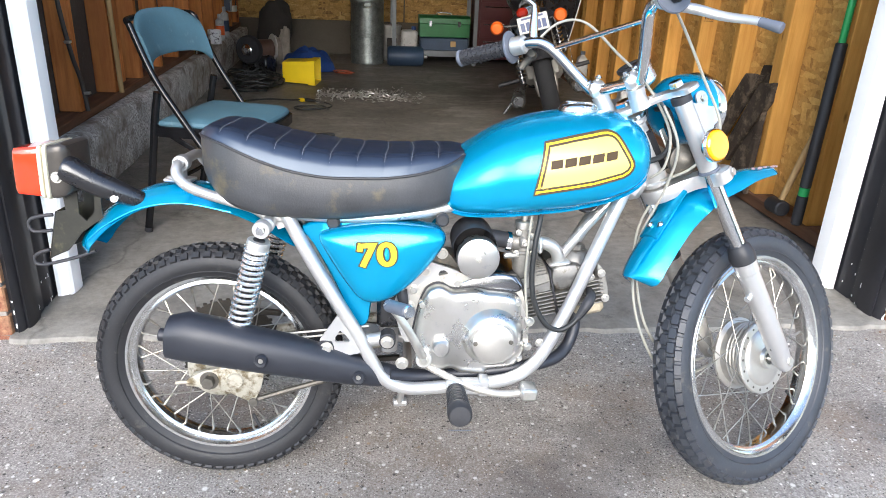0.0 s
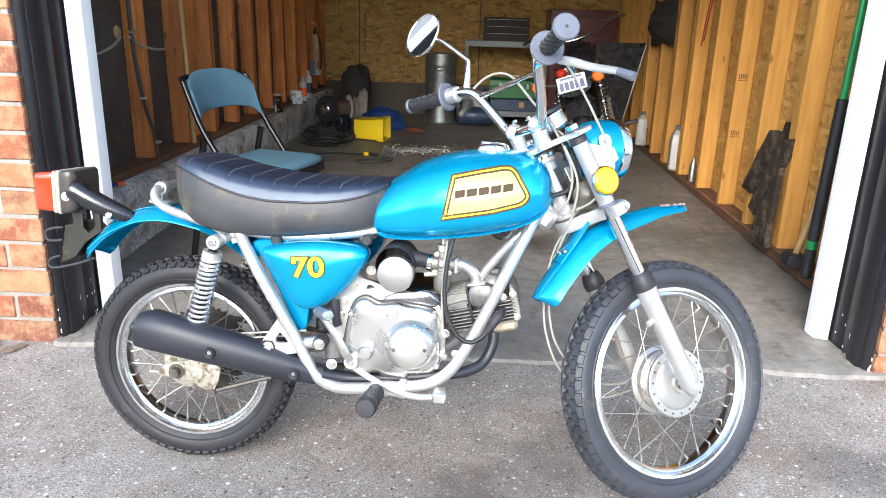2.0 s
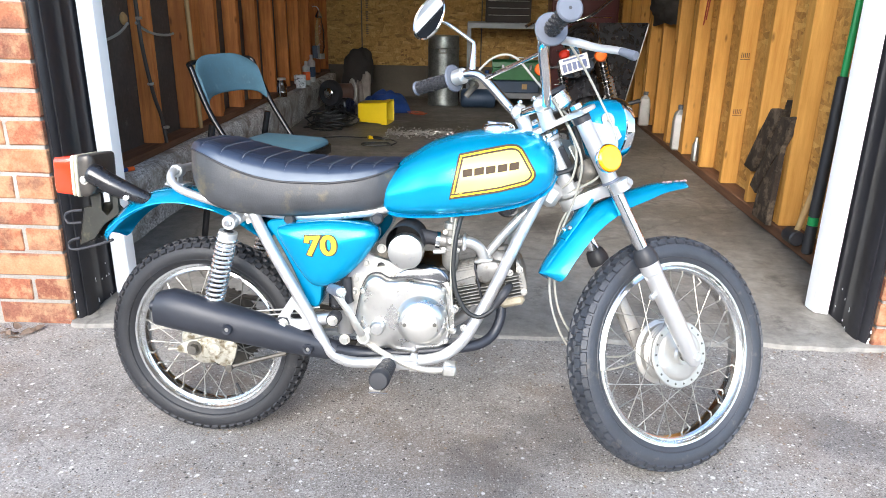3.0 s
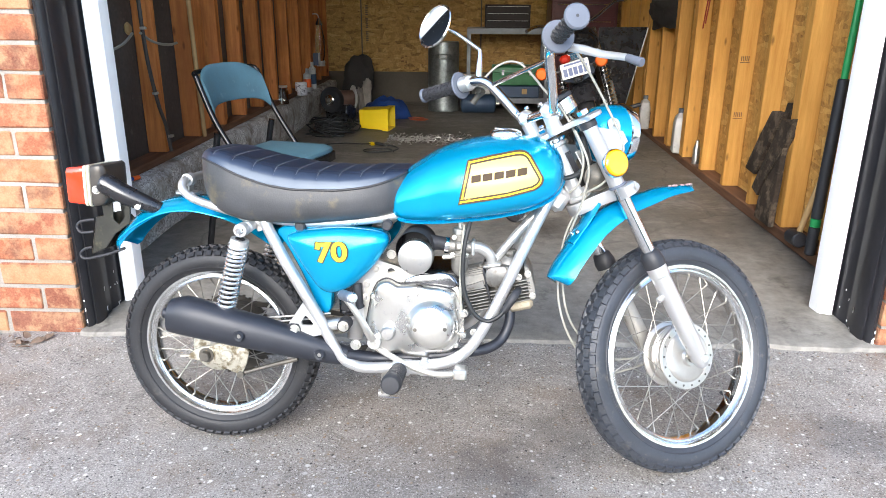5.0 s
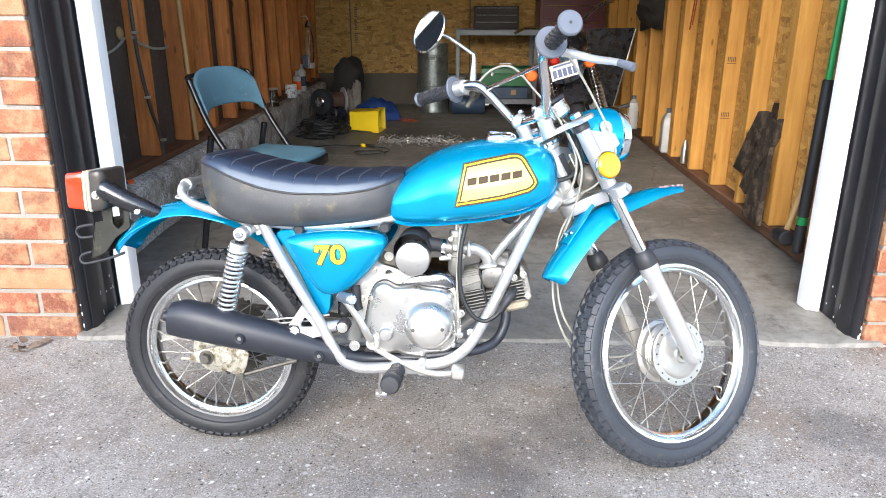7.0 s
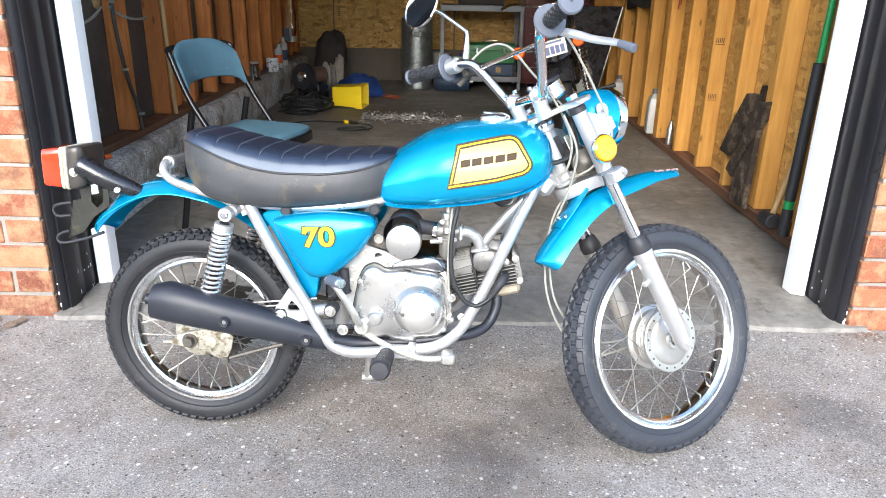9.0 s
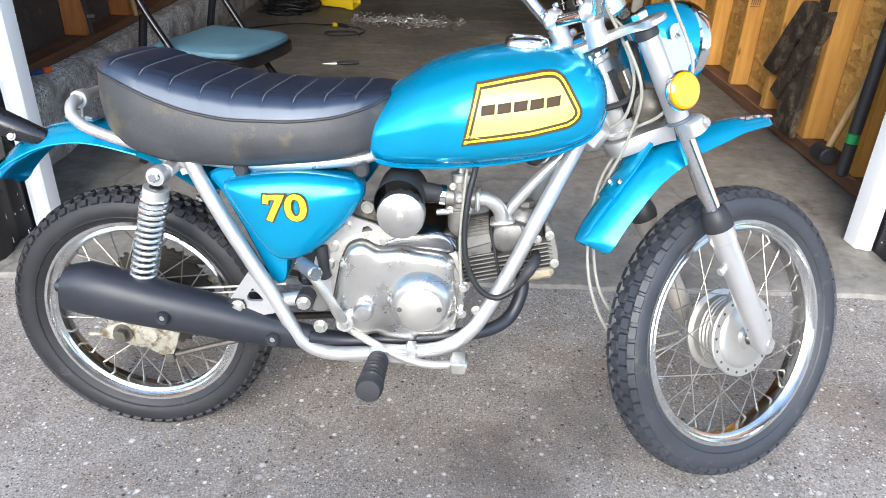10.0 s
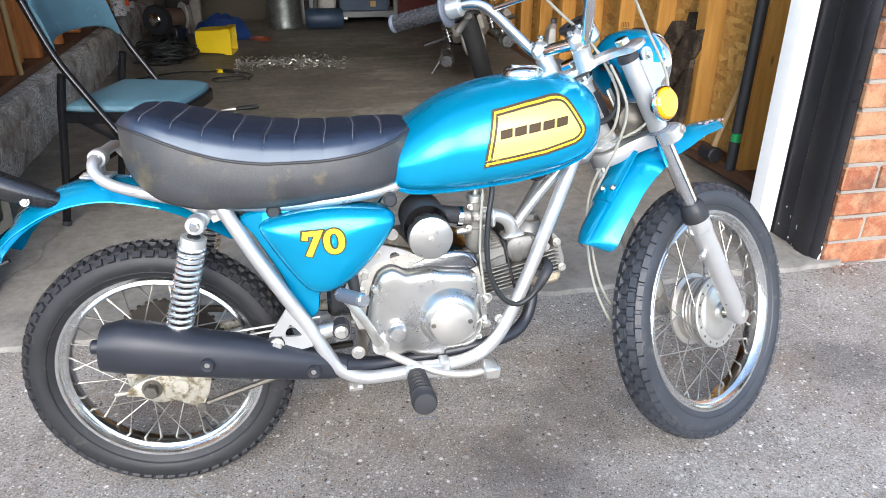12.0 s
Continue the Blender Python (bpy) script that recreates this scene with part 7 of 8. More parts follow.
def workbench():
    g = thing("workbench", "grey metal two-shelf workbench against the rear wall", "workbench", pose(1.31, 7.25, floor_z(7.2)))
    for z in (0.765, 0.125):
        f = Form().box((0, 0, z), (0.76, 0.50, 0.012), 0.002)
        f.box((0, -0.25, z - 0.02), (0.76, 0.004, 0.05), 0.001)
        part("shelf", f, GREY_PAINT, g)
    for x in (-0.37, 0.37):
        for y in (-0.245, 0.24):
            f = Form().box((x, y, 0.385), (0.035, 0.004, 0.77), 0.001).box((x + (0.016 if x < 0 else -0.016), y + 0.016, 0.385), (0.004, 0.035, 0.77), 0.001)
            part("leg", f, GREY_PAINT, g)
    z = floor_z(7.2)
    c = thing("tool_chest", "small dark metal tool chest with bright drawer edges", "tool chest", pose(1.30, 7.16, z + 0.772))
    part("chest_body", Form().box((0, 0, 0.105), (0.42, 0.26, 0.21), 0.004), DARK_CHEST, c)
    for k in range(3):
        d = part("drawer", Form().box((0, -0.132, 0.042 + 0.063 * k), (0.39, 0.006, 0.054), 0.002), DARK_CHEST, c)
        part("drawer_pull", Form().box((0, -0.138, 0.066 + 0.063 * k), (0.38, 0.008, 0.004), 0.0015), STEEL, d)
    b = thing("toolbox", "green metal toolbox with chrome latches", "toolbox", pose(1.40, 7.12, z + 0.248))
    u = thing("parts_case", "low navy plastic parts case under a toolbox", "case", pose(1.40, 7.12, z + 0.132))
    part("case_body", Form().box((0, 0, 0.056), (0.44, 0.22, 0.112), 0.008), NAVY, u)
    part("case_latch", Form().box((0.08, -0.113, 0.060), (0.05, 0.006, 0.05), 0.002), PALE_WOOD, u, "tan latch")
    part("box_body", Form().box((0, 0, 0.060), (0.46, 0.20, 0.12), 0.006), GREEN, b)
    part("lid", Form().rings([[Vector((x, y, zz)) for y, zz in ((-0.103, 0.122), (-0.10, 0.165), (-0.07, 0.185), (0.07, 0.185), (0.10, 0.165), (0.103, 0.122))] for x in (-0.232, 0.232)]), GREEN, b)
    for x in (-0.13, 0.13):
        part("latch", Form().box((x, -0.106, 0.118), (0.025, 0.008, 0.05), 0.002), CHROME, b)
    part("carry_handle", Form().tube([(-0.06, 0, 0.184), (-0.06, 0, 0.205), (0.06, 0, 0.205), (0.06, 0, 0.184)], 0.006, 8, 3), CHROME, b)
    j = thing("plastic_jug", "white plastic jug on the lower shelf", "jug", pose(1.08, 7.08, z + 0.132))
    part("jug_body", Form().box((0, 0, 0.085), (0.15, 0.12, 0.17), 0.02), PLASTIC_WHITE, j)
    part("jug_cap", Form().cyl((0.04, 0, 0.17), (0.04, 0, 0.20), 0.02, 14, 0.003), TARP, j, "blue cap")
    k = thing("paint_bucket", "off-white plastic bucket with a dark label", "bucket", pose(0.93, 7.30, z))
    part("bucket_body", Form().lathe([(0, 0), (0.075, 0), (0.085, 0.30), (0.09, 0.30), (0.09, 0.32), (0, 0.325)], 28, m=pose(0, 0, 0, 90)), PLASTIC_WHITE, k)
    part("bucket_label", Form().box((0.0, -0.083, 0.15), (0.09, 0.006, 0.12), 0.001), RAG, k, "worn dark label")
    t = thing("air_tank", "dark blue cylinder lying on the floor", "cylinder", pose(1.04, 6.93, floor_z(6.93) + 0.088))
    f = Form().tube([(-0.165, 0, 0), (-0.16, 0, 0), (-0.14, 0, 0), (0.14, 0, 0), (0.16, 0, 0), (0.165, 0, 0)], [0.05, 0.075, 0.088, 0.088, 0.075, 0.05], 24)
    part("cylinder_body", f, NAVY, t)
    part("end_valve", Form().cyl((0.165, 0, 0), (0.20, 0, 0), 0.015, 12, 0.002), STEEL, t)
    r = thing("roller_cabinet", "dark red metal tool cabinet with drawers", "tool cabinet", pose(2.02, 7.33, floor_z(7.3)))
    part("cabinet_body", Form().box((0, 0, 0.56), (0.62, 0.44, 1.02), 0.006), RED_CHEST, r)
    for k2 in range(6):
        d = part("drawer", Form().box((0, -0.224, 0.16 + 0.155 * k2), (0.57, 0.008, 0.135), 0.003), RED_CHEST, r)
        part("drawer_pull", Form().box((0, -0.232, 0.21 + 0.155 * k2), (0.50, 0.010, 0.010), 0.002), CHROME, d)
    for x in (-0.25, 0.25):
        for y in (-0.17, 0.17):
            part("castor", Form().cyl((x - 0.012, y, 0.028), (x + 0.012, y, 0.028), 0.028, 16, 0.003), BLACK_RUBBER, r)


def rumpled(name, label, category, m, sx, sy, h, material, seed, n=26, stuff=""):
    """A loose heap of cloth or sheeting."""
    f = Form()
    rows = []
    for i in range(n):
        row = []
        for j in range(n):
            u, v = i / (n - 1) * 2 - 1, j / (n - 1) * 2 - 1
            d = max(0, 1 - (u * u + v * v))
            k = noise.noise((u * 2.6 + seed, v * 2.6, seed)) + 0.5 * noise.noise((u * 6 + seed, v * 6, seed))
            e = 1 + 0.25 * noise.noise((u * 1.4, v * 1.4, seed + 5))
            row.append(Vector((u * sx * e, v * sy * e, max(0.002, d ** 0.6 * h * (0.80 + 0.38 * k * min(1.0, 0.16 / h))))))
        rows.append(row)
    f.rings(rows, closed=False, cap=False)
    ob = part(name, f, material, smooth=70)
    ob.matrix_world = m
    return tagged(ob, label, category)


def blob(name, size, material, seed, rough=0.2):
    """A lumpy, creased bundle."""
    f = Form()
    rows = []
    for i in range(1, 22):
        v = math.pi * i / 22
        row = []
        for j in range(28):
            u = 2 * math.pi * j / 28
            d = Vector([math.copysign(abs(c) ** 0.72, c) for c in (math.sin(v) * math.cos(u), math.sin(v) * math.sin(u), math.cos(v))])
            k = 1 + rough * noise.noise(d * 1.7 + Vector((seed, 0, 0))) + rough * 0.5 * noise.noise(d * 4.5 + Vector((0, seed, 0)))
            row.append(Vector((d.x * size[0] * k, d.y * size[1] * k, d.z * size[2] * min(k, 1.12))))
        rows.append(row)
    f.rings(rows)
    return part(name, f, material, smooth=70)


def coil(r, n, seed, wire=0.0045, h=0.05):
    """A loose coil of cable."""
    rng = random.Random(seed)
    pts = []
    for i in range(n * 14):
        a = i / 14 * 2 * math.pi
        rr = r * (0.75 + 0.3 * rng.random() * 0.4 + 0.25 * math.sin(a * 0.37 + seed))
        pts.append((rr * math.cos(a) * 1.25, rr * math.sin(a) * 0.8, wire + h * (0.5 + 0.5 * math.sin(a * 0.61 + seed)) * rng.uniform(0.6, 1)))
    return Form().tube(pts, wire, 6, 2)


def cable_things():
    for x, y, r, n, s in ((-0.15, 5.80, 0.17, 5, 1), (-0.13, 5.62, 0.15, 4, 2), (-0.22, 6.02, 0.14, 4, 3)):
        ob = part("cable_coil", coil(r, n, s, 0.006, 0.10), CABLE_BLACK)
        ob.matrix_world = pose(x, y, floor_z(y))
        tagged(ob, "tangled coil of black extension cable", "cable", "cable coils")
    g = thing("extension_cord", "black extension cord with a yellow plug on the floor", "extension cord", pose(0, 0, floor_z(5.2)))
    f = Form().tube([(-0.35, 5.05, 0.006), (-0.15, 5.22, 0.006), (0.02, 5.31, 0.006), (0.16, 5.29, 0.006), (0.235, 5.24, 0.02)], 0.005, 8, 8)
    f.tube([(0.30, 5.20, 0.02), (0.40, 5.22, 0.006), (0.45, 5.12, 0.006), (0.40, 5.02, 0.006), (0.25, 4.98, 0.006), (0.22, 5.04, 0.012), (0.38, 5.08, 0.012), (0.43, 5.00, 0.006)], 0.005, 8, 8)
    part("cord", f, CABLE_BLACK, g)
    part("plug", Form().tube([(0.225, 5.265, 0.016), (0.24, 5.25, 0.016), (0.25, 5.245, 0.016), (0.265, 5.235, 0.016)], [0.009, 0.015, 0.014, 0.009], 12), PLASTIC_YELLOW, g, "yellow plug body")
    part("socket", Form().tube([(0.27, 5.232, 0.022), (0.28, 5.225, 0.022), (0.33, 5.19, 0.022), (0.34, 5.185, 0.02)], [0.010, 0.013, 0.011, 0.007], 12), CABLE_BLACK, g)
    p = thing("pliers", "pliers with dark grips lying on the floor", "pliers", pose(0.395, 4.30, floor_z(4.3) + 0.004, 0, 0, 14))
    part("jaws", Form().tube([(-0.095, 0, 0.006), (-0.06, 0, 0.007), (-0.02, 0, 0.008)], [0.002, 0.006, 0.011], 10, flat=0.6), STEEL, p)
    for s in (-1, 1):
        part("grip", Form().tube([(-0.02, 0, 0.008), (0.02, s * 0.012, 0.008), (0.07, s * 0.016, 0.008), (0.10, s * 0.012, 0.008)], [0.006, 0.008, 0.008, 0.006], 10, 3), CABLE_BLACK, p, "dark plastic grip")


def loose_hardware():
    """Nuts, bolts and washers spread over the floor."""
    rng = random.Random(11)
    f = Form()
    for _ in range(420):
        x = 0.32 + 0.72 * rng.betavariate(1.3, 1.7)
        y = 5.52 + rng.gauss(0, 0.09) + 0.05 * (x - 0.6)
        if rng.random() < 0.18:
            x, y = rng.uniform(0.70, 1.10), rng.uniform(5.25, 5.75)
        z = floor_z(y)
        k, a, s = rng.random(), rng.uniform(0, math.pi), rng.uniform(0.45, 0.95)
        m = pose(x, y, z + 0.007 * s, rng.uniform(-30, 30), rng.uniform(-30, 30), math.degrees(a))
        g = Form()
        if k < 0.45:
            g.cyl((-0.018 * s, 0, 0), (0.018 * s, 0, 0), 0.0035 * s, 6)
            g.cyl((0.018 * s, 0, 0), (0.026 * s, 0, 0), 0.0075 * s, 6)
        elif k < 0.75:
            g.lathe([(0.004 * s, -0.004 * s), (0.009 * s, -0.004 * s), (0.009 * s, 0.004 * s), (0.004 * s, 0.004 * s)], 6, True, pose(0, 0, 0, 90))
        else:
            g.lathe([(0.006 * s, -0.0012), (0.013 * s, -0.0012), (0.013 * s, 0.0012), (0.006 * s, 0.0012)], 10, True, pose(0, 0, 0, 90))
        f.join(g, m)
    tagged(part("loose_hardware", f, plain("bright_hardware", (0.50, 0.49, 0.47), 0.34, 1.0, 0.2, 60, 300, 0.0), smooth=30), "scattered bright nuts, bolts and washers on the floor", "hardware", "", "stuff")


def left_clutter():
    z6 = floor_z(6.3)
    # bench grinder and dark bag against the kerb
    g = thing("bench_grinder", "dark bench grinder with a bright wheel hub", "grinder", pose(-0.22, 6.28, z6 + 0.10, 0, 0, -22))
    part("wheel_guard", Form().lathe([(0.03, -0.05), (0.100, -0.05), (0.110, -0.035), (0.110, 0.0), (0.06, 0.02), (0.03, 0.02)], 36, True, pose(0, -0.02, 0.10)), BLACK_RUBBER, g)
    part("wheel_hub", Form().lathe([(0.0, -0.075), (0.018, -0.075), (0.022, -0.068), (0.040, -0.064), (0.046, -0.058), (0.046, -0.05), (0.0, -0.05)], 28, m=pose(0, -0.02, 0.10)), CHROME, g, "bright hub")
    part("motor", Form().cyl((0.0, 0.0, 0.10), (0.115, 0.125, 0.10), 0.075, 24, 0.01), plain("brown_motor", (0.10, 0.055, 0.04), 0.5, 0.1, 0.2), g, "brown motor drum")
    part("flange", Form().cyl((0.115, 0.125, 0.115), (0.122, 0.133, 0.115), 0.100, 32, 0.002), PLASTIC_WHITE, g, "white round flange")
    part("base", Form().box((0.03, 0.05, -0.02), (0.22, 0.16, 0.16), 0.01), BLACK_PAINT, g)
    ob = blob("tool_bag", (0.150, 0.12, 0.265), RAG, 3, 0.24)
    ob.matrix_world = pose(-0.125, 6.98, 0.335, 0, 6, 0)
    tagged(ob, "bulky black fabric bag slumped by the rear wall", "bag")
    pale = plain("pale_rag", (0.30, 0.26, 0.215), 0.9, 0, 0.3, 14, 90, 0.4)
    for x, y, h, w, k in ((-0.07, 6.82, 0.250, 0.030, 1), (-0.125, 6.81, 0.220, 0.026, 2), (-0.015, 6.84, 0.320, 0.032, 4)):
        ob = blob("rag", (w, 0.045, h / 2), pale, k + 8, 0.30)
        ob.matrix_world = pose(x, y, floor_z(y) + h / 2 - 0.01, 0, 3 * k - 6, 20 * k)
        tagged(ob, "pale dirty rag hanging against a black bag", "rag", "pale rags")
    rumpled("tarpaulin", "crumpled blue tarpaulin on the floor", "tarpaulin", pose(0.20, 6.62, floor_z(6.6), 0, 0, 6), 0.24, 0.16, 0.21, TARP, 5)
    ob = part("hose", coil(0.07, 3, 6, 0.004, 0.02), plain("orange_hose", (0.28, 0.06, 0.025), 0.5), None)
    ob.matrix_world = pose(0.50, 6.45, floor_z(6.45))
    tagged(ob, "small coil of dull orange cord", "cord")
    c = thing("paint_tin", "small white tin with dark splashes on the kerb", "tin", pose(-0.475, 6.15, 0.330))
    part("tin_body", Form().lathe([(0, 0), (0.048, 0), (0.05, 0.005), (0.05, 0.10), (0.048, 0.105), (0.046, 0.10), (0, 0.098)], 26, m=pose(0, 0, 0, 90)), plain("splashed_white", (0.70, 0.70, 0.69), 0.4, 0, 0.04, 30, 90, 0.0, dirt=(0.03, 0.02, 0.03), dirt_at=0.52), c)
    j = thing("glass_jar", "clear glass jar on the sill", "jar", pose(-0.475, 5.55, 0.330))
    part("jar_body", Form().lathe([(0, 0), (0.035, 0), (0.038, 0.005), (0.038, 0.09), (0.03, 0.11), (0.03, 0.125)], 24, m=pose(0, 0, 0, 90)), glass("jar_glass", (0.9, 0.95, 0.92), 0.05), j)
    part("jar_lid", Form().cyl((0, 0, 0.125), (0, 0, 0.14), 0.033, 20, 0.002), STEEL, j)
    for y, h, label, mm in ((6.20, 0.20, "white spray can on the kerb", PLASTIC_WHITE), (6.42, 0.24, "pale plastic bottle on the kerb", PLASTIC_WHITE)):
        s = thing("spray_can", label, "spray can", pose(-0.475, y + 0.2, 0.330), "cans on the kerb")
        part("can_body", Form().lathe([(0, 0), (0.033, 0), (0.033, h * 0.75), (0.02, h * 0.82), (0.014, h * 0.84), (0.014, h), (0, h)], 24, m=pose(0, 0, 0, 90)), mm, s)
        part("can_label", Form().lathe([(0.0335, h * 0.2), (0.0336, h * 0.21), (0.0336, h * 0.55), (0.0335, h * 0.56)], 24, m=pose(0, 0, 0, 90)), ORANGE if y < 6.3 else NAVY, s, "printed label")
    l = thing("lantern", "tall glass hurricane lamp hanging on the wall", "lamp", pose(-0.46, 6.95, 0.56))
    part("lamp_glass", Form().lathe([(0.03, 0.0), (0.045, 0.06), (0.045, 0.20), (0.025, 0.30), (0.025, 0.32)], 24, m=pose(0, 0, 0, 90)), glass("lamp_glass", (0.95, 0.97, 0.96), 0.05), l)
    part("lamp_cap", Form().lathe([(0.0, 0.39), (0.012, 0.385), (0.035, 0.335), (0.03, 0.32), (0.0, 0.32)], 24, m=pose(0, 0, 0, 90)), CHROME, l)
    part("lamp_base", Form().cyl((0, 0, -0.05), (0, 0, 0.0), 0.04, 20, 0.004), STEEL, l)
    part("wall_hook", Form().tube([(0, 0, 0.39), (-0.02, 0, 0.42), (-0.06, 0, 0.42)], 0.004, 8, 3), STEEL, l)
    o = thing("outlet_box", "small grey electrical outlet box on a stud", "outlet", pose(-0.480, 6.85, 0.58))
    part("box_body", Form().box((0, 0, 0), (0.05, 0.07, 0.11), 0.004), GREY_RUBBER, o)
    part("face_plate", Form().box((0.027, 0, 0), (0.005, 0.075, 0.115), 0.002), PLASTIC_WHITE, o)
    w = thing("wiring", "old grey cables and conduit fixed to the studs", "wiring")
    part("conduit", Form().tube([(-0.497, 3.26, 1.9), (-0.497, 3.26, 1.2), (-0.495, 3.27, 0.85), (-0.490, 3.32, 0.62), (-0.485, 3.37, 0.50), (-0.48, 3.385, 0.375)], 0.009, 10, 5), plain("dark_conduit", (0.06, 0.05, 0.045), 0.5), w)
    part("pale_pole", Form().tube([(-0.495, 3.80, 2.2), (-0.493, 3.84, 1.0), (-0.49, 3.87, 0.365)], 0.012, 10, 3), PALE_WOOD, w, "pale wooden batten")
    part("cable_run", Form().tube([(-0.50, 2.49, 0.86), (-0.50, 2.70, 0.845), (-0.505, 2.90, 0.86), (-0.50, 3.07, 0.89), (-0.50, 3.17, 0.93)], 0.006, 8, 6), CABLE_GREY, w)
    part("cable_run", Form().tube([(-0.50, 3.25, 0.93), (-0.50, 3.34, 0.895), (-0.50, 3.46, 0.872), (-0.50, 3.58, 0.865), (-0.515, 3.68, 0.868)], 0.006, 8, 6), CABLE_GREY, w)
    for z in (0.95, 0.66, 0.45):
        y = 3.265 if z > 0.9 else 3.31 if z > 0.6 else 3.378
        part("clip", Form().box((-0.492 if z > 0.5 else -0.470, y, z), (0.022, 0.026, 0.012), 0.002), STEEL, w)
    p = thing("marker_pen", "orange-capped marker lying on the sill", "marker", pose(-0.470, 2.94, 0.341, 0, 0, 62))
    part("pen_body", Form().cyl((-0.05, 0, 0), (0.0, 0, 0), 0.008, 14, 0.002), TARP, p, "blue barrel")
    part("pen_cap", Form().cyl((0.0, 0, 0), (0.032, 0, 0), 0.010, 14, 0.003), ORANGE, p, "orange cap")
    k = part("cork_knot", Form().lathe([(0, -0.012), (0.02, -0.01), (0.03, 0.0), (0.02, 0.012), (0, 0.014)], 14, m=pose(0, 0, 0, 0, 0, 90)), PALE_WOOD)
    k.matrix_world = pose(-0.594, 3.335, 0.945)
    tagged(k, "small pale foam patch on the tar paper", "patch")


def right_clutter():
    # dark dusty boards leaning between the studs
    boards = (((3.628, 0.280), (3.425, 0.592), (3.290, 0.604), (3.514, 0.272), 2.366), ((3.472, 0.212), (3.263, 0.574), (3.160, 0.592), (3.160, 0.510), (3.40, 0.195), 2.352), ((3.335, 0.104), (3.324, 0.221), (3.162, 0.470), (3.160, 0.380), (3.160, 0.104), 2.334), ((3.375, 0.560), (3.343, 0.640), (3.205, 0.655), (3.200, 0.570), 2.400))
    for k, (*outline, x) in enumerate(boards):
        ring = []
        for a, b in zip(outline, outline[1:] + outline[:1]):
            for q in range(5):
                y, z = a[0] + (b[0] - a[0]) * q / 5, a[1] + (b[1] - a[1]) * q / 5
                ring.append((y + 0.008 * noise.noise((y * 17, z * 17, k)), z + (0.008 * noise.noise((y * 17, z * 17, k + 5)) if z > 0.14 else 0)))
        lean = lambda z: 0.030 * (z - 0.1)
        cy, cz = sum(p[0] for p in ring) / len(ring), sum(p[1] for p in ring) / len(ring)
        rows = []
        for dx, g in ((0.020, 1.0), (0.0, 1.0), (-0.004, 0.96), (-0.005, 0.7), (-0.005, 0.35), (-0.005, 0.02)):
            rows.append([Vector((x + dx + lean(z) + 0.006 * noise.noise((y * 9 * g, z * 9 * g, k)) * (g < 1), cy + (y - cy) * g, cz + (z - cz) * g)) for y, z in ring])
        ob = part("leaning_board", Form().rings(rows), MAT, smooth=35)
        tagged(ob, "dark weathered board offcut leaning between the studs", "board", "leaning boards")
    g = thing("pole_tool", "green pole with a long black foam sleeve leaning by the door", "pole")
    axis = [Vector((2.33, 2.74, 0.115)), Vector((2.40, 2.80, 2.1))]
    at = lambda s: axis[0].lerp(axis[1], s)
    part("pole", Form().cyl(at(0.34), at(1.0), 0.013, 14, 0.002), plain("green_pole_paint", (0.012, 0.28, 0.075), 0.35), g, "bright green tube")
    part("sleeve", Form().cyl(at(0.075), at(0.345), 0.021, 16, 0.004), BLACK_RUBBER, g, "black foam sleeve")
    part("ring", Form().cyl(at(0.058), at(0.076), 0.020, 16, 0.003), plain("green_ring", (0.012, 0.28, 0.075), 0.35), g, "green ring")
    part("tip", Form().cyl(at(0.0), at(0.06), 0.021, 16, 0.006), BLACK_RUBBER, g)
    h = thing("mallet", "mallet with a pale wooden handle and dark rubber head", "mallet")
    part("handle", Form().tube([(2.355, 2.91, 0.15), (2.375, 2.865, 0.34), (2.40, 2.80, 0.58)], [0.012, 0.014, 0.013], 12, 3), PALE_WOOD, h, "pale wooden handle")
    part("head", Form().cyl((2.345, 2.865, 0.135), (2.35, 2.965, 0.128), 0.032, 20, 0.006), BLACK_RUBBER, h, "dark rubber head")
    for x, y, hh, w in ((2.405, 4.97, 0.30, 0.075), (2.40, 6.00, 0.27, 0.07)):
        b = thing("oil_bottle", "grey-white plastic oil bottle standing on the sill by the studs", "bottle", pose(x, y, 0.1025, 0, 0, 80), "bottles by the studs")
        f = Form()
        rows = []
        for z, s in ((0, 0.8), (0.01, 1), (hh * 0.62, 1), (hh * 0.80, 0.8), (hh * 0.88, 0.35), (hh * 0.9, 0.3)):
            rows.append([Vector((p * w * s, q * 0.042 * s, z)) for p, q in round_outline([(-1, -0.7), (-0.7, -1), (0.7, -1), (1, -0.7), (1, 0.7), (0.7, 1), (-0.7, 1), (-1, 0.7)], 3)])
        f.rings(rows)
        part("bottle_body", f, PLASTIC_WHITE, b)
        part("bottle_cap", Form().cyl((0, 0, hh * 0.89), (0, 0, hh), 0.02, 16, 0.003), GREY_RUBBER, b)
        part("bottle_label", Form().box((0, -0.043, hh * 0.34), (0.11, 0.004, hh * 0.35), 0.001), RAG if y > 5.5 else GREY_RUBBER, b, "faded label")
    s = thing("steel_flask", "small bright metal can beside a stud", "can", pose(2.415, 4.58, 0.1025))
    part("can_body", Form().lathe([(0, 0), (0.022, 0), (0.022, 0.10), (0.012, 0.125), (0.010, 0.15), (0, 0.155)], 20, m=pose(0, 0, 0, 90)), STEEL, s)
    ob = rumpled("hanging_cloth", "grey cloth bundle hanging on the studs", "cloth", pose(2.40, 5.65, 1.06, 0, -90, 0), 0.16, 0.36, 0.10, RAG, 13)
    # dark panel leaning behind the parked machine, and straps on the studs
    b = thing("dark_panel", "black sheet panel with a bright edge leaning by the wall", "panel")
    zf = floor_z(6.0)
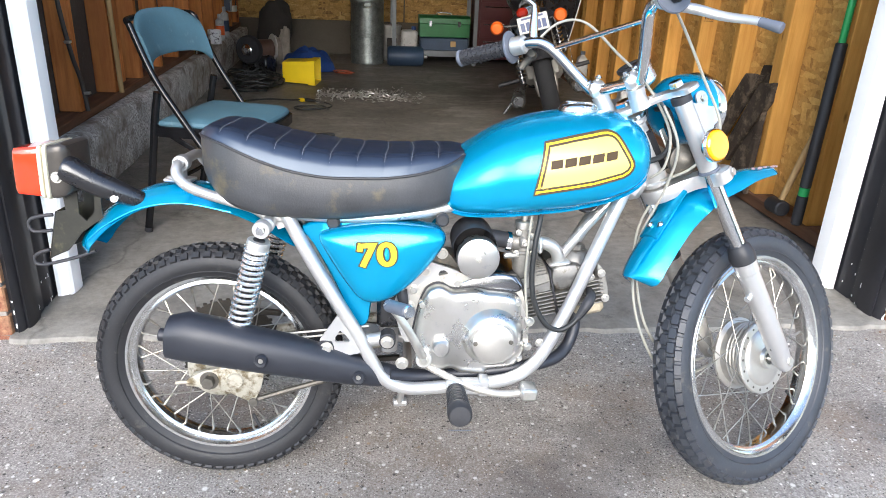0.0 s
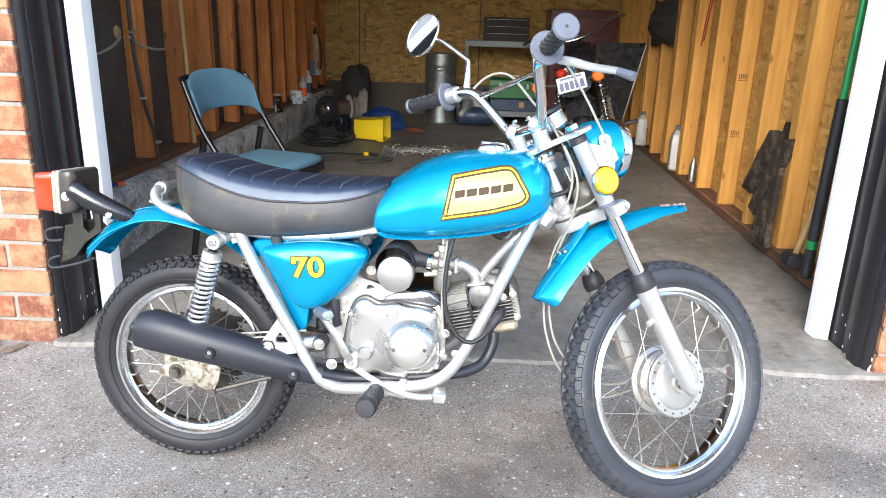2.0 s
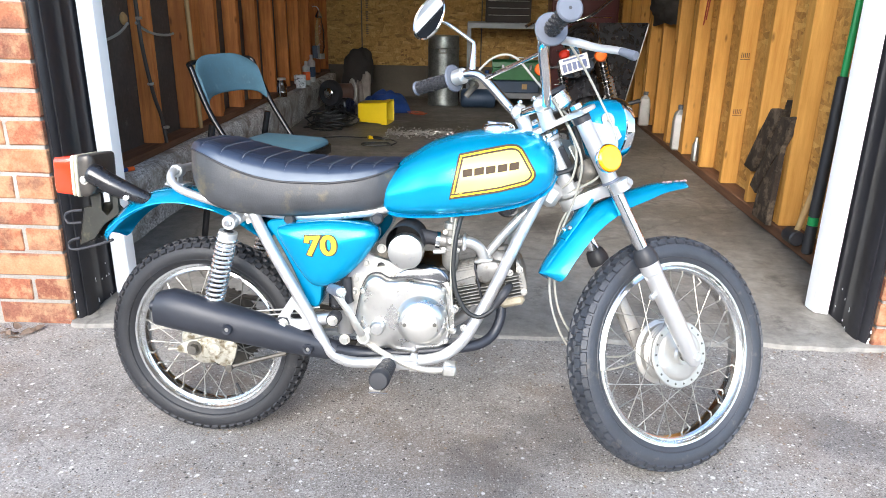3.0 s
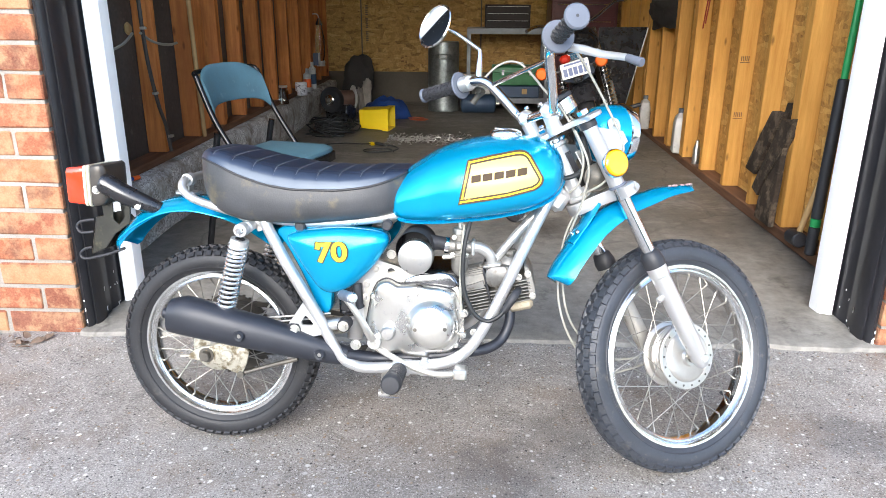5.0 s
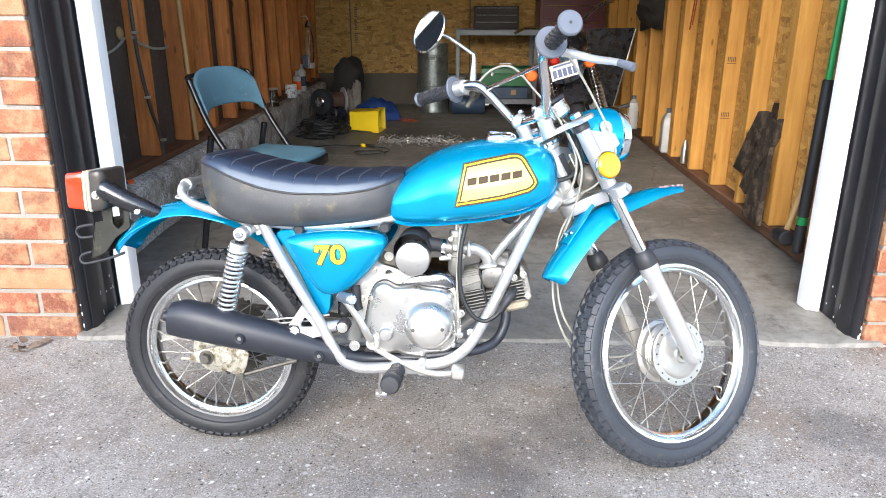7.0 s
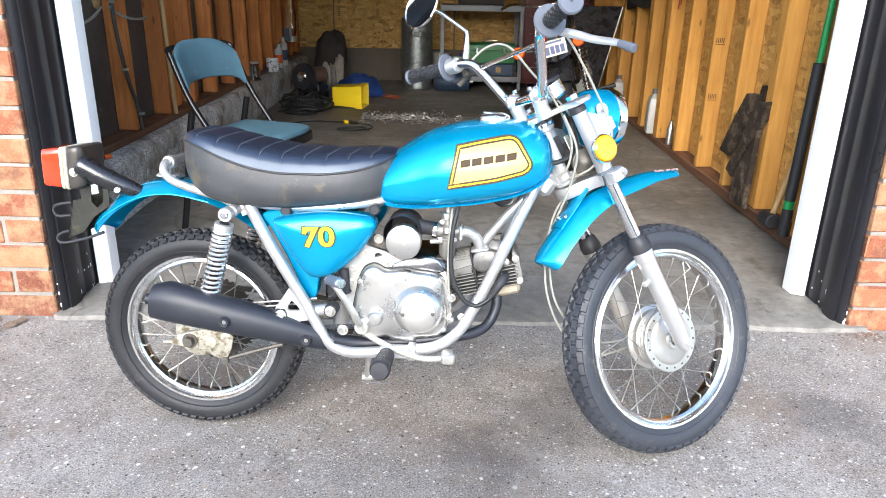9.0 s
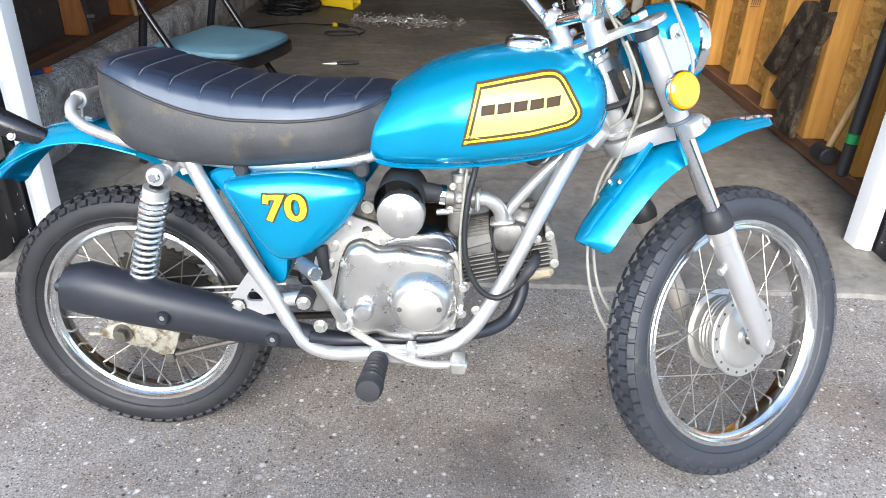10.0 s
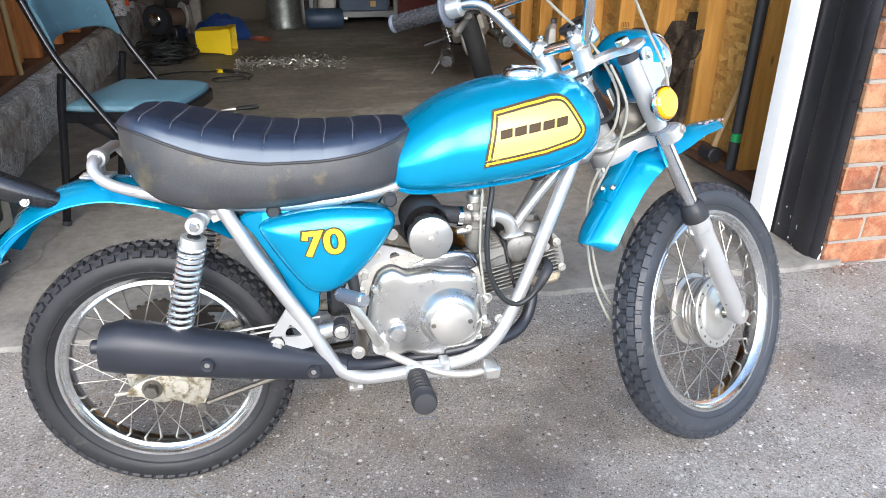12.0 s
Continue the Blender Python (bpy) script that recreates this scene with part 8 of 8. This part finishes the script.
    part("panel_sheet", Form().slab([(1.98, 0.90), (2.362, 0.905), (2.185, zf), (1.98, zf)], [(5.99, 0.002), (5.99, 0.0), (6.01, 0.0), (6.01, 0.002)]), BLACK_PAINT, b)
    part("edge_strip", Form().cyl((2.364, 5.985, 0.900), (2.188, 5.985, zf + 0.006), 0.005, 8), STEEL, b, "bright edge strip")
    for y, dz in ((4.60, 0.0), (4.56, 0.03)):
        ob = part("strap", Form().tube([(2.372, y, 0.93 + dz), (2.366, y - 0.06, 1.10), (2.372, y - 0.13, 1.35), (2.378, y - 0.16, 1.6)], 0.006, 8, 4, 0.5), plain("red_webbing", (0.30, 0.03, 0.015), 0.7), None)
        tagged(ob, "faded red strap hanging on a stud", "strap", "red straps")
    for z0, tone in ((0.795, 1), (0.50, 0)):
        f = Form()
        for k in range(5):
            f.box((2.402 + 0.0095 * k, 3.9675, z0), (0.0042, 0.0012, 0.026), 0.0002)
        f.box((2.421, 3.9675, z0 - 0.021), (0.050, 0.0012, 0.003), 0.0002)
        tagged(part("grade_stamp", f, BROWN if tone else SILL_RED), "dark lumber grade stamp on a stud" if tone else "faint brown lumber grade stamp on a stud", "stamp", "lumber stamps")


def driveway_leaves():
    rng = random.Random(21)
    f = Form()
    for _ in range(46):
        x, y = rng.gauss(-0.56, 0.10), rng.gauss(2.02, 0.04)
        if x > -0.36 or y > 2.07:
            continue
        m = pose(x, y, 0.012 + rng.random() * 0.008, rng.uniform(-35, 35), rng.uniform(-35, 35), rng.uniform(0, 360))
        s = rng.uniform(0.012, 0.028)
        v = [(-s, 0, 0), (-s * 0.3, s * 0.45, 0.003), (s * 0.5, s * 0.3, 0.004), (s, 0, 0.001), (s * 0.5, -s * 0.3, 0.005), (-s * 0.3, -s * 0.45, 0.004)]
        f.add([m @ Vector(p) for p in v], [(0, 1, 2, 3, 4, 5)])
    tagged(part("dead_leaves", f, plain("dead_leaf", (0.17, 0.12, 0.085), 0.85, 0, 0.4, 40, 120, 0.2), smooth=0), "dry brown leaves gathered at the foot of the brick", "leaves", "", "stuff")


def brick_crumbs():
    rng = random.Random(31)
    f = Form()
    for _ in range(60):
        x, y = 2.335 + rng.gauss(0, 0.045), 2.075 + rng.gauss(0, 0.016)
        if y > 2.088:
            continue
        s = rng.uniform(0.0018, 0.0055)
        f.box((x, y, 0.012 + s * 0.4), (s * 1.5, s, s), s * 0.2, pose(0, 0, 0, rng.uniform(0, 40), rng.uniform(0, 40), rng.uniform(0, 90)))
    tagged(part("brick_crumbs", f, plain("crumbled_masonry", (0.20, 0.12, 0.085), 0.95, 0, 0.5, 60, 200, 0.3), smooth=0), "crumbled brick and mortar bits at the foot of the wall", "rubble", "", "stuff")


def black_motorcycle():
    """A second, dark machine parked nose-in, leaning on its stand."""
    g = thing("black_motorcycle", "black road motorcycle parked nose-in with chrome shocks", "motorcycle", pose(1.835, 4.50, floor_z(4.5), -18, 0, 79))
    gm = BLACK_PAINT

    def tyre(x, r, w, name):
        prof = [(r * 0.72, -w * 0.6), (r * 0.78, -w * 0.92), (r * 0.84, -w), (r * 0.90, -w * 0.93), (r * 0.95, -w * 0.74), (r * 0.985, -w * 0.45), (r, -w * 0.15), (r, w * 0.15), (r * 0.985, w * 0.45), (r * 0.95, w * 0.74), (r * 0.90, w * 0.93), (r * 0.84, w), (r * 0.78, w * 0.92), (r * 0.72, w * 0.6)]
        t = part(name, Form().lathe(prof, 56, True, pose(x, 0, r)), plain("worn_black_rubber", (0.014, 0.014, 0.015), 0.8, 0, 0.3, 20, 120, 0.3, spec=0.25), g, "dark road tyre", 60)
        part("rim", Form().lathe([(r * 0.66, -w * 0.4), (r * 0.73, -w * 0.62), (r * 0.73, w * 0.62), (r * 0.66, w * 0.4)], 48, True, pose(x, 0, r)), WORN_CHROME, t)
        part("hub", Form().lathe([(0.02, -0.07), (0.07, -0.06), (0.08, 0.0), (0.07, 0.06), (0.02, 0.07)], 24, True, pose(x, 0, r)), DULL_ALLOY, t)
        f = Form()
        for k in range(24):
            a = k / 24 * 2 * math.pi
            f.tube([(x + 0.07 * math.cos(a + 0.4), 0.05 * (-1) ** k, r + 0.07 * math.sin(a + 0.4)), (x + r * 0.68 * math.cos(a), 0, r + r * 0.68 * math.sin(a))], 0.002, 5)
        part("spokes", f, STEEL, t)

    tyre(0.0, 0.31, 0.052, "rear_tyre")
    tyre(1.32, 0.31, 0.045, "front_tyre")
    f = Form()
    rows = []
    for a in np.linspace(radians(28), radians(150), 18):
        c, s = math.cos(a), math.sin(a)
        rows.append([Vector((0.345 * c, u * 0.075, 0.32 + (0.345 - 0.035 * (abs(u) ** 3)) * s)) for u in np.linspace(-1, 1, 9)])
    f.rings(rows, closed=False, cap=False)
    part("rear_fender", f, gm, g)
    seat = [(-0.20, 0.70, 0.10), (-0.05, 0.735, 0.13), (0.25, 0.72, 0.135), (0.45, 0.715, 0.11), (0.52, 0.70, 0.08)]
    part("seat", Form().rings([[Vector((x, w * math.cos(a), z - 0.045 + 0.05 * math.sin(a))) for a in np.linspace(0, 2 * math.pi, 16, endpoint=False)] for x, z, w in seat]), VINYL_TOP, g)
    tank = [(0.47, 0.73, 0.06, 0.05), (0.53, 0.76, 0.10, 0.09), (0.70, 0.79, 0.13, 0.11), (0.90, 0.80, 0.12, 0.10), (1.0, 0.78, 0.06, 0.05)]
    part("fuel_tank", Form().rings([[Vector((x, w * math.cos(a), z + h * math.sin(a))) for a in np.linspace(0, 2 * math.pi, 20, endpoint=False)] for x, z, w, h in tank]), gm, g)
    part("engine", Form().box((0.62, 0, 0.38), (0.40, 0.30, 0.28), 0.05).box((0.70, 0, 0.56), (0.20, 0.24, 0.18), 0.03), DULL_ALLOY, g)
    for s in (-1, 1):
        sh = part("shock", Form().cyl((0.02, s * 0.13, 0.33), (0.12, s * 0.13, 0.66), 0.018, 14, 0.003), BLACK_PAINT, g)
        sp = []
        for k in range(12 * 11):
            a = k / 12 * 2 * math.pi
            t = k / (12 * 11)
            sp.append((0.03 + 0.085 * t + 0.025 * math.cos(a), s * 0.13 + 0.025 * math.sin(a), 0.36 + 0.26 * t))
        part("spring", Form().tube(sp, 0.0042, 6), CHROME, sh, "chrome coil spring")
        part("silencer", Form().tube([(0.55, s * 0.15, 0.24), (0.25, s * 0.17, 0.25), (-0.25, s * 0.175, 0.29), (-0.30, s * 0.175, 0.295)], [0.02, 0.04, 0.042, 0.03], 16), gm, g)
        ly, lz = (0.195, 0.712) if s > 0 else (-0.150, 0.692)
        st = part("signal_stem", Form().cyl((-0.28, s * 0.03, 0.680), (-0.28, ly - s * 0.025, lz), 0.007, 8), BLACK_PAINT, g)
        part("signal_lens", Form().lathe([(0.0, -0.037), (0.026, -0.032), (0.036, -0.010), (0.036, 0.015), (0.026, 0.03), (0, 0.032)], 24, m=pose(-0.285, ly, lz, 0, 0, 90)), plain("orange_lens", (0.80, 0.13, 0.015), 0.15, 0, 0.05, 10, 90, 0.0, coat=0.8), st, "orange lens")
        part("fork_leg", Form().cyl((1.32, s * 0.09, 0.31), (1.08, s * 0.09, 0.86), 0.024, 14, 0.004), WORN_CHROME, g)
        part("footrest", Form().cyl((0.42, s * 0.16, 0.30), (0.42, s * 0.30, 0.30), 0.014, 12, 0.002), BLACK_RUBBER, g)
    part("handlebar", Form().tube([(0.86, -0.36, 0.98), (0.98, -0.28, 0.99), (1.05, -0.10, 0.92), (1.05, 0.10, 0.92), (0.98, 0.28, 0.99), (0.86, 0.36, 0.98)], 0.012, 10, 5), CHROME, g)
    tl = part("tail_light", Form().box((-0.29, 0.045, 0.755), (0.05, 0.06, 0.05), 0.015), plain("dark_red_lens", (0.35, 0.02, 0.01), 0.2), g, "red tail lamp")
    part("lamp_housing", Form().box((-0.245, 0, 0.75), (0.06, 0.10, 0.08), 0.012), CHROME, tl)
    pl = part("number_plate", Form().box((-0.325, 0.0, 0.690), (0.004, 0.165, 0.090), 0.002, pose(0, 0, 0, 0, 14, 0)), PLASTIC_WHITE, g, "small white plate with dark blue bars")
    f = Form()
    for k in range(5):
        f.box((-0.3305, -0.058 + 0.029 * k, 0.680), (0.002, 0.022, 0.045), 0.0005, pose(0, 0, 0, 0, 14, 0))
    f.box((-0.3235, 0.0, 0.722), (0.002, 0.12, 0.010), 0.0005, pose(0, 0, 0, 0, 14, 0))
    part("plate_bars", f, plain("plate_ink", (0.05, 0.07, 0.16), 0.5), pl, "dark blue bars")
    part("plate_bracket", Form().box((-0.27, 0, 0.66), (0.10, 0.05, 0.10), 0.01), gm, g)
    ch = Form()
    for k in range(14):
        ch.lathe([(0.0045, -0.002), (0.009, -0.002), (0.009, 0.002), (0.0045, 0.002)], 8, True, pose(-0.05 + 0.012 * math.sin(k), -0.175, 0.60 - 0.022 * k, 0, 90 * (k % 2), 0))
    part("hanging_chain", ch, CHROME, g, "bright chain hanging at the shock")
    part("panniers", Form().box((0.42, 0.0, 0.52), (0.36, 0.20, 0.26), 0.03), gm, g)
    part("side_stand", Form().cyl((0.50, 0.12, 0.26), (0.45, 0.345, 0.078), 0.012, 10, 0.003), gm, g)


folding_chair()
yellow_bin()
tank_cylinder()
workbench()
left_clutter()
right_clutter()
cable_things()
loose_hardware()
black_motorcycle()
driveway_leaves()
brick_crumbs()

# ---------------------------------------------------------------- brickwork
def brick_meshes():
    rng = random.Random(5)
    out = []
    for length in (0.243, 0.112):
        for k in range(3):
            f = Form().box((0, 0, 0), (length, 0.10, 0.073), 0.004)
            f.v = [p + Vector((rng.uniform(-1, 1), rng.uniform(-1, 1), rng.uniform(-1, 1))) * 0.0018 for p in f.v]
            out.append((length, part("brick", f, BRICK, BRICK_WALL, smooth=25)))
    return out


def lay_bricks():
    stock = brick_meshes()
    rng = random.Random(6)
    used = set()
    far = Form()
    pitch, joint = 0.0850, 0.012
    for side, edge in ((-1, -0.296), (1, 2.276)):
        for row in range(29):
            z = 0.006 + pitch * (row + 0.5)
            x, first = 0.0, True
            while x < 2.2:
                length = 0.112 if first and row % 2 else 0.243
                first = False
                cx = edge + side * (x + length / 2)
                y = 2.150 + rng.uniform(-0.002, 0.002)
                m = Matrix.Translation((cx, y, z + rng.uniform(-0.001, 0.001))) @ pose(0, 0, 0, rng.uniform(-0.5, 0.5), rng.uniform(-0.5, 0.5), rng.uniform(-0.4, 0.4))
                pool = [s for s in stock if s[0] == length]
                k = rng.randrange(len(pool))
                if x < 0.85 and row < 16:
                    ob = pool[k][1]
                    if ob.name in used:
                        ob = again(ob)
                    used.add(ob.name)
                    ob.matrix_basis = m
                else:
                    me = pool[k][1].data
                    far.add([m @ v.co for v in me.vertices], [tuple(p.vertices) for p in me.polygons])
                x += length + joint
    tagged(part("far_bricks", far, BRICK, BRICK_WALL, "bricks further along the wall", smooth=25), kind="stuff")


lay_bricks()
